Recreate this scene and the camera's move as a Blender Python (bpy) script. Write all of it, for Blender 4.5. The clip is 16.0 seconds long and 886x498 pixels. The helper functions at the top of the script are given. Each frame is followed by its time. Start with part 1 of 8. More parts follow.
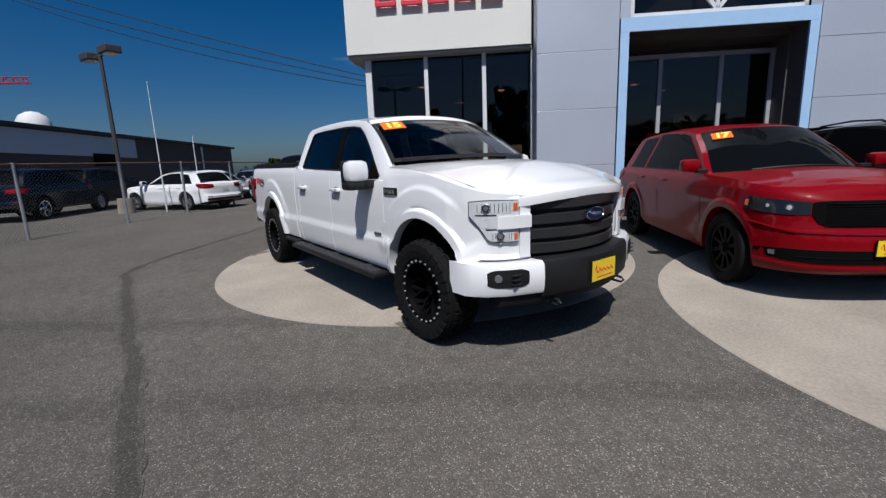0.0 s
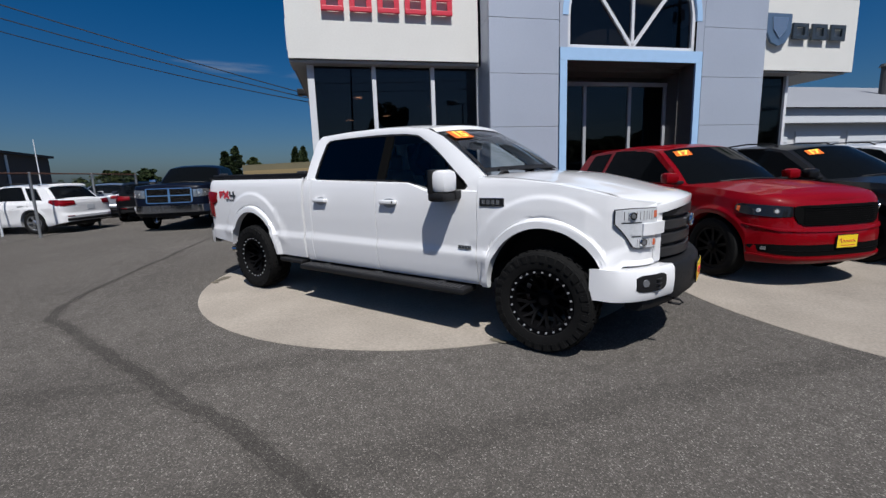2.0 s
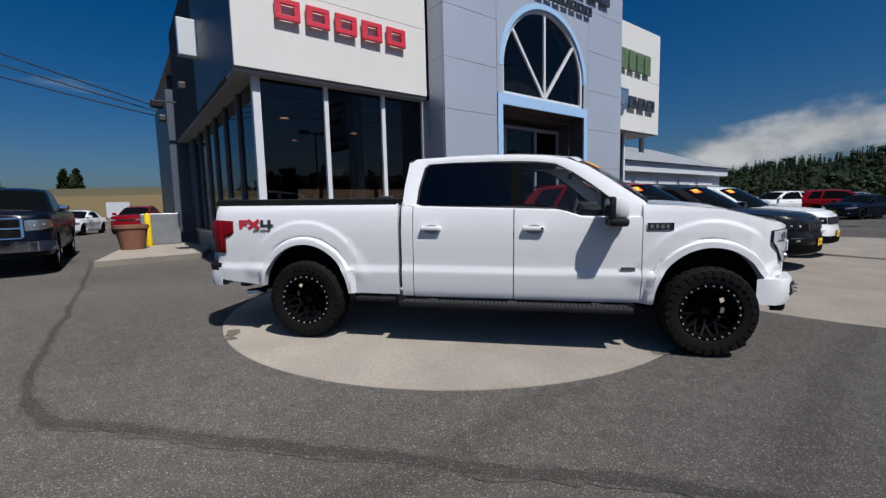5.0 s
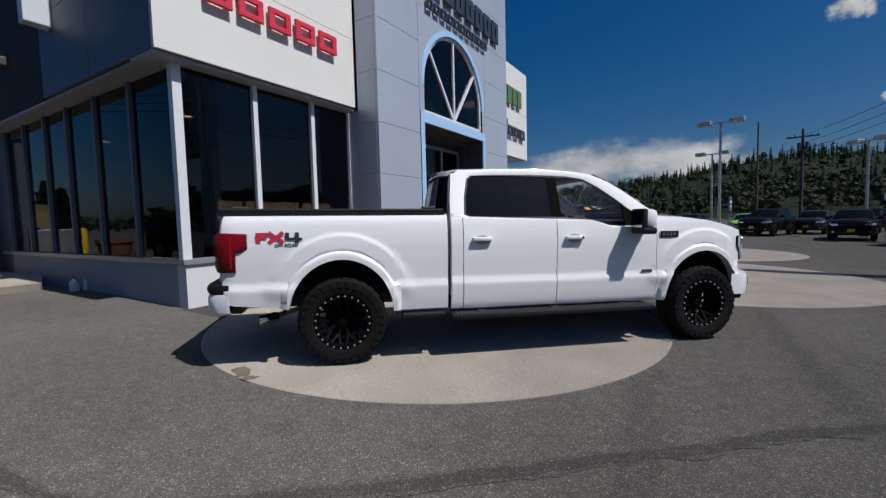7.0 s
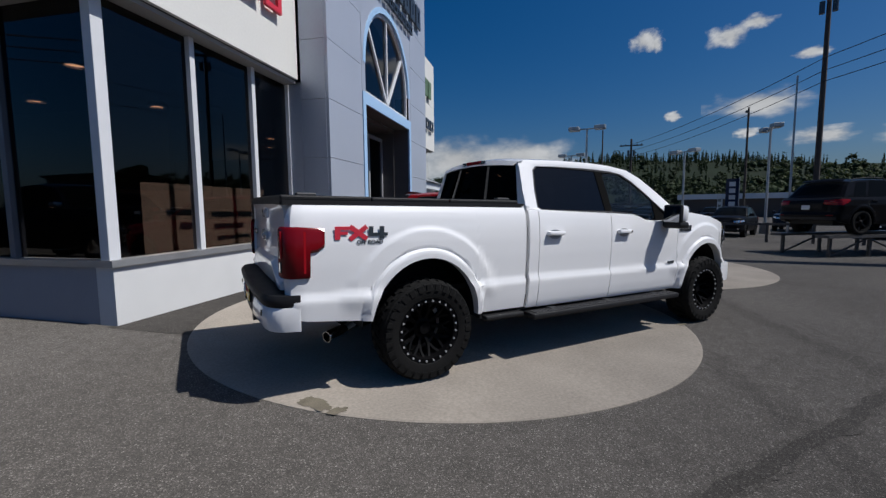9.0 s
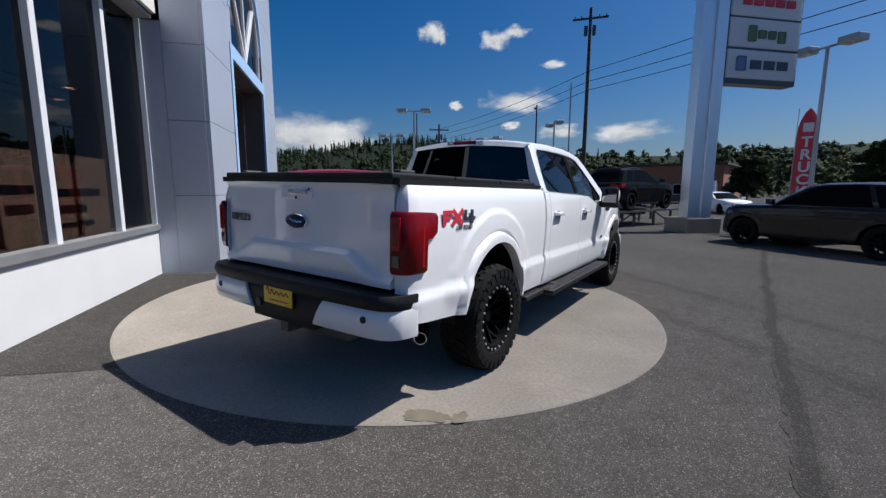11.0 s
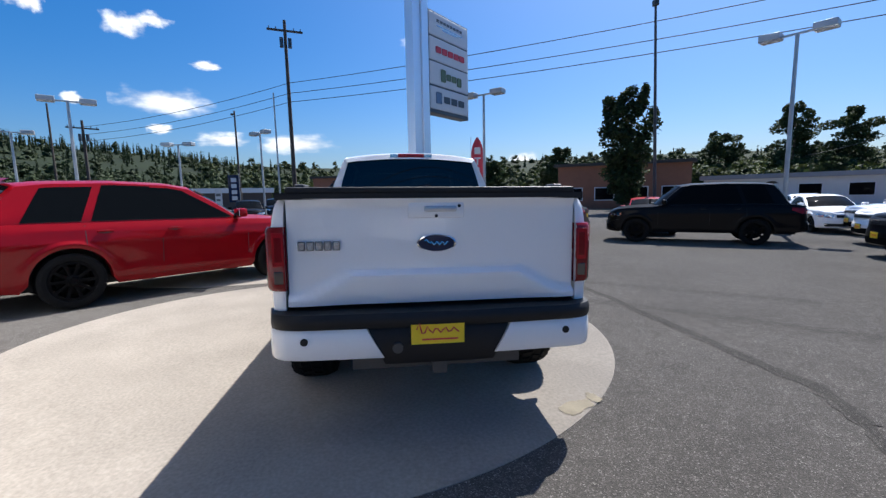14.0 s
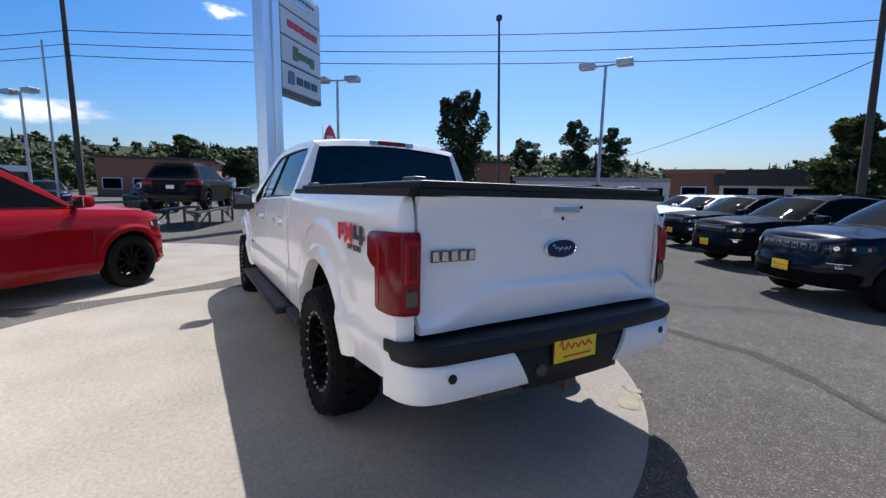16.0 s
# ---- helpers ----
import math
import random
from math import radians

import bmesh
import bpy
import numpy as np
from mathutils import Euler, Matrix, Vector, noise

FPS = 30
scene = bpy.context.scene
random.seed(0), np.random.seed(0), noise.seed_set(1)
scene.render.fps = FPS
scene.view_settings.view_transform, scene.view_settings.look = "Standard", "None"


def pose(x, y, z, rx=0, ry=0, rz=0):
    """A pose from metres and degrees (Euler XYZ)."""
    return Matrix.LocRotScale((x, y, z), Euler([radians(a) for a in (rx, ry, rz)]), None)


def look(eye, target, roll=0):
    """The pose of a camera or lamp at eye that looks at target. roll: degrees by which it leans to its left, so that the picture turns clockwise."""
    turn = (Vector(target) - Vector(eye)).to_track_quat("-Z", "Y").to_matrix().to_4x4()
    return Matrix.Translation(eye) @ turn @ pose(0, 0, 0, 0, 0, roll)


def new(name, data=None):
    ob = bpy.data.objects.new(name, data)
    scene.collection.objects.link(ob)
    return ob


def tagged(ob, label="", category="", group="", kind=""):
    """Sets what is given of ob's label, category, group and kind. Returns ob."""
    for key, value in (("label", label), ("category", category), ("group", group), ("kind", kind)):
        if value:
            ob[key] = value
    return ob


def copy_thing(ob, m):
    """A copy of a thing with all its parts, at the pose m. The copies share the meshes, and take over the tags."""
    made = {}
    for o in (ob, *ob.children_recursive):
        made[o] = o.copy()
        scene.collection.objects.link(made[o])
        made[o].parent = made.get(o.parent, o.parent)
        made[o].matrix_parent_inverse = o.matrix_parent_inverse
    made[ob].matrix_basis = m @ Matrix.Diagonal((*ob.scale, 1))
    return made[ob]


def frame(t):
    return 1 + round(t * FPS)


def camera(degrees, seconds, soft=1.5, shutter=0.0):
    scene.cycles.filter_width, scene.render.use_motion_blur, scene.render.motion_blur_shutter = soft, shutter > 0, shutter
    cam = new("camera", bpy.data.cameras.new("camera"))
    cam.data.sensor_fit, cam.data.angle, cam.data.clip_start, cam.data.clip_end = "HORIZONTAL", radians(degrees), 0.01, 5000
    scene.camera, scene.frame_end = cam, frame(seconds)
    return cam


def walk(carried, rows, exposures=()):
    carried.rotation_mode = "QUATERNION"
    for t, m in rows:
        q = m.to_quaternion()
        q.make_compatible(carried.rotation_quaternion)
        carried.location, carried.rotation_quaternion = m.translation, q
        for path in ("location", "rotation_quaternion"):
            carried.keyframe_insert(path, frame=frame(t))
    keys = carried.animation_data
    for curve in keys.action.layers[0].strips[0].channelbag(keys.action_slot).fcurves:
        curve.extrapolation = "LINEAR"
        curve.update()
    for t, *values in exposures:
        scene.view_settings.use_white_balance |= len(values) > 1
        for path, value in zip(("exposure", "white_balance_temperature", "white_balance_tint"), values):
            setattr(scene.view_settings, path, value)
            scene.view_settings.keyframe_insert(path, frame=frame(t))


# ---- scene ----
cam = camera(92.4, 16.0, soft=1.4)
PATH = [
    (0, (4.764, -2.862, 1.298), (3.198, -1.675, 0.927), -2.2),
    (0.5, (4.39, -3.218, 1.289), (2.901, -1.93, 0.943), -2.5),
    (1, (4.059, -3.554, 1.274), (2.666, -2.155, 0.958), -2.5),
    (1.5, (3.698, -3.854, 1.287), (2.437, -2.332, 0.983), -1.7),
    (2, (3.248, -4.097, 1.328), (2.113, -2.483, 1.001), -2.0),
    (2.5, (2.857, -4.399, 1.336), (1.914, -2.669, 0.993), -2.8),
    (3, (2.36, -4.632, 1.326), (1.593, -2.808, 1.032), -3.1),
    (3.5, (1.869, -4.892, 1.306), (1.254, -3.006, 1.052), -3.5),
    (4, (1.354, -5.064, 1.338), (0.827, -3.143, 1.151), -3.8),
    (4.5, (0.818, -5.16, 1.359), (0.362, -3.223, 1.155), -2.5),
    (7, (-1.804, -5.094, 1.331), (-1.416, -3.136, 1.197), -1.4),
    (7.5, (-2.293, -4.925, 1.352), (-1.706, -3.023, 1.162), -0.5),
    (8, (-2.739, -4.652, 1.366), (-2.026, -2.793, 1.17), 0.6),
    (10.5, (-4.617, -2.841, 1.397), (-3.113, -1.548, 1.144), -1.4),
    (11, (-4.897, -2.438, 1.403), (-3.252, -1.336, 1.115), 0.2),
    (11.5, (-5.066, -1.99, 1.392), (-3.345, -1.025, 1.06), -0.5),
    (12, (-5.282, -1.537, 1.396), (-3.395, -0.923, 1.15), 0.2),
    (12.5, (-5.435, -1.085, 1.403), (-3.484, -0.717, 1.16), 0.8),
    (13, (-5.503, -0.61, 1.432), (-3.542, -0.366, 1.126), 0.2),
    (13.5, (-5.582, -0.163, 1.44), (-3.607, -0.245, 1.135), 0.7),
    (14, (-5.511, 0.277, 1.449), (-3.545, 0.01, 1.198), -1.2),
    (14.5, (-5.427, 0.728, 1.448), (-3.522, 0.182, 1.181), -0.6),
    (15, (-5.222, 1.096, 1.463), (-3.36, 0.401, 1.242), -1.4),
    (15.5, (-4.919, 1.374, 1.48), (-3.102, 0.575, 1.233), 1.9),
    (16, (-4.642, 1.665, 1.482), (-2.949, 0.639, 1.194), 1.0),
]
walk(cam, [(t, look(eye, target, roll)) for t, eye, target, roll in PATH],
     exposures=[(0, -0.15), (4.5, -0.15), (8, -0.13), (10.5, 0.14), (11.5, 0.6), (12.5, 0.98), (13.5, 1.15), (14.5, 1.32), (16, 1.32)])

# ---- light ----
world = bpy.data.worlds.new("sky")
scene.world = world
world.use_nodes = True
wn = world.node_tree
sky = wn.nodes.new("ShaderNodeTexSky")
sky.sky_type, sky.sun_disc = "NISHITA", False
SUN_DIR = Vector((0.492, -0.438, 1.0)).normalized()
sky.sun_elevation = math.asin(SUN_DIR.z)
sky.sun_rotation = math.atan2(SUN_DIR.x, SUN_DIR.y)
sky.air_density, sky.dust_density, sky.ozone_density, sky.altitude = 1.0, 2.1, 3.4, 100
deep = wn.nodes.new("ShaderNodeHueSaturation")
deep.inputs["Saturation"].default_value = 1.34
tint = wn.nodes.new("ShaderNodeVectorMath")
tint.operation = "MULTIPLY"
tint.inputs[1].default_value = (0.84, 0.95, 1.12)
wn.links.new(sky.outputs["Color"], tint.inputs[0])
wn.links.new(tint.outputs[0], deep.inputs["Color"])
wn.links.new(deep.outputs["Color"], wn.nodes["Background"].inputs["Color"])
wn.nodes["Background"].inputs["Strength"].default_value = 0.054
sun_data = bpy.data.lights.new("sun", "SUN")
sun_data.energy, sun_data.angle, sun_data.color = 4.9, radians(0.53), (1.0, 0.985, 0.975)
sun = new("sun", sun_data)
sun.matrix_world = look((64, -57, 130), (64 - 4.92, -57 + 4.38, 120))

# ---- materials ----


def nodes_of(name):
    m = bpy.data.materials.new(name)
    m.use_nodes = True
    return m, m.node_tree, m.node_tree.nodes["Principled BSDF"]


def mat(name, color, rough=0.5, metal=0.0, vary=0.12, scale=6.0, fine=120.0, bump=0.0, coat=0.0, spec=0.5):
    """A surface with two scales of variation in tone, roughness and relief."""
    m, nt, b = nodes_of(name)
    N, L = nt.nodes, nt.links
    co = N.new("ShaderNodeTexCoord")
    big, small = N.new("ShaderNodeTexNoise"), N.new("ShaderNodeTexNoise")
    big.inputs["Scale"].default_value, small.inputs["Scale"].default_value = scale, fine
    big.inputs["Detail"].default_value, small.inputs["Detail"].default_value = 3, 2
    for n in (big, small):
        L.new(co.outputs["Object"], n.inputs["Vector"])
    add = N.new("ShaderNodeMath")
    add.operation = "ADD"
    L.new(big.outputs["Fac"], add.inputs[0])
    L.new(small.outputs["Fac"], add.inputs[1])
    ramp = N.new("ShaderNodeMapRange")
    ramp.inputs["From Min"].default_value, ramp.inputs["From Max"].default_value = 0.6, 1.4
    ramp.inputs["To Min"].default_value, ramp.inputs["To Max"].default_value = 1 - vary, 1 + vary
    L.new(add.outputs[0], ramp.inputs["Value"])
    mul = N.new("ShaderNodeVectorMath")
    mul.operation = "SCALE"
    mul.inputs[0].default_value = color
    L.new(ramp.outputs[0], mul.inputs["Scale"])
    L.new(mul.outputs[0], b.inputs["Base Color"])
    rr = N.new("ShaderNodeMapRange")
    rr.inputs["To Min"].default_value, rr.inputs["To Max"].default_value = max(0.02, rough * 0.85), min(1, rough * 1.15)
    L.new(big.outputs["Fac"], rr.inputs["Value"])
    L.new(rr.outputs[0], b.inputs["Roughness"])
    b.inputs["Metallic"].default_value = metal
    b.inputs["Coat Weight"].default_value = coat
    b.inputs["Coat Roughness"].default_value = 0.04
    b.inputs["Specular IOR Level"].default_value = spec
    if bump:
        bp = N.new("ShaderNodeBump")
        bp.inputs["Strength"].default_value, bp.inputs["Distance"].default_value = bump, 0.01
        L.new(small.outputs["Fac"], bp.inputs["Height"])
        L.new(bp.outputs[0], b.inputs["Normal"])
    return m


def glow(name, color, strength):
    m, nt, b = nodes_of(name)
    b.inputs["Base Color"].default_value = (*color, 1)
    b.inputs["Emission Color"].default_value = (*color, 1)
    b.inputs["Emission Strength"].default_value = strength
    return m


def glass(name, tint, rough=0.0):
    """Thin tinted glazing: part of the light goes straight through, the rest mirrors."""
    m, nt, b = nodes_of(name)
    N, L = nt.nodes, nt.links
    N.remove(b)
    tr, gl, mix, fr = N.new("ShaderNodeBsdfTransparent"), N.new("ShaderNodeBsdfGlossy"), N.new("ShaderNodeMixShader"), N.new("ShaderNodeLayerWeight")
    tr.inputs["Color"].default_value = (*tint, 1)
    gl.inputs["Roughness"].default_value = rough
    fr.inputs["Blend"].default_value = 0.5
    pw, ma = N.new("ShaderNodeMath"), N.new("ShaderNodeMath")
    pw.operation, ma.operation = "POWER", "MULTIPLY_ADD"
    pw.inputs[1].default_value = 5.0
    ma.inputs[1].default_value, ma.inputs[2].default_value = 0.93, 0.05
    L.new(fr.outputs["Facing"], pw.inputs[0])
    L.new(pw.outputs[0], ma.inputs[0])
    L.new(ma.outputs[0], mix.inputs["Fac"])
    L.new(tr.outputs[0], mix.inputs[1])
    L.new(gl.outputs[0], mix.inputs[2])
    L.new(mix.outputs[0], N["Material Output"].inputs["Surface"])
    return m


def asphalt_mat(name="asphalt", gain=1.0):
    m, nt, b = nodes_of(name)
    N, L = nt.nodes, nt.links
    co = N.new("ShaderNodeTexCoord")
    vor = N.new("ShaderNodeTexVoronoi")
    vor.inputs["Scale"].default_value = 150
    L.new(co.outputs["Object"], vor.inputs["Vector"])
    sep = N.new("ShaderNodeSeparateColor")
    L.new(vor.outputs["Color"], sep.inputs[0])
    stone = N.new("ShaderNodeValToRGB")
    e = stone.color_ramp.elements
    e[0].position, e[0].color = 0.0, (0.072, 0.066, 0.059, 1)
    e[1].position, e[1].color = 1.0, (0.30, 0.28, 0.25, 1)
    for p, v in ((0.5, 0.096), (0.86, 0.13), (0.955, 0.20)):
        k = e.new(p)
        k.color = (v, v * 0.91, v * 0.815, 1)
    L.new(sep.outputs[0], stone.inputs["Fac"])
    mott, big = N.new("ShaderNodeTexNoise"), N.new("ShaderNodeTexNoise")
    mott.inputs["Scale"].default_value, big.inputs["Scale"].default_value = 9, 0.35
    mott.inputs["Detail"].default_value, big.inputs["Detail"].default_value = 6, 5
    for n in (mott, big):
        L.new(co.outputs["Object"], n.inputs["Vector"])
    r1, r2 = N.new("ShaderNodeMapRange"), N.new("ShaderNodeMapRange")
    for r, a, c in ((r1, 0.88 * gain, 1.12 * gain), (r2, 0.84, 1.14)):
        r.inputs["From Min"].default_value, r.inputs["From Max"].default_value = 0.3, 0.7
        r.inputs["To Min"].default_value, r.inputs["To Max"].default_value = a, c
    L.new(mott.outputs["Fac"], r1.inputs["Value"])
    L.new(big.outputs["Fac"], r2.inputs["Value"])
    mm = N.new("ShaderNodeMath")
    mm.operation = "MULTIPLY"
    L.new(r1.outputs[0], mm.inputs[0])
    L.new(r2.outputs[0], mm.inputs[1])
    sc = N.new("ShaderNodeVectorMath")
    sc.operation = "SCALE"
    L.new(stone.outputs[0], sc.inputs[0])
    L.new(mm.outputs[0], sc.inputs["Scale"])
    L.new(sc.outputs[0], b.inputs["Base Color"])
    b.inputs["Roughness"].default_value = 0.95
    b.inputs["Diffuse Roughness"].default_value = 1.0
    b.inputs["Specular IOR Level"].default_value = 0.15
    bp = N.new("ShaderNodeBump")
    bp.inputs["Strength"].default_value, bp.inputs["Distance"].default_value = 0.45, 0.005
    L.new(vor.outputs["Distance"], bp.inputs["Height"])
    L.new(bp.outputs[0], b.inputs["Normal"])
    return m


M = {}
M["asphalt"] = asphalt_mat("asphalt", 0.91)
M["brown_asphalt"] = asphalt_mat("older_asphalt", 0.64)
M["seam"] = asphalt_mat("tar_soaked_asphalt", 0.56)
M["old_dark"] = asphalt_mat("oldest_asphalt", 0.5)
M["track"] = asphalt_mat("tyre_worn_asphalt", 0.86)
M["darker_band"] = asphalt_mat("tyre_dark_asphalt", 0.76)
M["concrete"] = mat("concrete", (0.297, 0.262, 0.22), 0.85, vary=0.25, scale=1.3, fine=45, bump=0.15, spec=0.2)
M["concrete"].node_tree.nodes["Principled BSDF"].inputs["Diffuse Roughness"].default_value = 1.0
M["tar"] = mat("tar", (0.057, 0.051, 0.045), 0.95, spec=0.1, vary=0.3, scale=5, fine=60, bump=0.2)
M["oil"] = mat("oil_stain", (0.15, 0.132, 0.10), 0.85, vary=0.3, scale=9, spec=0.1)
M["white_paint"] = mat("white_car_paint", (0.84, 0.84, 0.845), 0.35, vary=0.015, scale=2, coat=1.0, spec=0.1)
M["red_paint"] = mat("red_car_paint", (0.20, 0.0015, 0.005), 0.4, vary=0.04, coat=0.45, spec=0.05)
M["black_paint"] = mat("black_car_paint", (0.006, 0.006, 0.007), 0.35, vary=0.1, coat=0.13, spec=0.04)
M["grey_paint"] = mat("grey_car_paint", (0.020, 0.0195, 0.0195), 0.35, metal=0.3, vary=0.05, coat=0.35, spec=0.1)
M["charcoal_paint"] = mat("charcoal_car_paint", (0.013, 0.013, 0.0135), 0.35, metal=0.2, vary=0.05, coat=0.5, spec=0.1)
M["navy_paint"] = mat("navy_car_paint", (0.004, 0.006, 0.014), 0.35, vary=0.05, coat=0.35, spec=0.05)
M["silver_paint"] = mat("silver_car_paint", (0.45, 0.47, 0.5), 0.3, metal=0.6, vary=0.05, coat=1.0)
M["green_paint"] = mat("lime_car_paint", (0.25, 0.5, 0.05), 0.3, vary=0.05, coat=1.0)
M["black_plastic"] = mat("black_plastic", (0.012, 0.012, 0.013), 0.55, spec=0.3, vary=0.15, fine=300, bump=0.1)
M["grille_grey"] = mat("grey_grille_plastic", (0.022, 0.022, 0.024), 0.42, vary=0.08)
M["rubber"] = mat("tyre_rubber", (0.008, 0.008, 0.008), 0.85, spec=0.15, vary=0.25, scale=14, fine=200, bump=0.15)
M["rim_black"] = mat("black_rim_paint", (0.0025, 0.0025, 0.003), 0.55, vary=0.1, spec=0.1)
M["chrome"] = mat("chrome", (0.75, 0.76, 0.78), 0.12, metal=1.0, vary=0.05)
M["steel"] = mat("galvanised_steel", (0.42, 0.43, 0.44), 0.45, metal=0.7, vary=0.15, scale=3)
M["dark_steel"] = mat("dark_painted_steel", (0.05, 0.05, 0.052), 0.5, vary=0.2, scale=3)
M["lens_red"] = mat("red_lens", (0.17, 0.004, 0.008), 0.22, vary=0.08, coat=0.15, spec=0.2)
M["lens_red_bright"] = mat("bright_red_lens", (0.33, 0.008, 0.014), 0.22, vary=0.05, coat=0.15, spec=0.2)
M["lens_amber"] = mat("amber_lens", (0.7, 0.12, 0.03), 0.2, vary=0.05, coat=1.0)
M["void"] = mat("dark_opening", (0.004, 0.004, 0.004), 0.9, vary=0.2, spec=0.05)
M["bolt_zinc"] = mat("zinc_bolt", (0.42, 0.43, 0.45), 0.35, metal=0.35, vary=0.1)
M["rust"] = mat("rusty_steel", (0.13, 0.06, 0.04), 0.8, vary=0.3, scale=9)
M["crane_red"] = mat("red_crane_paint", (0.35, 0.03, 0.04), 0.5, vary=0.1)
M["lens_smoke"] = mat("smoked_headlamp", (0.012, 0.012, 0.014), 0.12, vary=0.1, coat=0.8, spec=0.2)
M["lens_dark"] = mat("smoked_lens", (0.05, 0.035, 0.035), 0.1, vary=0.1, coat=1.0)
M["lamp_silver"] = mat("lamp_reflector", (0.62, 0.64, 0.66), 0.18, metal=0.85, vary=0.1, scale=20)
M["lamp_clear"] = mat("clear_lamp_interior", (0.74, 0.76, 0.78), 0.2, metal=0.2, vary=0.12, scale=25, coat=1.0)
M["lamp_grey"] = mat("grey_lamp_cell", (0.34, 0.35, 0.37), 0.2, metal=0.6, vary=0.15, scale=30, coat=1.0)
M["yellow"] = mat("yellow_plate", (0.85, 0.60, 0.02), 0.4, vary=0.05)
M["orange"] = mat("orange_sticker", (0.85, 0.16, 0.01), 0.5, vary=0.05)
M["sticker_yellow"] = mat("yellow_sticker_print", (0.98, 0.8, 0.12), 0.5, vary=0.03)
M["sign_red"] = mat("red_sign_letter", (0.62, 0.035, 0.06), 0.4, vary=0.06)
M["sign_green"] = mat("green_sign_letter", (0.11, 0.17, 0.085), 0.4, vary=0.06)
M["sign_grey"] = mat("dark_sign_letter", (0.06, 0.075, 0.09), 0.35, metal=0.4, vary=0.1)
M["sign_steelblue"] = mat("steel_blue_sign_shape", (0.13, 0.2, 0.3), 0.35, metal=0.4, vary=0.1)
M["sign_white"] = mat("white_sign_face", (0.62, 0.65, 0.68), 0.4, vary=0.04)
M["oval_blue"] = mat("blue_enamel", (0.004, 0.012, 0.05), 0.3, vary=0.05, coat=0.25, spec=0.2)
# Mirror colour lowered to stand for the dark windows it would reflect.
M["mirror"] = mat("tinted_mirror", (0.22, 0.23, 0.25), 0.03, metal=1.0, vary=0.05)
M["column_metal"] = mat("brushed_aluminium_cladding", (0.78, 0.82, 0.88), 0.36, metal=0.75, vary=0.02, scale=0.8, fine=6)
# Masonry colour with the side wall's shade put into its grey.
M["sill_shaded"] = mat("grey_painted_masonry", (0.30, 0.315, 0.35), 0.75, vary=0.08, scale=2, fine=80, bump=0.08)
M["panel_cream"] = mat("cream_metal_panel", (0.70, 0.69, 0.65), 0.5, vary=0.04, scale=1.2, fine=30)
M["panel_silver"] = mat("silver_composite_panel", (0.45, 0.49, 0.565), 0.42, metal=0.3, vary=0.04, scale=1.0, fine=30)
# Panel colour taken down to dark blue-grey for the building's unlit side.
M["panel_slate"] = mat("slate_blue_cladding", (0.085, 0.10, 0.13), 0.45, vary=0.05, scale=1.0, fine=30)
# Door frame white dulled to mid-grey for the shade in the entrance recess.
M["frame_recess"] = mat("dull_door_frame", (0.36, 0.37, 0.385), 0.5, vary=0.06)
# Window frame colour greyed to carry the shade of the side wall.
M["frame_shaded"] = mat("grey_window_frame", (0.13, 0.14, 0.16), 0.5, vary=0.06)
M["panel_blue"] = mat("light_blue_trim", (0.36, 0.55, 0.78), 0.4, vary=0.05)
M["frame_white"] = mat("white_window_frame", (0.66, 0.67, 0.69), 0.45, vary=0.05)
M["wall_white"] = mat("white_painted_masonry", (0.63, 0.635, 0.635), 0.75, vary=0.06, scale=2, fine=80, bump=0.08)
M["soffit"] = mat("soffit_panel", (0.36, 0.36, 0.36), 0.6, vary=0.06)
# Indoor dimness is put into this wall colour.
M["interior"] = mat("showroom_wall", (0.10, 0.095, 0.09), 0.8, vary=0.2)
M["int_floor"] = mat("showroom_floor", (0.16, 0.14, 0.12), 0.3, vary=0.15)
M["cabin"] = mat("dark_upholstery", (0.02, 0.02, 0.021), 0.8, vary=0.2, fine=200, bump=0.1)
M["kraft"] = mat("brown_board", (0.74, 0.52, 0.38), 0.7, vary=0.08)
M["gap"] = mat("dark_joint", (0.02, 0.02, 0.022), 0.8)
M["shop_glass"] = glass("shop_glass", (0.26, 0.255, 0.26))
M["car_glass"] = glass("car_glass", (0.80, 0.84, 0.82))
M["tint_glass"] = glass("privacy_glass", (0.008, 0.009, 0.012))
M["dark_glass"] = mat("tinted_car_window", (0.004, 0.005, 0.006), 0.03, vary=0.05, spec=0.025)
M["lamp_warm"] = glow("warm_lamp", (1.0, 0.55, 0.32), 9.0)
M["bark"] = mat("bark", (0.10, 0.075, 0.055), 0.9, vary=0.3, scale=8, bump=0.4)
M["wood_pole"] = mat("weathered_pole_wood", (0.055, 0.045, 0.04), 0.85, vary=0.3, scale=4, fine=60, bump=0.3)


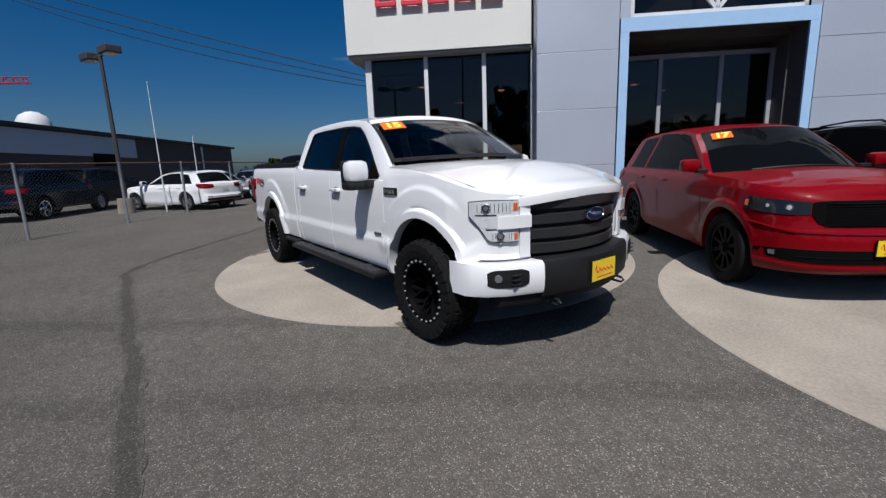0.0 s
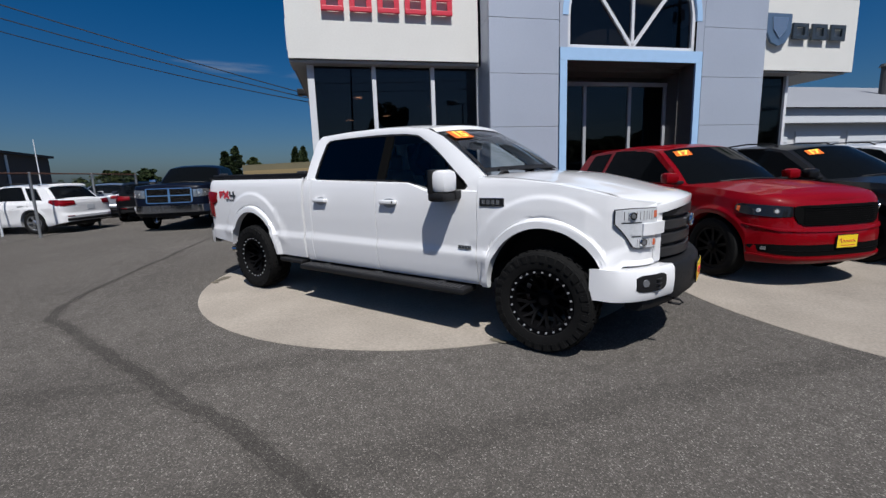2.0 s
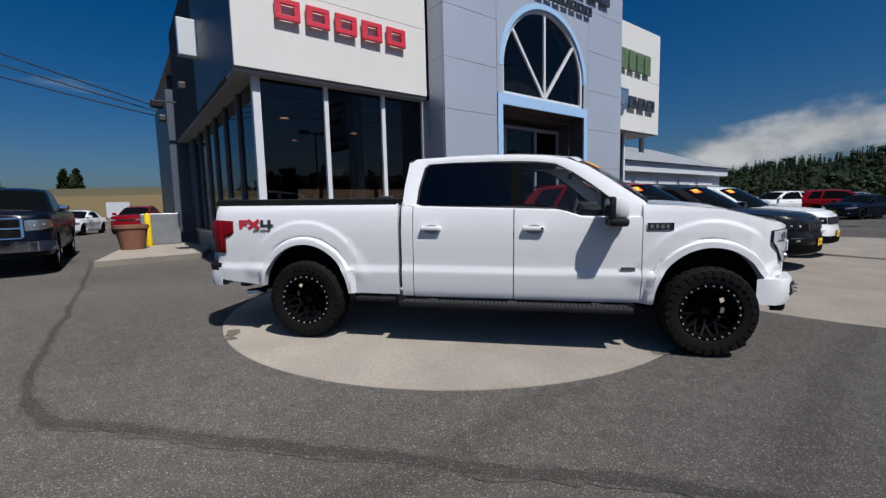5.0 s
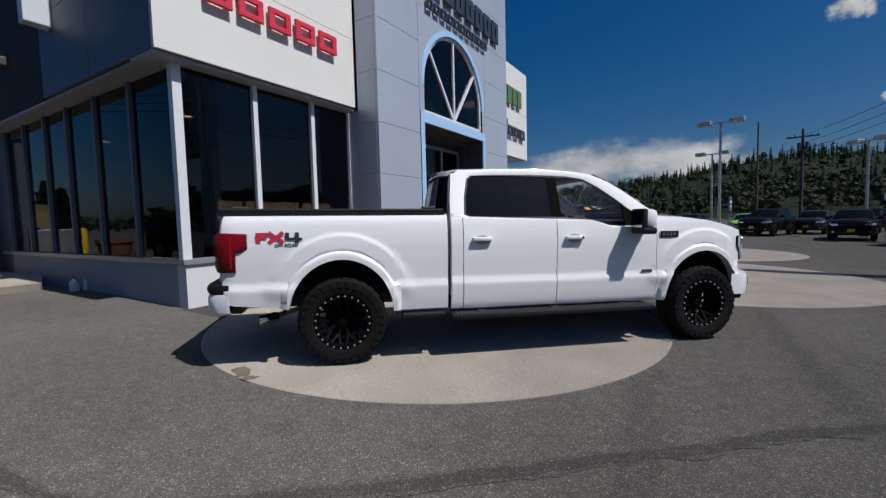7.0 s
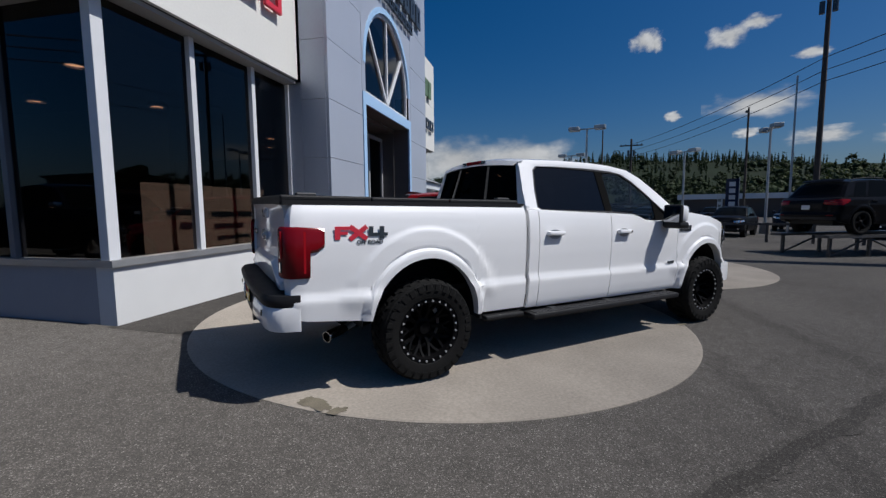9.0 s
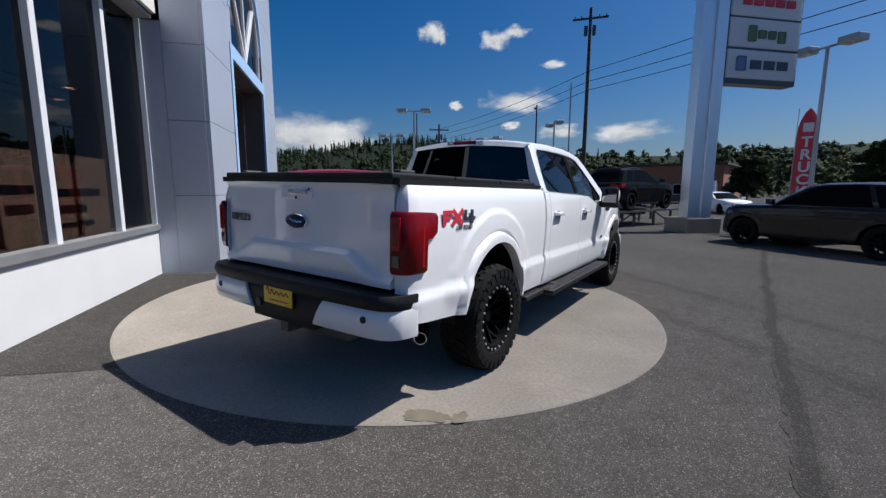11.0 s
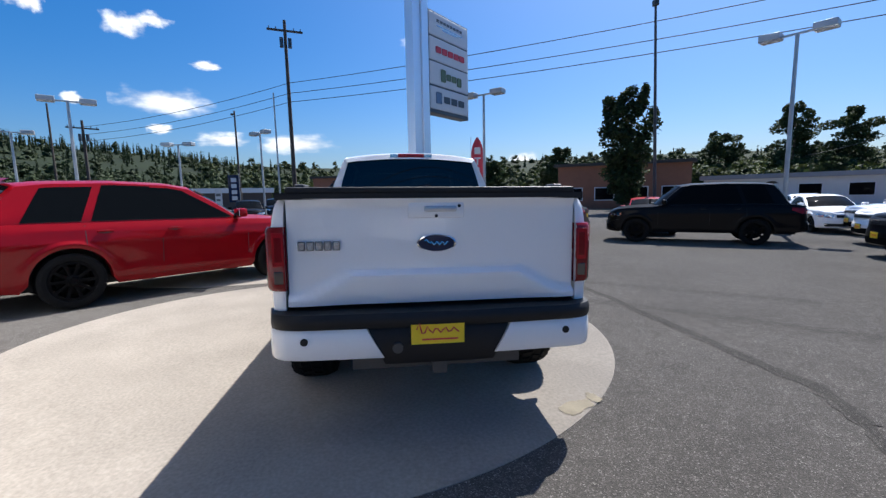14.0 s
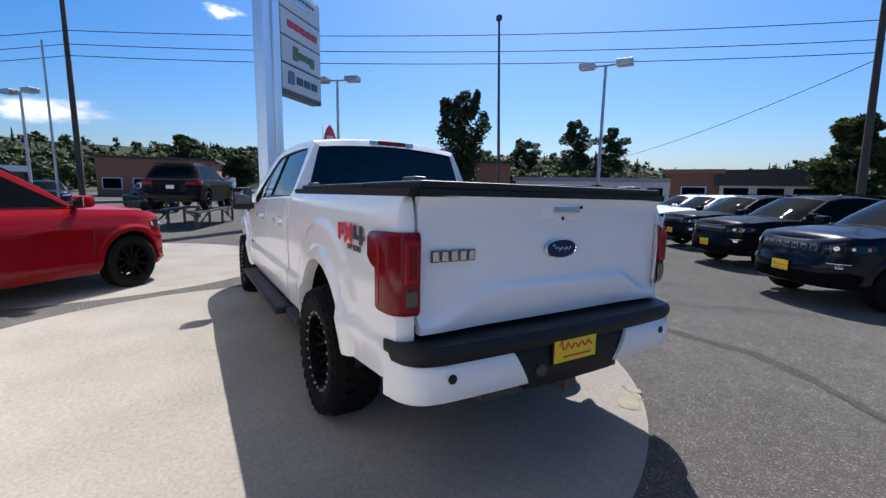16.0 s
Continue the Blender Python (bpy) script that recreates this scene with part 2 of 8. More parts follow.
def leaf_mat(name, color):
    """Leaves: matt, varied from clump to clump, some light passing through."""
    m, nt, bs = nodes_of(name)
    N, L = nt.nodes, nt.links
    geo, hsv, tr, mix = N.new("ShaderNodeNewGeometry"), N.new("ShaderNodeHueSaturation"), N.new("ShaderNodeBsdfTranslucent"), N.new("ShaderNodeMixShader")
    rv, rh = N.new("ShaderNodeMapRange"), N.new("ShaderNodeMapRange")
    rv.inputs["To Min"].default_value, rv.inputs["To Max"].default_value = 0.75, 1.2
    rh.inputs["To Min"].default_value, rh.inputs["To Max"].default_value = 0.475, 0.515
    L.new(geo.outputs["Random Per Island"], rv.inputs["Value"])
    L.new(geo.outputs["Random Per Island"], rh.inputs["Value"])
    L.new(rv.outputs[0], hsv.inputs["Value"])
    L.new(rh.outputs[0], hsv.inputs["Hue"])
    hsv.inputs["Color"].default_value = (*color, 1)
    L.new(hsv.outputs[0], bs.inputs["Base Color"])
    L.new(hsv.outputs[0], tr.inputs["Color"])
    bs.inputs["Roughness"].default_value = 0.75
    bs.inputs["Specular IOR Level"].default_value = 0.2
    mix.inputs["Fac"].default_value = 0.16
    L.new(bs.outputs[0], mix.inputs[1])
    L.new(tr.outputs[0], mix.inputs[2])
    L.new(mix.outputs[0], N["Material Output"].inputs["Surface"])
    return m


# Leaf green lowered further for the unlit sides of backlit trees.
M["leaf_dark"] = leaf_mat("dark_leaves", (0.026, 0.041, 0.017))
M["leaf_mid"] = leaf_mat("mid_leaves", (0.036, 0.054, 0.018))
M["hill"] = mat("wooded_slope", (0.011, 0.017, 0.0075), 0.9, vary=0.5, scale=0.05, fine=0.6, spec=0.1)
M["leaf_light"] = leaf_mat("light_leaves", (0.064, 0.082, 0.025))


def cloud_mat(name, thick, stretch, edge, bright, fill):
    """Sunlit vapour on a far sheet (local x, y from -1 to 1): ragged, thinning to nothing at the rim."""
    m, nt, bs = nodes_of(name)
    N, L = nt.nodes, nt.links
    N.remove(bs)
    co, info = N.new("ShaderNodeTexCoord"), N.new("ShaderNodeObjectInfo")
    rim, sc, ad = N.new("ShaderNodeVectorMath"), N.new("ShaderNodeVectorMath"), N.new("ShaderNodeVectorMath")
    rim.operation, sc.operation, ad.operation = "LENGTH", "MULTIPLY", "ADD"
    L.new(co.outputs["Object"], rim.inputs[0])
    L.new(co.outputs["Object"], sc.inputs[0])
    sc.inputs[1].default_value = stretch
    L.new(sc.outputs[0], ad.inputs[0])
    far = N.new("ShaderNodeMath")
    far.operation = "MULTIPLY"
    far.inputs[1].default_value = 60.0
    L.new(info.outputs["Random"], far.inputs[0])
    L.new(far.outputs[0], ad.inputs[1])
    no = N.new("ShaderNodeTexNoise")
    no.inputs["Scale"].default_value, no.inputs["Detail"].default_value, no.inputs["Roughness"].default_value = 1.0, 6, 0.52
    L.new(ad.outputs[0], no.inputs["Vector"])
    a1, a2 = N.new("ShaderNodeMath"), N.new("ShaderNodeMath")
    a1.operation, a2.operation = "MULTIPLY_ADD", "SUBTRACT"
    a1.inputs[1].default_value, a1.inputs[2].default_value = 1.8, fill
    L.new(no.outputs["Fac"], a1.inputs[0])
    L.new(a1.outputs[0], a2.inputs[0])
    L.new(rim.outputs["Value"], a2.inputs[1])
    al = N.new("ShaderNodeMapRange")
    al.interpolation_type = "SMOOTHSTEP"
    al.inputs["From Min"].default_value, al.inputs["From Max"].default_value = 0.0, edge
    al.inputs["To Min"].default_value, al.inputs["To Max"].default_value = 0.0, thick
    L.new(a2.outputs[0], al.inputs["Value"])
    em, tr, mix = N.new("ShaderNodeEmission"), N.new("ShaderNodeBsdfTransparent"), N.new("ShaderNodeMixShader")
    shade = N.new("ShaderNodeMapRange")
    shade.inputs["From Min"].default_value, shade.inputs["From Max"].default_value = 0.35, 0.7
    shade.inputs["To Min"].default_value, shade.inputs["To Max"].default_value = bright * 0.72, bright
    L.new(no.outputs["Fac"], shade.inputs["Value"])
    em.inputs["Color"].default_value = (0.93, 0.96, 1.0, 1)
    L.new(shade.outputs[0], em.inputs["Strength"])
    L.new(al.outputs[0], mix.inputs["Fac"])
    L.new(tr.outputs[0], mix.inputs[1])
    L.new(em.outputs[0], mix.inputs[2])
    L.new(mix.outputs[0], N["Material Output"].inputs["Surface"])
    return m


M["cloud"] = cloud_mat("cloud", 1.0, (1.3, 1.0, 1.0), 0.75, 0.62, 0.06)
M["cirrus"] = cloud_mat("thin_cloud", 0.5, (1.4, 3.0, 1.0), 1.4, 0.55, -0.4)
M["brick"] = mat("red_brown_brick_wall", (0.27, 0.12, 0.075), 0.85, vary=0.15, scale=2, fine=20)
M["olive_roof"] = mat("olive_roof_edge", (0.17, 0.15, 0.09), 0.8, vary=0.1, scale=0.7)
# Tan taken darker all over for the shadow under the eaves.
M["tan_wall"] = mat("tan_painted_wall", (0.30, 0.225, 0.11), 0.8, vary=0.08, scale=0.6)
M["dark_wall"] = mat("dark_brown_wall", (0.075, 0.062, 0.055), 0.8, vary=0.15, scale=0.7)
M["roof_grey"] = mat("grey_roof", (0.27, 0.28, 0.3), 0.7, vary=0.1, scale=0.8)
M["roof_dark"] = mat("dark_roof", (0.05, 0.045, 0.042), 0.8, vary=0.15)
M["wire"] = mat("cable", (0.015, 0.015, 0.017), 0.6)

# ---- mesh helpers ----


def part(name, bm, material, parent=None, label="", smooth=False, m=None):
    """Link a bmesh as one mesh object, under a thing or a part."""
    me = bpy.data.meshes.new(name)
    if smooth:
        for f in bm.faces:
            f.smooth = True
    bm.to_mesh(me)
    bm.free()
    for one in material if isinstance(material, (list, tuple)) else (material,):
        me.materials.append(one)
    if smooth:
        me.set_sharp_from_angle(angle=radians(35))
    ob = new(name, me)
    if parent is not None:
        ob.parent = parent
    if m is not None:
        ob.matrix_local = m
    if label:
        ob["label"] = label
    return ob


def thing(name, m, label, category, group="", kind=""):
    ob = new(name)
    ob.empty_display_size = 0.2
    ob.matrix_world = m
    return tagged(ob, label, category, group, kind)


def box(bm, x0, x1, y0, y1, z0, z1, bevel=0.0, m=None):
    r = bmesh.ops.create_cube(bm, size=1.0)
    vs = r["verts"]
    for v in vs:
        v.co = Vector(((x0 + x1) / 2 + v.co.x * (x1 - x0), (y0 + y1) / 2 + v.co.y * (y1 - y0), (z0 + z1) / 2 + v.co.z * (z1 - z0)))
    if bevel:
        es = list({e for v in vs for e in v.link_edges})
        out = bmesh.ops.bevel(bm, geom=es, offset=bevel, segments=2, affect="EDGES", profile=0.5)
        vs = out["verts"]
    if m is not None:
        bmesh.ops.transform(bm, matrix=m, verts=list({v for v in vs}))
    return bm


def boxes(*rows, bevel=0.0):
    bm = bmesh.new()
    for r in rows:
        box(bm, *r, bevel=bevel)
    return bm


def grid_faces(bm, rows, close_u=False, close_v=False, flip=False):
    """Faces through a grid of points (rows of equal length)."""
    vs = [[bm.verts.new(p) for p in row] for row in rows]
    nu, nv = len(vs), len(vs[0])
    for a in range(nu - (0 if close_u else 1)):
        for b in range(nv - (0 if close_v else 1)):
            q = [vs[a][b], vs[(a + 1) % nu][b], vs[(a + 1) % nu][(b + 1) % nv], vs[a][(b + 1) % nv]]
            if flip:
                q.reverse()
            q = [v for k, v in enumerate(q) if v not in q[:k]]
            if len(q) > 2:
                bm.faces.new(q)
    return vs


def cyl(bm, p0, p1, r0, r1=None, n=12, caps=True):
    """A tapered rod from p0 to p1."""
    r1 = r0 if r1 is None else r1
    p0, p1 = Vector(p0), Vector(p1)
    d = (p1 - p0).normalized()
    a = d.orthogonal().normalized()
    b = d.cross(a)
    rows = [[c + (a * math.cos(k * math.tau / n) + b * math.sin(k * math.tau / n)) * r for k in range(n)] for c, r in ((p0, r0), (p1, r1))]
    vs = grid_faces(bm, rows, close_v=True, flip=True)
    if caps:
        bm.faces.new(vs[0])
        bm.faces.new(list(reversed(vs[1])))
    return bm


def tube(bm, pts, r, n=6):
    pts = [Vector(p) for p in pts]
    rows = []
    for k, p in enumerate(pts):
        d = (pts[min(k + 1, len(pts) - 1)] - pts[max(k - 1, 0)]).normalized()
        a = d.cross(Vector((0, 0, 1)))
        a = a.normalized() if a.length > 1e-3 else d.orthogonal().normalized()
        b = d.cross(a)
        rows.append([p + (a * math.cos(j * math.tau / n) + b * math.sin(j * math.tau / n)) * r for j in range(n)])
    grid_faces(bm, rows, close_v=True)
    return bm


def revolve(bm, profile, n=32, axis="y"):
    """Turn a profile of (radius, along) round the axis."""
    rows = []
    for r, a in profile:
        row = []
        for k in range(n):
            c, s = math.cos(k * math.tau / n) * r, math.sin(k * math.tau / n) * r
            row.append({"y": (c, a, s), "x": (a, c, s), "z": (c, s, a)}[axis])
        rows.append(row)
    grid_faces(bm, rows, close_v=True)
    return bm


def prism(bm, poly, to3, a, b):
    """A solid from a 2D outline: to3(u, v, depth) at depths a and b."""
    lo = [bm.verts.new(to3(u, v, a)) for u, v in poly]
    hi = [bm.verts.new(to3(u, v, b)) for u, v in poly]
    bm.faces.new(lo)
    bm.faces.new(list(reversed(hi)))
    for k in range(len(poly)):
        j = (k + 1) % len(poly)
        bm.faces.new([lo[k], hi[k], hi[j], lo[j]])
    return bm


def fix(bm):
    bmesh.ops.recalc_face_normals(bm, faces=bm.faces)
    return bm


def lerp_path(xs, ys, x):
    return float(np.interp(x, xs, ys))


def text_part(body, size, material, parent, m, depth=0.004, label="", bold=0.0, align="CENTER"):
    cu = bpy.data.curves.new("lettering", "FONT")
    cu.body, cu.size, cu.extrude, cu.offset, cu.align_x, cu.align_y = body, size, depth, bold, align, "CENTER"
    tmp = bpy.data.objects.new("tmp_text", cu)
    scene.collection.objects.link(tmp)
    dg = bpy.context.evaluated_depsgraph_get()
    me = bpy.data.meshes.new_from_object(tmp.evaluated_get(dg))
    bpy.data.objects.remove(tmp)
    me.materials.clear()
    me.materials.append(material)
    ob = new("lettering", me)
    ob.parent = parent
    ob.matrix_local = m
    if label:
        ob["label"] = label
    return ob


# ---- ground ----


def gz(x, y):
    w = -0.0157 * x + 0.0147 * y
    return -0.05 + 0.25 * math.tanh(w / 0.25)


def on_ground(x, y, yaw, lift=0.0):
    """A pose standing on the sloping lot, turned by yaw degrees."""
    e = 0.5
    nrm = Vector((-(gz(x + e, y) - gz(x - e, y)) / (2 * e), -(gz(x, y + e) - gz(x, y - e)) / (2 * e), 1)).normalized()
    a = radians(yaw)
    f = Vector((math.cos(a), math.sin(a), 0))
    f = (f - nrm * f.dot(nrm)).normalized()
    l = nrm.cross(f)
    r = Matrix((f, l, nrm)).transposed().to_4x4()
    return Matrix.Translation((x, y, gz(x, y) + lift)) @ r


def upright(x, y, yaw=0.0, lift=0.0):
    return pose(x, y, gz(x, y) + lift, 0, 0, yaw)


bm = bmesh.new()
near = [k * 1.0 for k in range(-34, 35)]
far = [40, 50, 65, 90, 130, 200, 350, 700, 1500, 4000]
lines = [-v for v in reversed(far)] + near + far
grid_faces(bm, [[(x, y, gz(x, y)) for y in lines] for x in lines])
ground = part("ground", bm, M["asphalt"])
tagged(ground, "worn grey asphalt car lot with pale stones showing", "ground", kind="structure")


def disc_pad(name, cx, cy, r, label):
    bm = bmesh.new()
    rows = []
    for rad, lift in ((0.001, 0.008), (r * 0.35, 0.008), (r * 0.7, 0.008), (r - 0.02, 0.008), (r, 0.004), (r, -0.05)):
        rows.append([(cx + rad * math.cos(k * math.tau / 128), cy + rad * math.sin(k * math.tau / 128), gz(cx + rad * math.cos(k * math.tau / 128), cy + rad * math.sin(k * math.tau / 128)) + lift) for k in range(128)])
    grid_faces(bm, rows, close_v=True)
    return tagged(part(name, fix(bm), M["concrete"]), label, "concrete pad", "round concrete pads", "structure")


def strip(name, pts, width, lift, material, label, category, rough=0.25, seed=3):
    """A flat, ragged strip on the ground along a line."""
    rnd = random.Random(seed)
    bm, rows, fine = bmesh.new(), [], []
    for (x0, y0), (x1, y1) in zip(pts, pts[1:]):
        n = max(2, int(math.hypot(x1 - x0, y1 - y0) / 0.07))
        fine += [(x0 + (x1 - x0) * k / n, y0 + (y1 - y0) * k / n) for k in range(n)]
    fine.append(pts[-1])
    for k, (x, y) in enumerate(fine):
        a, b = fine[max(k - 2, 0)], fine[min(k + 2, len(fine) - 1)]
        d = Vector((b[0] - a[0], b[1] - a[1])).normalized()
        wob = 0.045 * noise.noise((k * 0.09, 31 if name == "tar_seam" else seed, 0))
        row = []
        for s in (-1, 1):
            h = width / 2 * (1 + rough * (1.3 * noise.noise((k * 0.31, seed + s * 7, 4)) + 0.9 * noise.noise((k * 0.9, seed + s * 3, 9)) + 0.12 * rnd.uniform(-1, 1))) * s + wob
            px, py = x - d.y * h, y + d.x * h
            row.append((px, py, gz(px, py) + lift))
        rows.append(row)
    grid_faces(bm, rows)
    bmesh.ops.recalc_face_normals(bm, faces=bm.faces)
    return tagged(part(name, bm, material), label, category, kind="structure")


disc_pad("pavement_1", -0.70, 0.97, 3.03, "round pale concrete display pad flush with the asphalt")
disc_pad("pavement_2", 5.70, 3.48, 3.56, "round pale concrete pad in front of the red car")
disc_pad("pavement_3", 10.6, 8.6, 3.2, "round pale concrete pad further along the row")
def stain(x, y, rx, ry, yaw, seed, label):
    """An irregular dark blot on a pad."""
    bm = bmesh.new()
    ring = []
    for k in range(40):
        a = k * math.tau / 40
        r = 1 + 0.45 * noise.noise((math.cos(a) * 1.6, math.sin(a) * 1.6, seed)) + 0.2 * noise.noise((math.cos(a) * 5, math.sin(a) * 5, seed))
        u, v = rx * r * math.cos(a), ry * r * math.sin(a)
        px, py = x + u * math.cos(yaw) - v * math.sin(yaw), y + u * math.sin(yaw) + v * math.cos(yaw)
        ring.append(bm.verts.new((px, py, gz(px, py) + STAIN_Z)))
    bm.faces.new(ring)
    return tagged(part("oil_stain", fix(bm), M["oil"]), label, "oil stain", kind="structure")


STAIN_Z = 0.012
stain(-2.9, -0.98, 0.16, 0.07, 2.1, 1.3, "brown oil stain on the concrete pad")
stain(-2.80, -1.16, 0.07, 0.05, 0.2, 4.1, "small brown oil stain on the concrete pad")
stain(1.6, -0.96, 0.09, 0.04, 0.1, 7.7, "small dark stain on the concrete pad")
# older paving along the foot of the building, darkened further for lens falloff
ALONG, INTO = Vector((0.678, 0.735)), Vector((-0.735, 0.678))
for lo, hi, lift, seed, mt in ((2.95, 4.75, 0.002, 21, "brown_asphalt"), (3.7, 4.75, 0.0035, 22, "old_dark")):
    mid_line = [tuple(ALONG * q + INTO * ((lo + hi) / 2)) for q in (-1.55, -0.5, 1.0, 2.2)]
    strip("older_paving", mid_line, hi - lo, lift, M[mt], "older asphalt along the foot of the building, darkened further for lens falloff", "paving", rough=0.06, seed=seed)
# Two faint bands across the asphalt, each with a darker middle.
for seed, pts in ((5, [(4.6, 0.8), (3.75, -0.2), (2.75, -1.38), (2.1, -2.2), (1.62, -2.9), (0.7, -4.1), (-0.6, -5.6)]), (6, [(0.9, -1.75), (0.5, -1.95), (0.15, -2.45), (-0.1, -2.85), (-1.1, -3.85), (-2.6, -5.3)])):
    strip("tyre_track", pts, 0.36, 0.0015, M["track"], "faint dark band across the asphalt", "tyre track", rough=0.30, seed=seed)
    strip("tyre_track", pts, 0.20, 0.003, M["darker_band"], "dark middle of a band across the asphalt", "tyre track", rough=0.45, seed=seed + 10)
SEAM_FAR = [(-10.5, 3.9), (-7.9, 1.55), (-5.5, -0.75), (-4.0, -2.2), (-3.4, -2.68)]
SEAM_NEAR = [(-3.4, -2.68), (-2.85, -2.9), (-1.5, -2.93), (0.5, -2.93), (2.5, -3.02), (5.2, -3.1), (9.0, -3.3)]
for pts, wide, core in ((SEAM_FAR, 0.09, 0.055), (SEAM_NEAR, 0.15, 0.095)):
    strip("tar_seam", pts, wide, 0.0042, M["darker_band"], "soft dark margin of a filled crack in the asphalt", "tar seam", rough=0.55, seed=31)
    strip("tar_seam", pts, core, 0.0055, M["seam"], "dark tar-filled crack running across the asphalt", "tar seam", rough=0.45, seed=32)

# ---- dealership building: local x along the front, y into the building, z up ----
ANG = 47.3
BASE = pose(0, 0, 0, 0, 0, ANG)
dealer = thing("dealership_building", BASE, "silver and cream panelled car dealership with an arched entrance tower", "building", kind="structure")
ZB = -0.1  # walls start a little below the lot


def bpart(name, rows, material, label="", bevel=0.0, parent=None):
    ob = part(name, boxes(*rows, bevel=bevel), material, parent or dealer, label)
    if material is M["shop_glass"]:
        ob.visible_shadow = False
    return ob


JOINT = 0.008


def panel_grid(name, x_edges, z_edges, y0, y1, material, label):
    """Cladding panels with open joints between them; each panel is a piece."""
    for xa, xb in zip(x_edges, x_edges[1:]):
        for za, zb in zip(z_edges, z_edges[1:]):
            bpart(name, [(xa + JOINT / 2, xb - JOINT / 2, y0, y1, za + JOINT / 2, zb - JOINT / 2)], material, label, bevel=0.004)


# upper sign bands
panel_grid("cladding_panel", [-1.82, 2.24], [3.86, 5.32, 6.4, 7.45], 4.47, 4.53, M["panel_cream"], "cream metal cladding panel")
panel_grid("cladding_panel", [9.37, 13.02], [3.84, 5.68, 7.45], 4.47, 4.53, M["panel_cream"], "cream metal cladding panel")
bpart("wall_front", [(-1.81, 2.26, 4.535, 4.75, 3.87, 7.44), (9.36, 13.01, 4.535, 4.75, 3.86, 7.44)], M["gap"])
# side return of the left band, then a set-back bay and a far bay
# Side panels get their shade from the darkened panel colour.
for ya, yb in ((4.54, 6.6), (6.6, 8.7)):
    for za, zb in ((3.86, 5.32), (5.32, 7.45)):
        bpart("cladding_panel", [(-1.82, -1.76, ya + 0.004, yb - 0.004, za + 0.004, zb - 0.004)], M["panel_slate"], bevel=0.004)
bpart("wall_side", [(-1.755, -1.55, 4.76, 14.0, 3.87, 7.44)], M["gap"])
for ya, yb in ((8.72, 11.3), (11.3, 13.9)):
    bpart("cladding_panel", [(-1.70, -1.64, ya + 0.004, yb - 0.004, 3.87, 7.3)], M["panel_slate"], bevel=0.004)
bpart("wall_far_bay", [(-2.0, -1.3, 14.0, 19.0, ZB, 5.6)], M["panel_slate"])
bpart("soffit", [(-1.81, 2.25, 4.54, 5.2, 3.80, 3.855), (-1.75, -1.25, 5.2, 14.0, 3.80, 3.855), (9.37, 11.3, 4.54, 5.2, 3.80, 3.835), (11.36, 12.84, 4.54, 18.4, 3.80, 3.835)], M["soffit"])
bpart("roof", [(-1.6, 13.0, 4.76, 24.0, 7.25, 7.4)], M["roof_grey"])
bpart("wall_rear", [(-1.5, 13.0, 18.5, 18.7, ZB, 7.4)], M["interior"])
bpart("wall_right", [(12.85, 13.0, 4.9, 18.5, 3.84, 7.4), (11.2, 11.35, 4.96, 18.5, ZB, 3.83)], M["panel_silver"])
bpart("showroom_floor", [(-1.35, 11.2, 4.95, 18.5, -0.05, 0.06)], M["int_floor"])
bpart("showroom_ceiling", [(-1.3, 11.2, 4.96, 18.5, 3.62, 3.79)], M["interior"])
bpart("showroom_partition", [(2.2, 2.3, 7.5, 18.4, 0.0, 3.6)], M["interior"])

# low wall and window band
bpart("sill_wall", [(-1.46, 2.28, 4.70, 4.95, ZB, 0.74)], M["wall_white"], "white painted low wall under the windows")
# Low wall carries on round the side, greyed for the shade there.
bpart("sill_wall", [(-1.46, -1.31, 4.953, 13.6, ZB, 0.74)], M["sill_shaded"], "low wall under the side windows, greyed for the shade on that side")
bpart("window_sill", [(-1.5, 2.28, 4.66, 4.98, 0.74, 0.82), (-1.5, -1.3, 4.98, 13.6, 0.74, 0.82)], M["steel"])
FRONT_MULL = [-1.42, -0.09, 1.22, 2.3]
for n, s in enumerate(FRONT_MULL):
    w = 0.07 if n == 0 else 0.045
    bpart("mullion", [(s - w, s + w, 4.70, 4.83, 0.82, 3.80)], M["frame_white"], bevel=0.006)
for a, b in zip(FRONT_MULL, FRONT_MULL[1:]):
    bpart("window_pane", [(a + 0.05, b - 0.05, 4.77, 4.78, 0.83, 3.79)], M["shop_glass"])
SIDE_MULL = [6.22, 7.62, 8.95, 10.17, 11.5, 12.86]
for s in SIDE_MULL:
    bpart("mullion", [(-1.46, -1.33, s - 0.045, s + 0.045, 0.82, 3.80)], M["frame_shaded"], bevel=0.006)
for a, b in zip([4.83] + SIDE_MULL, SIDE_MULL):
    bpart("window_pane", [(-1.40, -1.39, a + 0.04, b - 0.04, 0.83, 3.79)], M["shop_glass"])
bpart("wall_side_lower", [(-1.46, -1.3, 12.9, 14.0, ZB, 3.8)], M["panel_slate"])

# entrance tower
T0, T1, TY = 2.28, 9.35, 3.86
TOP = 9.9
ARCH_S, ARCH_R, ARCH_Z = 5.72, 1.64, 4.72
OP0, OP1 = 4.10, 7.35
ZL = [ZB, 1.26, 2.39, 3.5, 4.61, 5.72, 6.83, 7.94, TOP]
panel_grid("cladding_panel", [T0, 3.88], ZL, TY, TY + 0.06, M["panel_silver"], "silver composite cladding panel")
panel_grid("cladding_panel", [7.57, T1], ZL, TY, TY + 0.06, M["panel_silver"], "silver composite cladding panel")
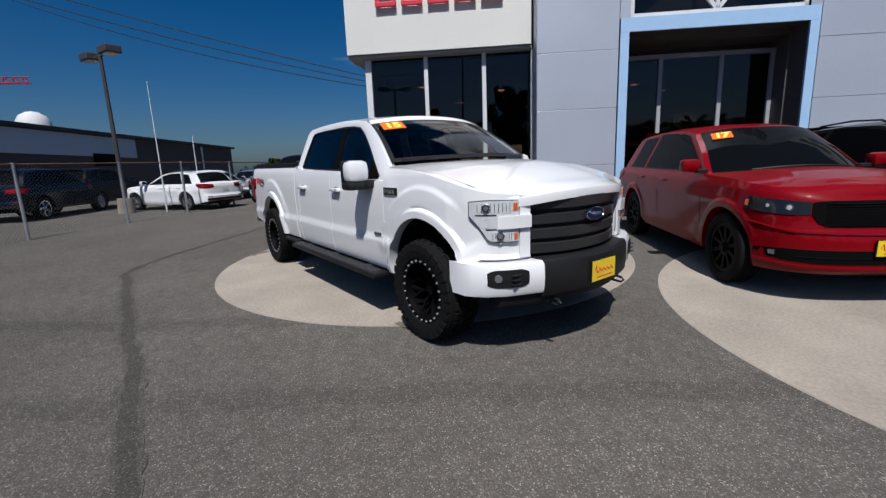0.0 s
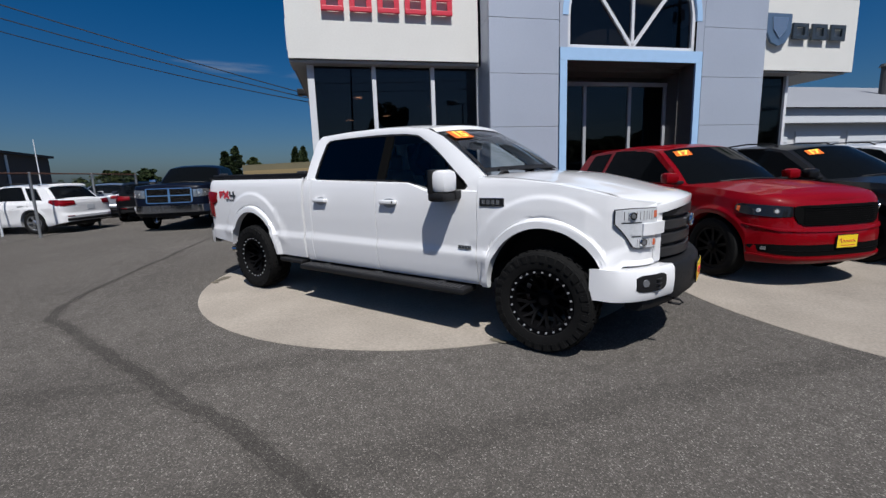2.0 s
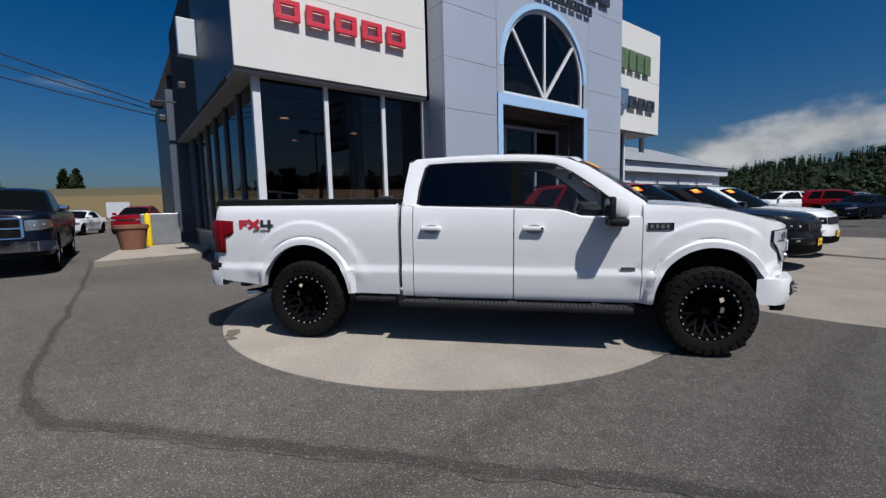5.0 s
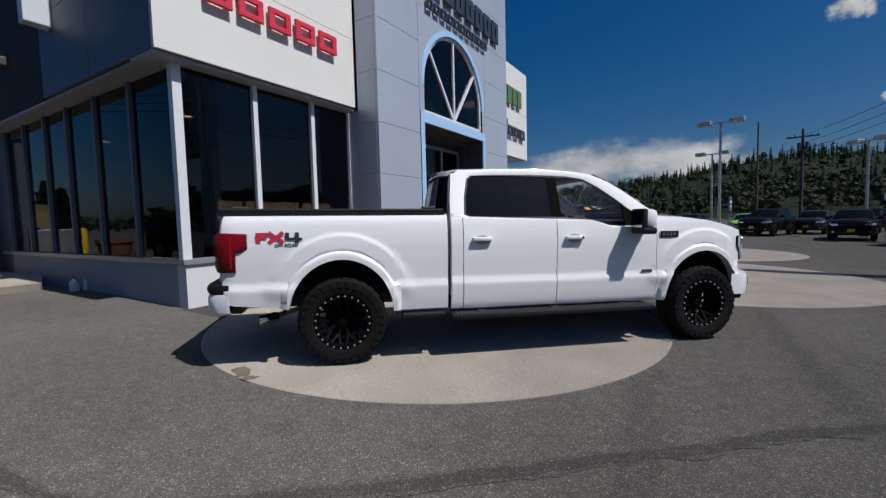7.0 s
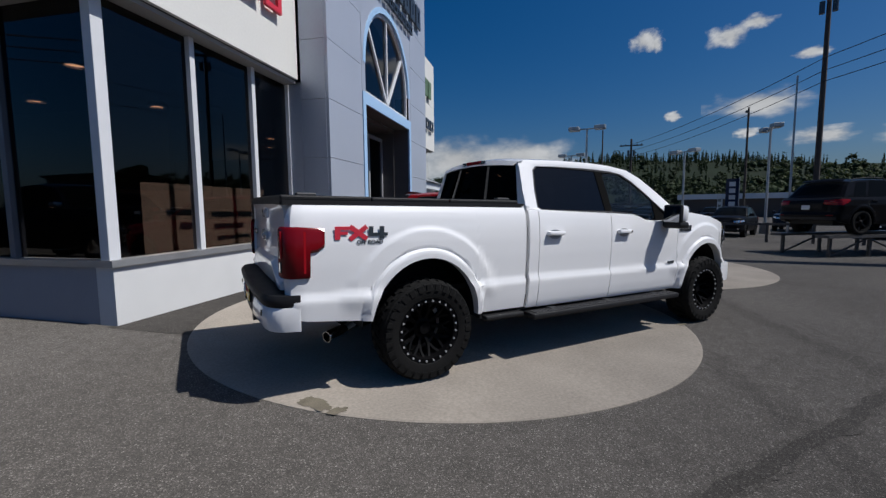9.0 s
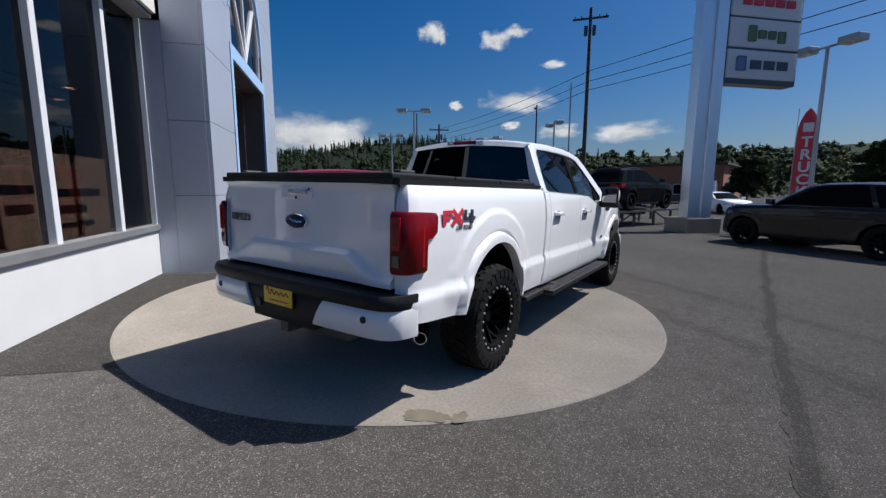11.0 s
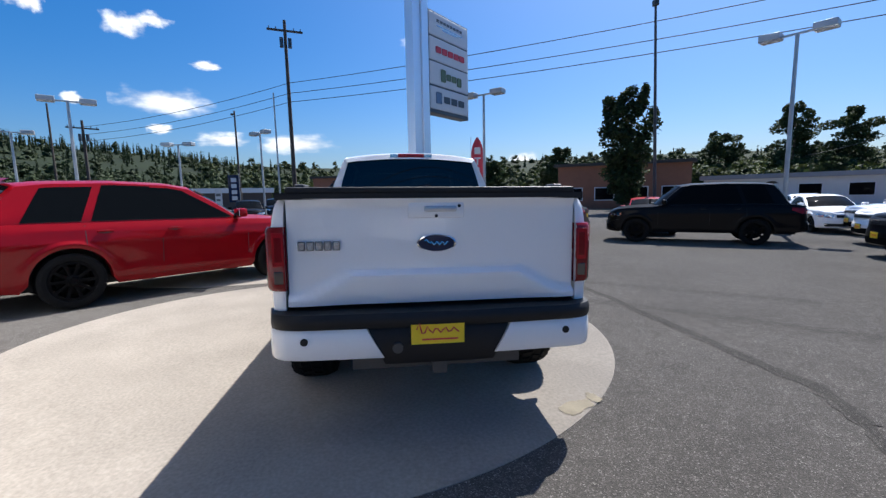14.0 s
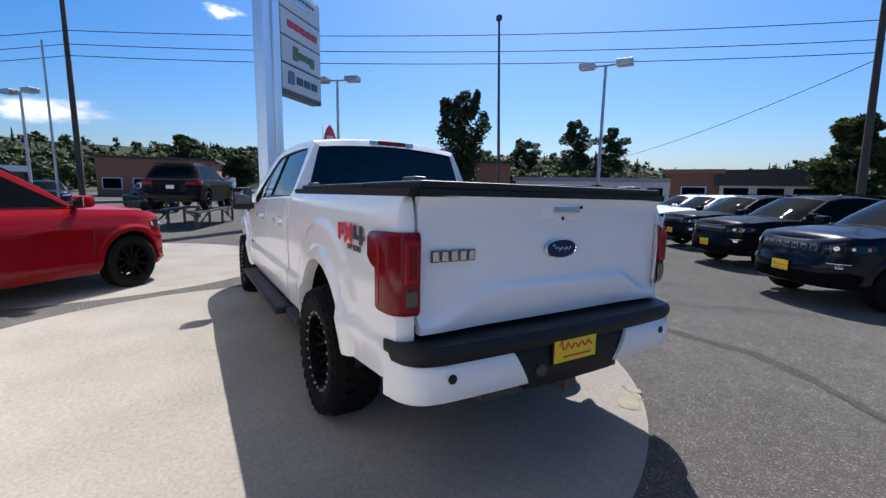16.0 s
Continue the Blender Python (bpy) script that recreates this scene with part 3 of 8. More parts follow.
for za, zb in zip(ZL, ZL[1:]):
    bpart("cladding_panel", [(T0, T0 + 0.06, TY + 0.064, 4.44, za + 0.004, zb - 0.004)], M["panel_silver"], bevel=0.004)
    bpart("cladding_panel", [(T1 - 0.06, T1, TY + 0.064, 4.44, za + 0.004, zb - 0.004)], M["panel_silver"], bevel=0.004)
bpart("cladding_panel", [(T0, T0 + 0.06, 4.444, 4.86, ZB, 3.79)], M["panel_silver"])


def facade(u, v, d):
    return (u, d, v)


arc = [(ARCH_S + ARCH_R * math.cos(math.pi * k / 32), ARCH_Z + ARCH_R * math.sin(math.pi * k / 32)) for k in range(33)]
# panel over the entrance with the arched opening cut through
bm = bmesh.new()
for ya, yb in ((TY, TY + 0.5),):
    outer = [(7.565, ARCH_Z)] + [(3.885 + (7.565 - 3.885) * (1 - k / 32), TOP - 0.004) for k in range(33)]
    inner = [(OP1 + 0.02, ARCH_Z)] + arc
    for k in range(1, len(inner) - 1):
        q = [inner[k], inner[k + 1], outer[k + 1], outer[k]]
        for d in (ya, yb):
            bm.faces.new([bm.verts.new(facade(*p, d)) for p in q])
        bm.faces.new([bm.verts.new(facade(*p)) for p in ((*inner[k], ya), (*inner[k + 1], ya), (*inner[k + 1], yb), (*inner[k], yb))])
    for a, b in ((OP1 + 0.01, 7.565), (3.885, ARCH_S - ARCH_R)):
        for d in (ya, yb):
            bm.faces.new([bm.verts.new(facade(*p, d)) for p in ((a, 4.06), (b, 4.06), (b, ARCH_Z), (a, ARCH_Z))])
    for q in ([(OP1 + 0.01, ARCH_Z), (7.565, ARCH_Z), (7.565, TOP - 0.004)], [(ARCH_S - ARCH_R, ARCH_Z), (3.885, ARCH_Z), (3.885, TOP - 0.004)]):
        for d in (ya, yb):
            bm.faces.new([bm.verts.new(facade(*p, d)) for p in q])
bmesh.ops.remove_doubles(bm, verts=bm.verts, dist=0.0008)
part("arch_wall", fix(bm), M["panel_silver"], dealer, "silver wall panel with an arched opening")
# light blue surround, 3 mm proud
for row in ((3.9, 4.07, TY - 0.012, TY + 0.04, ZB, 3.80), (7.38, 7.55, TY - 0.012, TY + 0.04, ZB, 3.80), (3.9, 7.55, TY - 0.012, TY + 0.04, 3.803, 4.06)):
    bpart("blue_trim", [row], M["panel_blue"], "light blue trim round the entrance")
# Reveals share the dimmed indoor colour.
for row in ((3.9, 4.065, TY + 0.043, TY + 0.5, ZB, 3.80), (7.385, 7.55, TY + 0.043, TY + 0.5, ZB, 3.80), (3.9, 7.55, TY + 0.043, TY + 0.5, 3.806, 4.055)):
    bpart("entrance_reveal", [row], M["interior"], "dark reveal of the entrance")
bm = bmesh.new()
rows = []
for k in range(33):
    c, s = math.cos(math.pi * k / 32), math.sin(math.pi * k / 32)
    rows.append([(ARCH_S + r * c, y, ARCH_Z + r * s) for r, y in ((ARCH_R + 0.13, TY - 0.001), (ARCH_R + 0.13, TY - 0.012), (ARCH_R - 0.005, TY - 0.012), (ARCH_R - 0.005, TY + 0.2))])
grid_faces(bm, rows)
part("blue_trim", fix(bm), M["panel_blue"], dealer, "light blue arched trim")
# arched window: white frame, three bars from the foot, glass
bm = bmesh.new()
rows = []
for k in range(33):
    c, s = math.cos(math.pi * k / 32), math.sin(math.pi * k / 32)
    rows.append([(ARCH_S + r * c, y, ARCH_Z + r * s) for r, y in ((ARCH_R - 0.01, TY + 0.05), (ARCH_R - 0.085, TY + 0.05), (ARCH_R - 0.085, TY + 0.15), (ARCH_R - 0.01, TY + 0.15))])
grid_faces(bm, rows, close_v=True)
for a, b in ((ARCH_S - ARCH_R + 0.01, ARCH_S - ARCH_R + 0.085), (ARCH_S + ARCH_R - 0.085, ARCH_S + ARCH_R - 0.01)):
    box(bm, a, b, TY + 0.05, TY + 0.15, 4.07, ARCH_Z + 0.01)
box(bm, ARCH_S - ARCH_R + 0.01, ARCH_S + ARCH_R - 0.01, TY + 0.05, TY + 0.15, 4.062, 4.14)
part("arch_frame", fix(bm), M["frame_white"], dealer, "white arched window frame")
for ang, ln in ((0, 2.2), (38, 1.98), (-38, 1.98)):
    bpart("arch_bar", [(-0.035, 0.035, -0.04, 0.04, 0.0, ln)], M["frame_white"]).matrix_local = pose(ARCH_S, TY + 0.1, 4.12, 0, ang, 0)
bm = bmesh.new()
bm.faces.new([bm.verts.new((u, TY + 0.11, v)) for u, v in [(ARCH_S + ARCH_R - 0.05, 4.1)] + [(ARCH_S + (ARCH_R - 0.05) * math.cos(math.pi * k / 32), ARCH_Z + (ARCH_R - 0.05) * math.sin(math.pi * k / 32)) for k in range(33)] + [(ARCH_S - ARCH_R + 0.05, 4.1)]])
part("arch_pane", bm, M["shop_glass"], dealer)
bpart("tower_back", [(3.9, 7.55, TY + 1.0, TY + 1.1, 3.9, 8.0)], M["interior"])
bpart("tower_side_wall", [(2.36, 3.9, TY + 0.07, TY + 0.5, ZB, TOP - 0.02), (7.56, 9.28, TY + 0.07, TY + 0.5, ZB, TOP - 0.02)], M["gap"])
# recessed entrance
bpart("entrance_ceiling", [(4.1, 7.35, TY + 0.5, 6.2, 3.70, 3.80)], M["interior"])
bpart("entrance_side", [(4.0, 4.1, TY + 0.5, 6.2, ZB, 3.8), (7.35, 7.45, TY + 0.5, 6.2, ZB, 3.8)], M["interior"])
DOOR_MULL = [4.12, 5.03, 6.28, 7.30]
for s in DOOR_MULL:
    bpart("mullion", [(s - 0.04, s + 0.04, 4.72, 4.82, ZB, 3.45)], M["frame_recess"])
bpart("door_head", [(4.1, 7.35, 4.72, 4.82, 3.452, 3.54)], M["frame_recess"])
for n, (a, b) in enumerate(zip(DOOR_MULL, DOOR_MULL[1:])):
    ob = bpart("glass_door" if 0 < n < 3 else "window_pane", [(a + 0.05, b - 0.05, 4.76, 4.77, 0.03, 3.44)], M["shop_glass"])
    if 0 < n < 3:
        part("door_handle", cyl(bmesh.new(), (b - 0.12 if n == 1 else a + 0.12, 4.70, 0.9), (b - 0.12 if n == 1 else a + 0.12, 4.70, 1.3), 0.015), M["steel"], ob)
# right glazed bay
bpart("sill_wall", [(9.36, 11.3, 4.80, 4.95, ZB, 0.5)], M["wall_white"])
for s in (9.42, 11.24):
    bpart("mullion", [(s - 0.045, s + 0.045, 4.80, 4.93, 0.5, 3.80)], M["frame_white"])
for a, b in ((9.42, 11.24),):
    bpart("window_pane", [(a + 0.05, b - 0.05, 4.87, 4.88, 0.51, 3.79)], M["shop_glass"])

# sign shapes: brand letters become plain blocks in their colours
def letter_blocks(name, label, s0, s1, z0, z1, n, material, y0, y1, gap=0.25, group=""):
    sign = thing(name, BASE, label, "sign", group)
    w = (s1 - s0) / (n + (n - 1) * gap)
    for k in range(n):
        a = s0 + k * w * (1 + gap)
        bm = bmesh.new()
        t = (z1 - z0) * 0.26
        box(bm, a, a + w, y0, y1, z0, z0 + t, bevel=0.012)
        box(bm, a, a + w, y0, y1, z1 - t, z1, bevel=0.012)
        box(bm, a + 0.004, a + t * 1.15, y0 + 0.003, y1 - 0.003, z0 + t * 0.9, z1 - t * 0.9)
        box(bm, a + w - t * 1.15, a + w - 0.004, y0 + 0.003, y1 - 0.003, z0 + t * 0.9, z1 - t * 0.9)
        part("letter_block", bm, material, sign)
    return sign


letter_blocks("wall_sign", "raised red block shapes on the cream wall band", -1.10, 1.64, 4.77, 5.14, 5, M["sign_red"], 4.36, 4.42)
letter_blocks("wall_sign", "raised green block shapes on the cream wall band", 10.2, 12.15, 5.85, 6.52, 4, M["sign_green"], 4.36, 4.42)
letter_blocks("wall_sign", "raised dark grey block shapes on the cream wall band", 10.75, 12.5, 4.60, 5.0, 3, M["sign_grey"], 4.36, 4.42)
letter_blocks("wall_sign", "grey-green block shapes over the entrance arch", 3.9, 8.5, 7.1, 7.75, 8, M["sign_grey"], 3.76, 3.82)
letter_blocks("wall_sign", "small grey block shapes over the entrance arch", 4.2, 7.6, 6.62, 6.86, 10, M["sign_grey"], 3.76, 3.82)
shield = thing("shield_emblem", BASE, "dark shield-shaped emblem on the cream wall band", "sign")
bm = bmesh.new()
prism(bm, [(9.92, 5.2), (10.68, 5.2), (10.68, 4.75), (10.52, 4.5), (10.3, 4.42), (10.08, 4.5), (9.92, 4.75)], facade, 4.36, 4.42)
part("plate", fix(bm), M["sign_steelblue"], shield)
bm = bmesh.new()
prism(bm, [(10.05, 5.1), (10.55, 5.1), (10.5, 4.8), (10.3, 4.6), (10.1, 4.8)], facade, 4.335, 4.355)
part("relief", fix(bm), M["lamp_silver"], shield)
lamp = thing("wall_lamp", BASE, "black floodlight on an arm on the side wall", "wall lamp")
part("arm", boxes((-2.2, -1.70, 13.18, 13.24, 4.98, 5.03)), M["dark_steel"], lamp)
part("head", boxes((-2.5, -2.15, 13.05, 13.4, 4.78, 5.0), bevel=0.03), M["black_plastic"], lamp)

# ---- wheels ----


def arc_xs(xc, ra, n=26):
    return [xc + ra * math.cos(math.pi * k / n) for k in range(n + 1)]


def tyre_mesh(R, width, rim_r, lugs, lug_h):
    """A tyre round the y axis, centred, with real tread blocks."""
    bm = bmesh.new()
    h = width / 2
    prof = [(rim_r, -h * 0.72), (rim_r + 0.012, -h * 0.9), (rim_r + (R - rim_r) * 0.45, -h * 1.0), (R - 0.045, -h * 0.97), (R - 0.018, -h * 0.86), (R - lug_h, -h * 0.72), (R - lug_h, h * 0.72), (R - 0.018, h * 0.86), (R - 0.045, h * 0.97), (rim_r + (R - rim_r) * 0.45, h * 1.0), (rim_r + 0.012, h * 0.9), (rim_r, h * 0.72)]
    revolve(bm, prof, n=48)
    return fix(bm)


def tread_mesh(R, width, lugs):
    """Rows of tread blocks and shoulder blocks round a tyre."""
    bm = bmesh.new()
    h = width / 2
    if lugs:
        for k in range(lugs):
            for j, (ya, yb, off) in enumerate(((-0.98, -0.52, 0.0), (-0.46, -0.04, 0.5), (0.04, 0.46, 0.0), (0.52, 0.98, 0.5))):
                a = (k + off) * math.tau / lugs
                half = math.tau / lugs * 0.34
                edge = abs(ya) > 0.9 or abs(yb) > 0.9
                pts = []
                for rr in (R - 0.03, R):
                    for y in (ya * h, yb * h):
                        sh = 0.03 if (edge and abs(y) > h * 0.9) else 0.0
                        for s in (-1, 1):
                            skew = 0.25 * half * (1 if j % 2 else -1) * (1 if y == ya * h else -1)
                            pts.append(bm.verts.new(((rr - sh) * math.cos(a + s * half + skew), y, (rr - sh) * math.sin(a + s * half + skew))))
                for f in ((4, 5, 7, 6), (0, 1, 5, 4), (2, 6, 7, 3), (0, 4, 6, 2), (1, 3, 7, 5)):
                    bm.faces.new([pts[q] for q in f])
            # shoulder block on the outer wall
            for sgn in (-1, 1):
                a = (k + (0.25 if sgn > 0 else 0.75)) * math.tau / lugs
                half = math.tau / lugs * 0.26
                q = [(R - 0.03, 0.965), (R - 0.03, 1.01), (R - 0.085, 1.025), (R - 0.085, 0.98)]
                ring = [[bm.verts.new((r * math.cos(a + s * half), y * h * sgn, r * math.sin(a + s * half))) for r, y in q] for s in (-1, 1)]
                for t in range(4):
                    bm.faces.new([ring[0][t], ring[0][(t + 1) % 4], ring[1][(t + 1) % 4], ring[1][t]])
                bm.faces.new(ring[0])
                bm.faces.new(ring[1])
    return fix(bm)


def barrel_mesh(rim_r, width):
    h = width / 2
    return fix(revolve(bmesh.new(), [(rim_r - 0.03, -h * 0.8), (rim_r, -h * 0.8), (rim_r + 0.004, -h * 0.4), (rim_r + 0.004, h * 0.4), (rim_r, h * 0.8), (rim_r - 0.03, h * 0.8), (rim_r - 0.035, h * 0.3), (rim_r - 0.035, -h * 0.3), (rim_r - 0.03, -h * 0.8)], n=40))


def hub_mesh(y_face, out):
    return fix(revolve(bmesh.new(), [(0.001, y_face + out * 0.035), (0.045, y_face + out * 0.035), (0.06, y_face + out * 0.01), (0.085, y_face), (0.085, y_face - out * 0.06), (0.001, y_face - out * 0.06)], n=24))


def spoke_mesh(rim_r, y_face, dish, out, spoke_w, da, fork=0.0):
    """One spoke along +x; with fork its outer half opens into a Y."""
    bm = bmesh.new()
    def bar(stations):
        rows = []
        for r, a, w, yy in stations:
            c, q = Vector((math.cos(a), 0, math.sin(a))), Vector((-math.sin(a), 0, math.cos(a)))
            rows.append([c * r + q * w / 2 + Vector((0, yy - out * 0.03, 0)), c * r + q * w / 2.4 + Vector((0, yy, 0)), c * r - q * w / 2.4 + Vector((0, yy, 0)), c * r - q * w / 2 + Vector((0, yy - out * 0.03, 0))])
        grid_faces(bm, rows, close_v=True)
    mid = (rim_r * 0.6, da * 0.6, spoke_w * 0.8, y_face + out * dish * 0.2)
    bar([(0.07, da * 0.07 / rim_r, spoke_w, y_face), mid] + ([] if fork else [(rim_r - 0.02, da, spoke_w * 1.1, y_face + out * dish * 0.6)]))
    if fork:
        for sg in (-1, 1):
            bar([(rim_r * 0.52, 0, spoke_w * 0.7, y_face + out * dish * 0.18), (rim_r * 0.78, sg * fork * 0.6, spoke_w * 0.62, y_face + out * dish * 0.45), (rim_r - 0.015, sg * fork, spoke_w * 0.7, y_face + out * dish * 0.72)])
        bmesh.ops.remove_doubles(bm, verts=bm.verts, dist=0.006)
    return fix(bm)


def disc_mesh(rim_r, y_face, out):
    return fix(revolve(bmesh.new(), [(0.06, y_face - out * 0.09), (rim_r * 0.68, y_face - out * 0.09), (rim_r * 0.68, y_face - out * 0.12), (0.06, y_face - out * 0.12)], n=24))


WHEELS = {}


def wheel(parent, key, x, y, z, out, R, width, rim_r, spokes, dish=0.05, material=None, lugs=0, lug_h=0.012, bolts=0, split=False, steer=0.0, label=""):
    """One wheel under a vehicle: the rim, its tyre and its bolts. Meshes are shared between alike wheels."""
    k = (key, out)
    if k not in WHEELS:
        mt = material or M["rim_black"]
        r = part("wheel", barrel_mesh(rim_r, width), mt, parent, label, smooth=True)
        part("tyre", tyre_mesh(R, width, rim_r, 0, lug_h), M["rubber"], r, smooth=True)
        if lugs:
            tr = part("tread", tread_mesh(R, width, lugs), M["rubber"], r, smooth=True)
            tr["kind"] = "stuff"
        y_face = out * (width / 2 * 0.82 - dish)
        part("hub", hub_mesh(y_face, out), mt, r, smooth=True)
        part("brake_disc", disc_mesh(rim_r, y_face, out), M["rim_black"], r, smooth=True)
        for da in ((-0.12, 0.12) if split else (0.0,)):
            one = None
            for q in range(spokes):
                if one is None:
                    o = part("spoke", spoke_mesh(rim_r, y_face, dish, out, 0.036 if bolts else 0.05, da, 0.24 if bolts else 0.0), mt, r, smooth=True)
                    one = o
                else:
                    o = new("spoke", one.data)
                    o.parent = r
                o.matrix_local = Matrix.Rotation(q * math.tau / spokes, 4, "Y")
        if bolts:
            first = None
            for q in range(bolts):
                a = q * math.tau / bolts
                m = Matrix.Translation(((rim_r - 0.012) * math.cos(a), out * width / 2 * 0.82, (rim_r - 0.012) * math.sin(a)))
                if first is None:
                    first = part("rim_bolt", cyl(bmesh.new(), (0, 0, 0), (0, out * 0.012, 0), 0.0085, n=6), M["bolt_zinc"], r)
                    o = first
                else:
                    o = new("rim_bolt", first.data)
                    o.parent = r
                o.matrix_local = m
            part("bead_ring", revolve(bmesh.new(), [(rim_r + 0.012, out * width / 2 * 0.74), (rim_r + 0.012, out * width / 2 * 0.83), (rim_r - 0.03, out * width / 2 * 0.83), (rim_r - 0.035, out * width / 2 * 0.6)], n=48), M["rim_black"], r, smooth=True)
        WHEELS[k] = r
        w = r
    else:
        src = WHEELS[k]
        w = new("wheel", src.data)
        w.parent = parent
        if label:
            w["label"] = label
        for ch in src.children:
            o = new(ch.name.split(".")[0], ch.data)
            o.parent = w
            o.matrix_basis = ch.matrix_basis
            if ch.get("kind"):
                o["kind"] = ch["kind"]
    w.matrix_local = pose(x, y, z, 0, (hash((x > 0, y > 0)) % 7) * 9, steer)
    return w

# ---- the white pickup truck; local x forward, y to its left, z up from the ground ----
truck = thing("pickup_truck", on_ground(0, 0, 0, 0.006), "white lifted crew-cab pickup truck with black wheels on a concrete pad", "pickup truck")
XF, XR, ARC_W, ARC_H, ARC_Z0 = 1.99, -1.985, 0.485, 0.525, 0.49
OFF = [(0.40, -0.045), (0.46, -0.035), (0.50, -0.012), (0.60, 0.004), (0.745, 0.018), (0.768, 0.014), (0.785, -0.003), (1.0, 0.006), (1.15, 0.005), (1.25, -0.003), (1.34, -0.016), (1.39, -0.03), (1.42, -0.05)]


def off(z):
    return lerp_path([a for a, _ in OFF], [b for _, b in OFF], z)


def flare(x, z):
    f = 0.0
    for xc in (XF, XR):
        e = math.hypot((x - xc) / ARC_W, (max(z, 0.45) - ARC_Z0) / ARC_H)
        if e < 1.16:
            f = max(f, 0.042 * min(1.0, (1.16 - e) / 0.045))
        elif e < 1.48:
            f = max(f, 0.016 * min(1.0, (1.48 - e) / 0.05) * (1 if z > 0.72 else max(0, (z - 0.62) * 10)) * min(1.0, max(0.0, (2.44 - x) / 0.14)))
    return f


def arch_z(x, low):
    for xc in (XF, XR):
        d = (x - xc) / ARC_W
        if abs(d) < 1:
            return max(low, ARC_Z0 + ARC_H * math.sqrt(1 - d * d))
    return low


def tskin(name, path, side, low, high, material, label="", nrow=24, arch=True, close=True, extra=None, lip=0.05, prof=True):
    """Body side along a plan path (x, y, z_low, z_high); y is mirrored by side."""
    bm = bmesh.new()
    rows = []
    n = len(path)
    for k, (x, y, zl, zh) in enumerate(path):
        a, b = path[max(k - 1, 0)], path[min(k + 1, n - 1)]
        d = Vector((b[0] - a[0], b[1] - a[1])).normalized()
        nrm = Vector((-d.y, d.x))
        if nrm.y < 0 and abs(nrm.y) > abs(nrm.x) * 0.2 or (abs(nrm.y) <= abs(nrm.x) * 0.2 and nrm.x * (1 if x > 0 else -1) < 0):
            nrm = -nrm
        zb = arch_z(x, zl) if arch else zl
        row = []
        inner = 0.035
        row.append((x - nrm.x * inner, (y - nrm.y * inner) * side, zb))
        for j in range(nrow + 1):
            z = zb + (zh - zb) * (j / nrow)
            o = (off(z) if prof else 0.0) + (flare(x, z) if arch else 0.0) + (extra(x, z) if extra else 0.0)
            row.append((x + nrm.x * o, (y + nrm.y * o) * side, z))
        if lip:
            o = (off(zh) if prof else 0.0) - lip
            row.append((x + nrm.x * o, (y + nrm.y * o) * side, zh + 0.012))
        rows.append(row)
    if close:
        for end in (0, -1):
            base = rows[end]
            other = rows[1] if end == 0 else rows[-2]
            cap = [(p[0], p[1] - side * 0.035, p[2]) if abs(path[end][0]) < 2.6 else (p[0] - 0.035 * (1 if path[end][0] > 0 else -1), p[1], p[2]) for p in base]
            rows = [cap] + rows if end == 0 else rows + [cap]
    grid_faces(bm, rows)
    return part(name, fix(bm), material, truck, label, smooth=True)


def xs_between(a, b, step=0.05):
    xs = {a, b}
    n = max(2, int(abs(b - a) / step))
    xs |= {a + (b - a) * k / n for k in range(n + 1)}
    for xc in (XF, XR):
        xs |= {x for x in arc_xs(xc, ARC_W, 30) if min(a, b) < x < max(a, b)}
        xs |= {x for x in (xc - ARC_W * 1.16, xc + ARC_W * 1.16, xc - ARC_W * 1.2, xc + ARC_W * 1.2) if min(a, b) < x < max(a, b)}
    return sorted(xs)


FX = [1.40, 1.75, 2.1, 2.3, 2.45, 2.56, 2.63, 2.68, 2.715, 2.74]
FY = [0.955, 0.957, 0.953, 0.935, 0.905, 0.86, 0.80, 0.73, 0.65, 0.55]
FZ = [1.405, 1.385, 1.345, 1.30, 1.262, 1.233, 1.215, 1.205, 1.2, 1.197]
fender_path = [(x, lerp_path(FX, FY, x), 0.47 if x < 2.4 else lerp_path([2.4, 2.46, 2.5], [0.47, 0.62, 0.745], x), lerp_path(FX, FZ, x)) for x in xs_between(1.40, 2.45)]
fender_path += [(x, y, 0.75, z) for x, y, z in zip(FX[5:], FY[5:], FZ[5:])]
BED_LOW = lambda x: 0.50 if x > -2.3 else lerp_path([-3.1, -2.5], [0.625, 0.56], x)  # noqa: E731
bed_path = [(-3.075, 0.86, 0.63, 1.425), (-3.07, 0.90, 0.63, 1.425), (-3.045, 0.935, 0.625, 1.425), (-3.0, 0.95, 0.62, 1.425)] + [(x, 0.953, BED_LOW(x), 1.425) for x in xs_between(-2.94, -0.955)]
W = M["white_paint"]
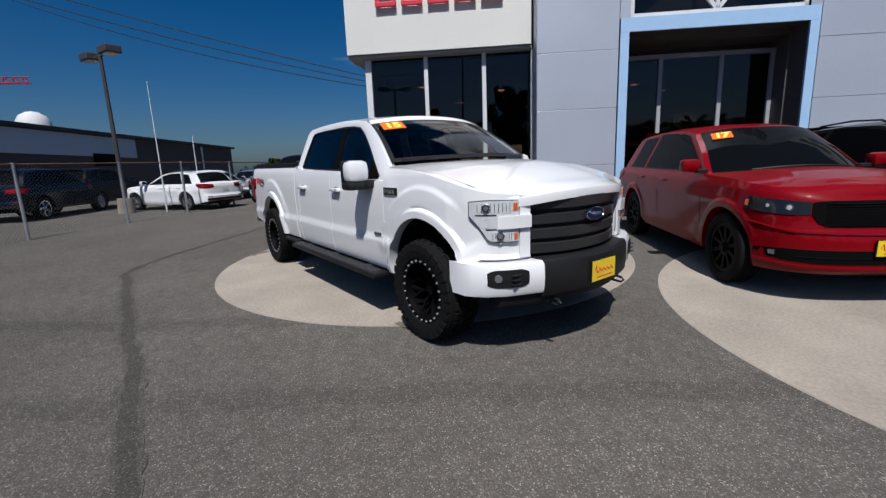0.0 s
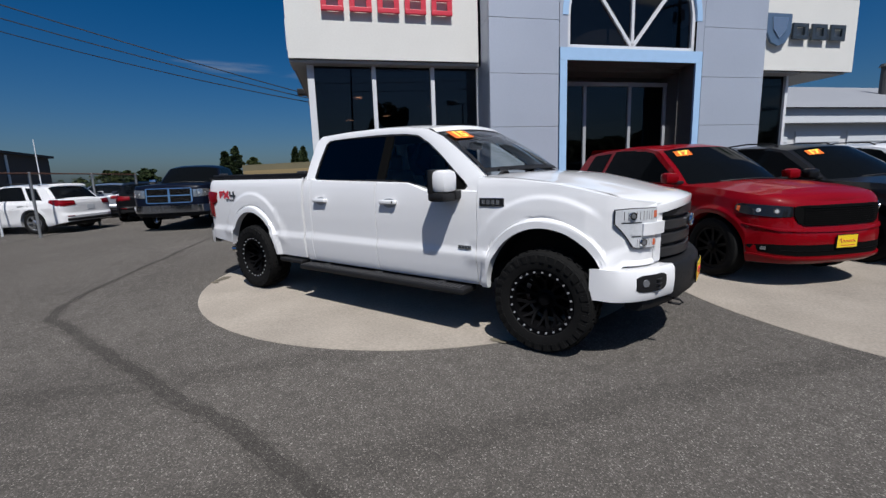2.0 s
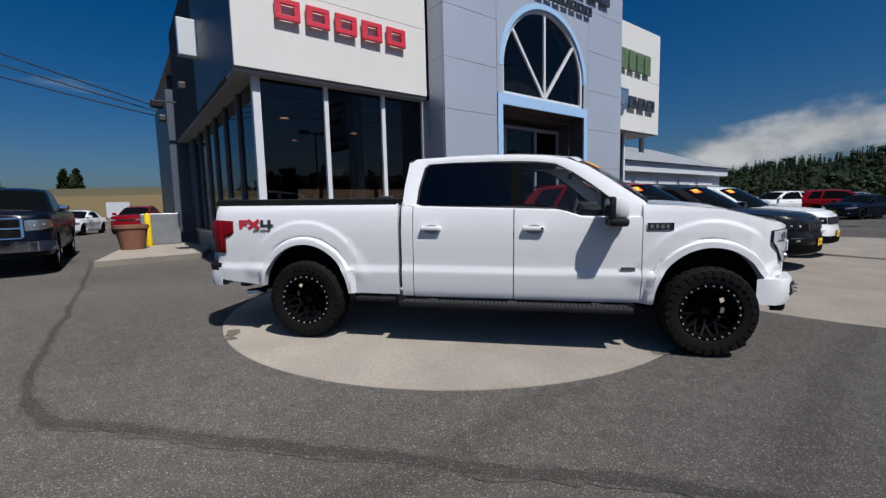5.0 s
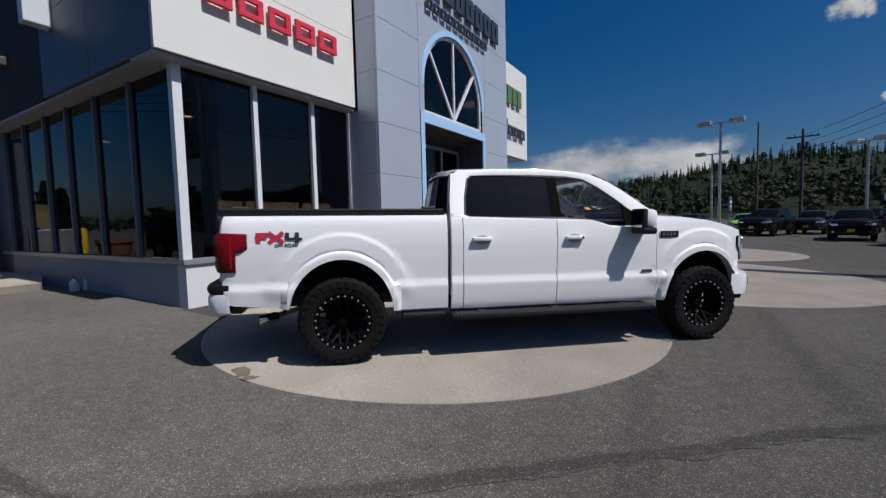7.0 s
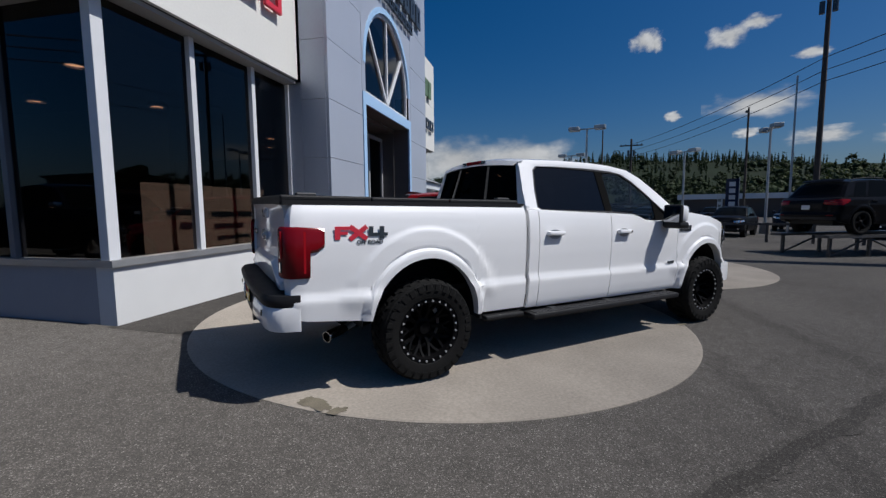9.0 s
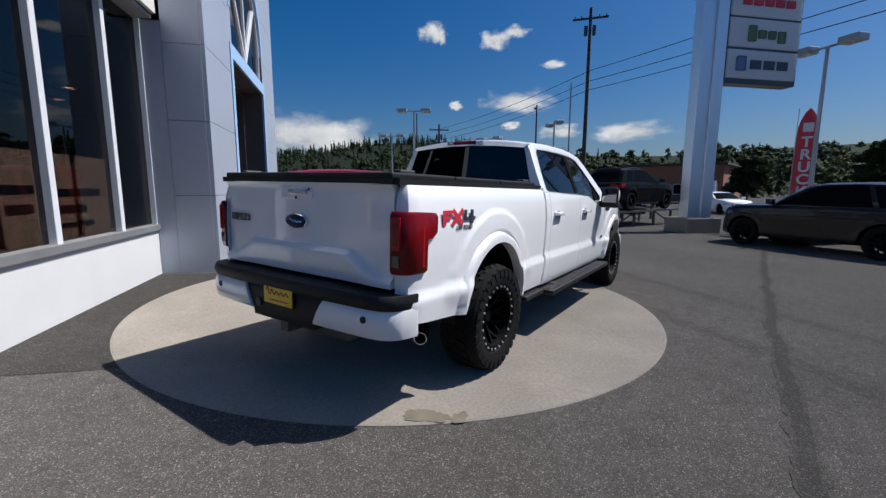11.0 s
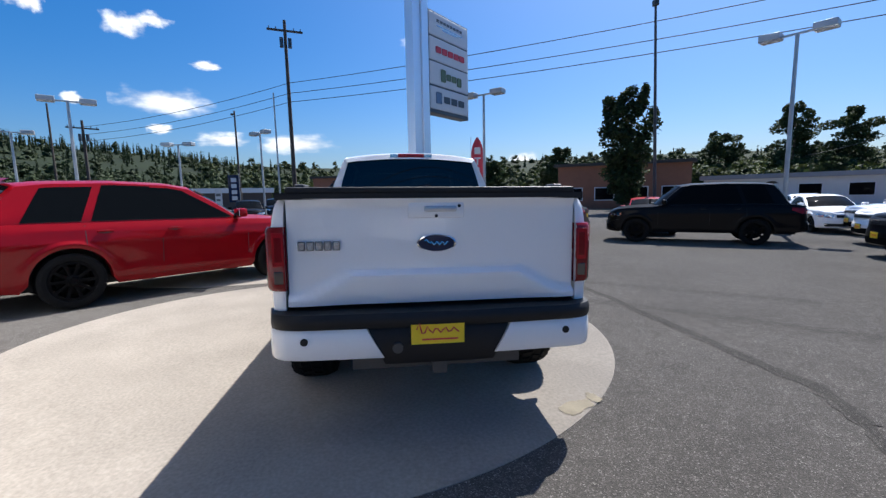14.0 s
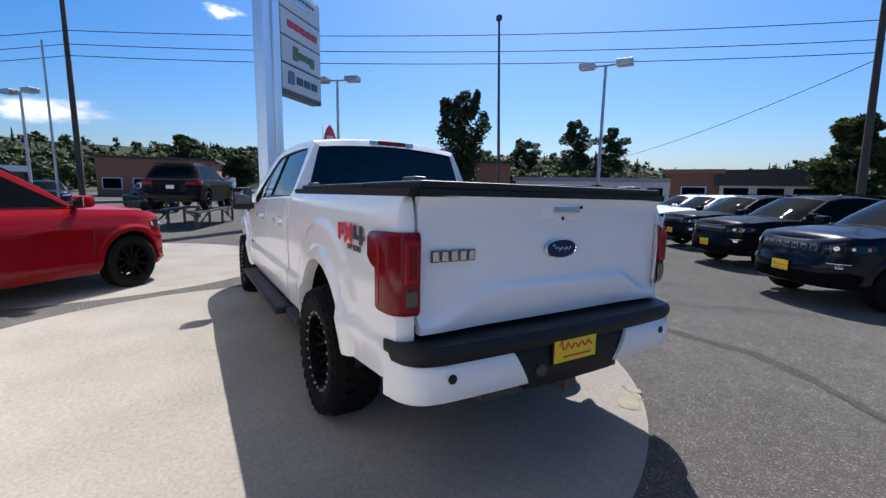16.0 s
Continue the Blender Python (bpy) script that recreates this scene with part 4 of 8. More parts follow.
for side in (-1, 1):
    tskin("front_fender", fender_path, side, 0.47, 1.4, W, nrow=26)
    tskin("front_door", [(x, 0.955, 0.475, lerp_path([0.225, 0.66, 0.86, 1.39], [1.365, 1.352, 1.285, 1.29], x)) for x in xs_between(0.222, 1.392)], side, 0.475, 1.3, W, nrow=26)
    tskin("rear_door", [(x, 0.955, 0.48, lerp_path([-0.8, 0.21], [1.395, 1.367], x)) for x in xs_between(-0.79, 0.212)], side, 0.48, 1.38, W, nrow=26)
    tskin("cab_corner", [(x, 0.955, 0.485, 1.398) for x in xs_between(-0.915, -0.80)], side, 0.485, 1.4, W, nrow=26)
    tskin("bed_side", bed_path, side, 0.5, 1.425, W, nrow=26, lip=0.09)
    part("rocker", boxes((-0.91, 1.44, side * 0.80 - 0.07, side * 0.80 + 0.07, 0.46, 0.56)), M["black_plastic"], truck)
    # wheel wells
    for xc in (XF, XR):
        bm = bmesh.new()
        rows = []
        for k in range(25):
            a = math.pi * k / 24
            px, pz = xc + (ARC_W + 0.06) * math.cos(a), ARC_Z0 + (ARC_H + 0.02) * math.sin(a)
            rows.append([(px, side * 0.935, pz), (px, side * 0.50, pz), (xc + 0.1 * math.cos(a), side * 0.48, 0.5 + 0.05 * math.sin(a))])
        grid_faces(bm, rows)
        part("wheel_well", fix(bm), M["black_plastic"], truck, smooth=True)

# hood with a raised centre
bm = bmesh.new()
rows = []
NU, NV = 26, 40
for a in range(NU + 1):
    u = a / NU
    row = []
    for b in range(NV + 1):
        v = -1 + 2 * b / NV
        xc = 1.60 - 0.17 * abs(v) ** 2.2
        xf = 2.882 - 0.255 * abs(v) ** 2.6
        x = xc + (xf - xc) * u
        hw = lerp_path([1.4, 2.0, 2.45, 2.65, 2.95], [0.905, 0.90, 0.86, 0.80, 0.80], x)
        y = v * hw
        edge = lerp_path(FX, FZ, min(x, 2.74)) + 0.012
        nose = max(0.0, (u - 0.86) / 0.14)
        dome = 0.014 * (1 / (1 + math.exp((abs(v) - 0.62) * 14))) * min(1, u * 4)
        z = edge + 0.038 * (1 - v * v) + dome - 0.045 * nose ** 2
        row.append((x, y, z))
    rows.append(row)
rows.append([(x + 0.004, y, z - 0.012) for x, y, z in rows[-1]])
rows.append([(x - 0.004, y, z - 0.05) for x, y, z in rows[-1]])
rows.append([(x - 0.03, y, z) for x, y, z in rows[-1]])
grid_faces(bm, rows)
part("hood", fix(bm), W, truck, smooth=True)
part("cowl", boxes((1.36, 1.66, -0.86, 0.86, 1.36, 1.405)), M["black_plastic"], truck)
for y0, x0, ang in ((0.5, 1.5, 12), (-0.2, 1.54, 4)):
    bm = bmesh.new()
    tube(bm, [(x0, y0, 1.455), (x0 - 0.02, y0 - 0.3, 1.475), (x0 + 0.0, y0 - 0.62, 1.462)], 0.012)
    part("wiper", bm, M["black_plastic"], truck)

# grille: dark curved face with broad bars and an oval
def nose_x(y, back=0.0):
    return 2.902 - 0.165 * (abs(y) / 0.55) ** 2.2 - back


def nose_patch(bm, y0, y1, z0, z1, front, depth, n=14):
    rows = []
    for k in range(n + 1):
        y = y0 + (y1 - y0) * k / n
        x = nose_x(y) + front
        rows.append([(x - depth, y, z0), (x, y, z0 + 0.012), (x, y, z1 - 0.012), (x - depth, y, z1)])
    rows = [[(r[0][0], r[0][1], (z0 + z1) / 2)] * 0 + r for r in rows]
    grid_faces(bm, rows)
    for r in (rows[0], rows[-1]):
        bm.faces.new([bm.verts.new(p) for p in r])
    return bm


grille = part("grille", fix(nose_patch(bmesh.new(), -0.55, 0.55, 0.74, 1.172, -0.05, 0.03)), M["black_plastic"], truck, "dark grey plastic grille")
for z0, z1 in ((0.755, 0.845), (0.862, 0.95), (0.967, 1.055), (1.072, 1.168)):
    part("grille_bar", fix(nose_patch(bmesh.new(), -0.545, 0.545, z0, z1, -0.012, 0.04)), M["grille_grey"], grille, smooth=True)


def oval(parent, m, a, b, rimmat, facemat, name="oval_badge", bars=True):
    """An oval badge: a bright rim, a blue face, plain bars for its script; local x right, y up, z out."""
    bm = bmesh.new()
    rows = [[(r * a * math.cos(k * math.tau / 36), r * b * math.sin(k * math.tau / 36), z) for k in range(36)] for r, z in ((1.0, 0.0), (1.0, 0.012), (0.93, 0.016), (0.9, 0.011))]
    vs = grid_faces(bm, rows, close_v=True)
    ob = part(name, fix(bm), rimmat, parent, "chrome-rimmed oval badge", smooth=True)
    ob.matrix_local = m
    bm = bmesh.new()
    bm.faces.new([bm.verts.new((0.91 * a * math.cos(k * math.tau / 36), 0.9 * b * math.sin(k * math.tau / 36), 0.011)) for k in range(36)])
    part("badge_face", bm, facemat, ob)
    if bars:
        bm = bmesh.new()
        tube(bm, [((-0.6 + 1.2 * k / 18) * a, (0.22 * math.sin(k * 1.55) + (0.25 if k < 4 else -0.02)) * b, 0.013) for k in range(19)], 0.0042, n=5)
        part("script_line", bm, M["chrome"], ob)
    return ob


FACE_FRONT = Matrix(((0, 0, 1), (1, 0, 0), (0, 1, 0))).to_4x4()  # x right -> +y, y up -> z, out -> +x
FACE_REAR = Matrix(((0, 0, -1), (-1, 0, 0), (0, 1, 0))).to_4x4()
FACE_RIGHT = Matrix(((1, 0, 0), (0, 0, -1), (0, 1, 0))).to_4x4()  # on the side that looks to -y
FACE_LEFT = Matrix(((-1, 0, 0), (0, 0, 1), (0, 1, 0))).to_4x4()
oval(truck, Matrix.Translation((2.899, 0.0, 1.015)) @ FACE_FRONT, 0.115, 0.05, M["chrome"], M["oval_blue"])

# front bumper: white ends round a black middle
def bumper_x(y):
    return 2.965 - 0.13 * (abs(y) / 0.6) ** 2 if abs(y) < 0.6 else lerp_path([0.6, 0.78, 0.90, 0.96, 0.985], [2.835, 2.76, 2.665, 2.585, 2.53], abs(y))


def bumper_patch(bm, ys, z0, z1, front, depth, inner_lean=0.0):
    rows = []
    for y in ys:
        x = bumper_x(y) + front
        rows.append([(x - depth, y, z0), (x - 0.012, y, z0), (x, y, z0 + 0.02), (x + 0.006, y, (z0 + z1) / 2), (x, y, z1 - 0.025), (x - 0.02, y, z1), (x - depth, y, z1)])
    if abs(ys[-1]) > 0.98:
        rows.append([(2.40 if p[0] > 2.42 else 2.36, p[1], p[2]) for p in rows[-1]])
    grid_faces(bm, rows)
    for r in (rows[0], rows[-1]):
        bm.faces.new([bm.verts.new(p) for p in r])
    return fix(bm)


for side in (-1, 1):
    ys = [side * v for v in (0.53, 0.6, 0.68, 0.75, 0.80, 0.85, 0.90, 0.93, 0.96, 0.985)]
    b = part("front_bumper_end", bumper_patch(bmesh.new(), ys, 0.50, 0.735, 0.0, 0.16), W, truck, "white bumper end with a fog lamp", smooth=True)
    bm = bmesh.new()
    rows = []
    for k in range(11):
        u = 0.645 + 0.255 * k / 10
        edge = 0.02 if k in (0, 10) else (0.006 if k in (1, 9) else 0.0)
        x = bumper_x(u)
        rows.append([(x - 0.02, side * u, 0.565 + edge), (x + 0.009, side * u, 0.567 + edge), (x + 0.013, side * u, 0.63), (x + 0.009, side * u, 0.693 - edge), (x - 0.02, side * u, 0.695 - edge)])
    grid_faces(bm, rows)
    for r in (rows[0], rows[-1]):
        bm.faces.new([bm.verts.new(p) for p in r])
    fogs = part("fog_recess", fix(bm), M["black_plastic"], b)
    bm = bmesh.new()
    for k in range(3):
        box(bm, bumper_x(0.74) - 0.01, bumper_x(0.70) + 0.012, min(side * 0.665, side * 0.77), max(side * 0.665, side * 0.77), 0.585 + 0.034 * k, 0.592 + 0.034 * k)
    part("recess_slat", bm, M["grille_grey"], fogs)
    bm = bmesh.new()
    c = Vector((bumper_x(0.84) + 0.006, side * 0.84, 0.635))
    n_ = Vector((0.75, side * 0.66, 0))
    cyl(bm, c, c + n_ * 0.012, 0.03, 0.026, n=20)
    part("fog_lamp", bm, M["lamp_grey"], fogs)
part("front_bumper_middle", bumper_patch(bmesh.new(), [-0.53 + 1.06 * k / 16 for k in range(17)], 0.47, 0.74, 0.004, 0.16), M["black_plastic"], truck, smooth=True)
part("front_valance", bumper_patch(bmesh.new(), [-0.80 + 1.6 * k / 20 for k in range(21)], 0.41, 0.50, -0.05, 0.12), M["black_plastic"], truck, smooth=True)
for y in (-0.42, 0.42):
    bm = bmesh.new()
    tube(bm, [(2.80, y, 0.44), (2.90, y, 0.43), (2.925, y, 0.41), (2.90, y, 0.39), (2.82, y, 0.395)], 0.010)
    part("tow_hook", bm, M["black_plastic"], truck)


def dealer_plate(parent, m, w=0.30, h=0.155):
    """A yellow dealer plate in a dark holder, its script a red scrawl; local x right, y up, z out."""
    ob = part("number_plate", boxes((-w / 2 - 0.008, w / 2 + 0.008, -h / 2 - 0.008, h / 2 + 0.008, 0, 0.008)), M["black_plastic"], parent, "yellow plate with a red scrawl")
    ob.matrix_local = m
    part("plate_face", boxes((-w / 2, w / 2, -h / 2, h / 2, 0.0085, 0.011)), M["yellow"], ob)
    bm = bmesh.new()
    pts = [(-0.40 + 0.8 * k / 16, 0.05 + 0.16 * math.sin(k * 1.9) * (1.5 if k < 4 else 0.6) - 0.05 * (k > 4), 0) for k in range(17)]
    tube(bm, [(x * w, y * h, 0.0115) for x, y, _ in pts], 0.0045, n=5)
    box(bm, -0.3 * w, 0.38 * w, -0.36 * h, -0.30 * h, 0.011, 0.0125)
    part("script_line", bm, M["sign_red"], ob)
    return ob


dealer_plate(truck, Matrix.Translation((2.975, 0.02, 0.595)) @ FACE_FRONT)

# headlamps: silver inside, clear cover, amber at the inner edge, a white bar between
for side in (-1, 1):
    def corner(u, v, d, side=side):
        """u: 0 at the outer rear end, 1 at the grille; v height."""
        k = u * 6
        xs_, ys_ = [2.40, 2.52, 2.60, 2.66, 2.70, 2.725, 2.745], [0.925, 0.885, 0.83, 0.765, 0.695, 0.625, 0.555]
        x, y = lerp_path(range(7), xs_, k), lerp_path(range(7), ys_, k)
        t = Vector((lerp_path(range(7), xs_, min(k + 0.3, 6)) - lerp_path(range(7), xs_, max(k - 0.3, 0)), lerp_path(range(7), ys_, min(k + 0.3, 6)) - lerp_path(range(7), ys_, max(k - 0.3, 0)))).normalized()
        n_ = Vector((-t.y, t.x)) if -t.y > 0 else Vector((t.y, -t.x))
        return (x + n_.x * (d + 0.012), (y + n_.y * (d + 0.012)) * side, v - 0.028)

    def lamp_patch(name, outline, d0, d1, material, parent, label=""):
        bm = bmesh.new()
        n = 12
        us = [outline[0][0] + (outline[-1][0] - outline[0][0]) * k / n for k in range(n + 1)]
        rows = []
        for u in us:
            lo = lerp_path([o[0] for o in outline], [o[1] for o in outline], u)
            hi = lerp_path([o[0] for o in outline], [o[2] for o in outline], u)
            rows.append([corner(u, lo, d0), corner(u, lo, d1), corner(u, hi, d1), corner(u, hi, d0)])
        grid_faces(bm, rows, close_v=True)
        for r in (rows[0], rows[-1]):
            bm.faces.new([bm.verts.new(p) for p in r])
        return part(name, fix(bm), material, parent, label)

    HO = [(0.13, 1.085, 1.190), (0.26, 0.995, 1.198), (0.36, 0.906, 1.200), (0.782, 0.901, 1.195)]
    hl = lamp_patch("headlight", HO, -0.02, 0.006, M["black_plastic"], truck, "clear headlamp with silver reflectors")
    lamp_patch("reflector", [(0.14, 1.089, 1.186), (0.265, 1.0, 1.193), (0.365, 0.911, 1.195), (0.775, 0.906, 1.191)], 0.0, 0.009, M["lamp_clear"], hl)
    # upper reflector bowl with a projector, lower bowl, dark dividers and fine ribs
    for u0, u1, z0, z1, pu in ((0.20, 0.66, 1.108, 1.182, 0.33), (0.39, 0.67, 0.916, 0.982, 0.50)):
        bowl = lamp_patch("lamp_bowl", [(u0, z0, z1), (u1, z0, z1)], 0.006, 0.0105, M["lamp_clear"], hl)
        for q in range(9):
            uu = u0 + (u1 - u0) * (q + 0.5) / 9
            lamp_patch("lamp_rib", [(uu, z0 + 0.006, z1 - 0.006), (uu + 0.007, z0 + 0.006, z1 - 0.006)], 0.0095, 0.0125, M["chrome"], bowl)
        c, c2 = Vector(corner(pu, (z0 + z1) / 2, 0.0105)), Vector(corner(pu, (z0 + z1) / 2, 0.020))
        part("lamp_ring", cyl(bmesh.new(), c, c2, 0.031, 0.027, n=20), M["chrome"], bowl)
        part("lamp_lens", cyl(bmesh.new(), c, c2 + (c2 - c) * 0.2, 0.021, 0.016, n=18), M["lamp_grey"], bowl)
    lamp_patch("lamp_divider", [(0.20, 1.092, 1.100), (0.46, 1.092, 1.100)], 0.008, 0.0115, M["black_plastic"], hl)
    lamp_patch("lamp_divider", [(0.33, 0.992, 1.0), (0.46, 0.992, 1.0)], 0.008, 0.0115, M["black_plastic"], hl)
    lamp_patch("side_cell", [(0.30, 1.008, 1.082), (0.43, 1.008, 1.082)], 0.008, 0.0105, M["lamp_clear"], hl)
    lamp_patch("amber_marker", [(0.69, 1.125, 1.175), (0.755, 1.125, 1.175)], 0.008, 0.014, M["lens_amber"], hl)
    lamp_patch("amber_marker", [(0.70, 0.922, 0.968), (0.755, 0.922, 0.968)], 0.008, 0.014, M["lens_amber"], hl)
    lamp_patch("lamp_bar", [(0.47, 1.0, 1.085), (0.99, 1.0, 1.09)], 0.0, 0.026, W, truck, "white bar across the headlamp")
    lamp_patch("lamp_inner_panel", [(0.805, 0.788, 1.222), (0.99, 0.788, 1.222)], -0.01, 0.006, W, truck)

# cab
KT = 0.42
def side_y(z):
    return 0.915 - (z - 1.36) * KT if z > 1.36 else 0.915


inner_loop = [(-0.77, 1.43), (-0.755, 1.60), (-0.71, 1.80), (-0.66, 1.838), (-0.4, 1.848), (0.0, 1.853), (0.25, 1.85), (0.45, 1.84), (0.62, 1.815), (0.78, 1.73), (0.95, 1.61), (1.10, 1.49), (1.25, 1.375), (1.285, 1.335), (1.25, 1.302), (0.98, 1.298), (0.85, 1.305), (0.72, 1.345), (0.62, 1.368), (0.25, 1.38), (-0.3, 1.395), (-0.72, 1.408)]
outer_loop = [(-0.915, 1.41), (-0.905, 1.60), (-0.875, 1.83), (-0.80, 1.893), (-0.4, 1.912), (0.0, 1.918), (0.25, 1.914), (0.48, 1.90), (0.72, 1.868), (0.92, 1.785), (1.08, 1.68), (1.24, 1.565), (1.42, 1.435), (1.455, 1.40), (1.41, 1.29), (0.98, 1.28), (0.85, 1.285), (0.70, 1.335), (0.60, 1.355), (0.25, 1.365), (-0.3, 1.38), (-0.80, 1.395)]
for side in (-1, 1):
    bm = bmesh.new()
    rows = []
    for (xi, zi), (xo, zo) in zip(inner_loop, outer_loop):
        rows.append([(xi, side * (side_y(zi) - 0.05), zi), (xi, side * (side_y(zi) - 0.004), zi), ((xi + xo) / 2, side * (side_y((zi + zo) / 2) + 0.008), (zi + zo) / 2), (xo, side * (side_y(zo) + 0.002), zo), (xo, side * (side_y(zo) - 0.05), zo)])
    rows.append(rows[0])
    grid_faces(bm, rows)
    part("cab_side_frame", fix(bm), W, truck, "white window frame and pillars", smooth=True)
    # dark seal inside the opening
    bm = bmesh.new()
    rows = []
    for k, (xi, zi) in enumerate(inner_loop):
        cx, cz = 0.2, 1.6
        d = Vector((cx - xi, cz - zi)).normalized() * 0.022
        rows.append([(xi, side * (side_y(zi) - 0.006), zi), (xi + d.x, side * (side_y(zi + d.y) - 0.008), zi + d.y), (xi + d.x, side * (side_y(zi + d.y) - 0.03), zi + d.y)])
    rows.append(rows[0])
    grid_faces(bm, rows)
    part("window_seal", fix(bm), M["black_plastic"], truck)
    # panes
    rear = [(-0.77, 1.43), (-0.755, 1.60), (-0.71, 1.80), (-0.66, 1.838), (-0.4, 1.848), (0.0, 1.853), (0.20, 1.851), (0.20, 1.382), (-0.3, 1.395), (-0.72, 1.408)]
    front = [(0.29, 1.85), (0.45, 1.84), (0.62, 1.815), (0.78, 1.73), (0.95, 1.61), (1.05, 1.53), (1.05, 1.298), (0.98, 1.298), (0.85, 1.305), (0.72, 1.345), (0.62, 1.368), (0.29, 1.38)]
    for nm, poly, mt in (("rear_side_window", rear, M["tint_glass"]), ("front_side_window", front, M["car_glass"])):
        bm = bmesh.new()
        bm.faces.new([bm.verts.new((x, side * (side_y(z) - 0.018), z)) for x, z in poly])
        ob = part(nm, bm, mt, truck)
        ob.visible_shadow = False
    for nm, poly in (("centre_pillar", [(0.19, 1.375), (0.30, 1.375), (0.30, 1.856), (0.19, 1.856)]), ("mirror_sail", [(1.04, 1.30), (1.27, 1.305), (1.28, 1.34), (1.04, 1.535)])):
        bm = bmesh.new()
        prism(bm, poly, lambda u, v, d: (u, side * (side_y(v) + d), v), -0.04, -0.012)
        part(nm, fix(bm), M["void"], truck)

# roof
bm = bmesh.new()
rows = []
for a in range(17):
    x = -0.86 + (0.74 + 0.86) * a / 16
    ze = lerp_path([-0.86, -0.8, -0.4, 0.0, 0.25, 0.48, 0.74], [1.868, 1.893, 1.912, 1.918, 1.914, 1.90, 1.868], x)
    row = []
    for b in range(25):
        v = -1 + b / 12
        hw = side_y(ze) + 0.0
        xx = x + (0.13 * (1 - v * v) if a == 16 else 0.13 * (1 - v * v) * max(0, (a - 10) / 6)) - (0.03 * (1 - v * v) * max(0, (3 - a) / 3))
        row.append((xx, v * hw, ze + 0.05 * (1 - abs(v) ** 2.5) - 0.0 * a))
    rows.append(row)
grid_faces(bm, rows)
part("roof", fix(bm), W, truck, smooth=True)
part("headliner", boxes((-0.8, 0.7, -0.62, 0.62, 1.84, 1.86)), M["cabin"], truck)

# windscreen and its border
def ws_pt(u, v, d=0.0):
    """u 0 at the foot, 1 at the top; v across."""
    xb, zb_ = 1.60 - 0.17 * abs(v) ** 2.2, 1.445 + 0.02 * (1 - v * v)
    xt, zt = 0.74 + 0.13 * (1 - v * v), 1.868 + 0.05 * (1 - abs(v) ** 2.5)
    hw = 0.865 + (0.70 - 0.865) * u
    bow = 0.03 * math.sin(math.pi * u)
    return (xb + (xt - xb) * u + bow + d * 0.5, v * hw, zb_ + (zt - zb_) * u + bow * 0.6 + d)


bm = bmesh.new()
grid_faces(bm, [[ws_pt(0.885 * a / 12, -1 + b / 10) for b in range(21)] for a in range(13)])
ob = part("windscreen", fix(bm), M["car_glass"], truck, smooth=True)
ob.visible_shadow = False
bm = bmesh.new()
for (u0, u1, v0, v1) in ((0.0, 0.07, -1, 1), (0.855, 0.885, -1, 1), (0.0, 0.88, -1, -0.955), (0.0, 0.88, 0.955, 1)):
    grid_faces(bm, [[ws_pt(u0 + (u1 - u0) * a / 10, v0 + (v1 - v0) * b / 16, 0.003) for b in range(17)] for a in range(11)])
part("windscreen_border", fix(bm), M["black_plastic"], truck)
bm = bmesh.new()
grid_faces(bm, [[ws_pt(u, -1 + b / 12, d) for b in range(25)] for u, d in ((0.875, -0.03), (0.88, 0.004), (0.93, 0.010), (0.97, 0.010), (1.0, 0.004), (1.03, -0.012))])
part("roof_front_edge", fix(bm), W, truck, smooth=True)


def year_sticker(parent, pt, digits, u0=0.80):
    """A bright sticker inside the windscreen with two numerals; pt(u, v, lift) gives the glass."""
    c = Vector(pt(u0, -0.76, 0.006))
    r = (Vector(pt(u0, -0.60, 0.006)) - c).normalized()
    up = (Vector(pt(u0 + 0.1, -0.76, 0.006)) - c).normalized()
    n = r.cross(up).normalized()
    up = n.cross(r)
    m = Matrix.Translation(c) @ Matrix((r, up, n)).transposed().to_4x4()
    ob = part("year_sticker", boxes((-0.115, 0.115, -0.078, 0.078, 0.0, 0.003)), M["orange"], parent, "orange and yellow year sticker")
    ob.matrix_local = m
    text_part(digits, 0.165, M["sticker_yellow"], ob, pose(0, 0, 0.005), 0.001, bold=0.009)
    return ob


year_sticker(truck, ws_pt, "15", 0.75)

# rear of the cab
bm = bmesh.new()
def rg_pt(u, v, d=0.0):
    hw = 0.79 + (0.665 - 0.79) * u
    return (-0.925 + 0.055 * u - 0.03 * (1 - v * v) - d, v * hw, 1.44 + (1.835 - 1.44) * u + 0.035 * (1 - v * v) * u)


grid_faces(bm, [[rg_pt(a / 6, -1 + b / 8) for b in range(17)] for a in range(7)])
ob = part("rear_window", fix(bm), M["tint_glass"], truck, smooth=True)
ob.visible_shadow = False
bm = bmesh.new()
for sgn in (-1, 1):
    grid_faces(bm, [[(-0.93 + 0.06 * a / 6, sgn * (0.785 - 0.12 * a / 6), 1.43 + 0.42 * a / 6), (-0.918 + 0.045 * a / 6, sgn * (side_y(1.43 + 0.43 * a / 6) - 0.004), 1.43 + 0.43 * a / 6), (-0.88 + 0.045 * a / 6, sgn * (side_y(1.43 + 0.43 * a / 6) - 0.001), 1.43 + 0.43 * a / 6)] for a in range(7)])
grid_faces(bm, [[(-0.90 - 0.03 * (1 - v * v), v * 0.665, 1.835 + 0.035 * (1 - v * v)), (-0.87 - 0.03 * (1 - v * v), v * 0.70, 1.87 + 0.05 * (1 - abs(v) ** 2.5)), (-0.80 - 0.03 * (1 - v * v), v * 0.70, 1.885 + 0.05 * (1 - abs(v) ** 2.5))] for v in [-1 + b / 10 for b in range(21)]])
part("cab_back_frame", fix(bm), W, truck, smooth=True)
part("cab_back", boxes((-0.915, -0.885, -0.90, 0.90, 0.60, 1.445)), W, truck)
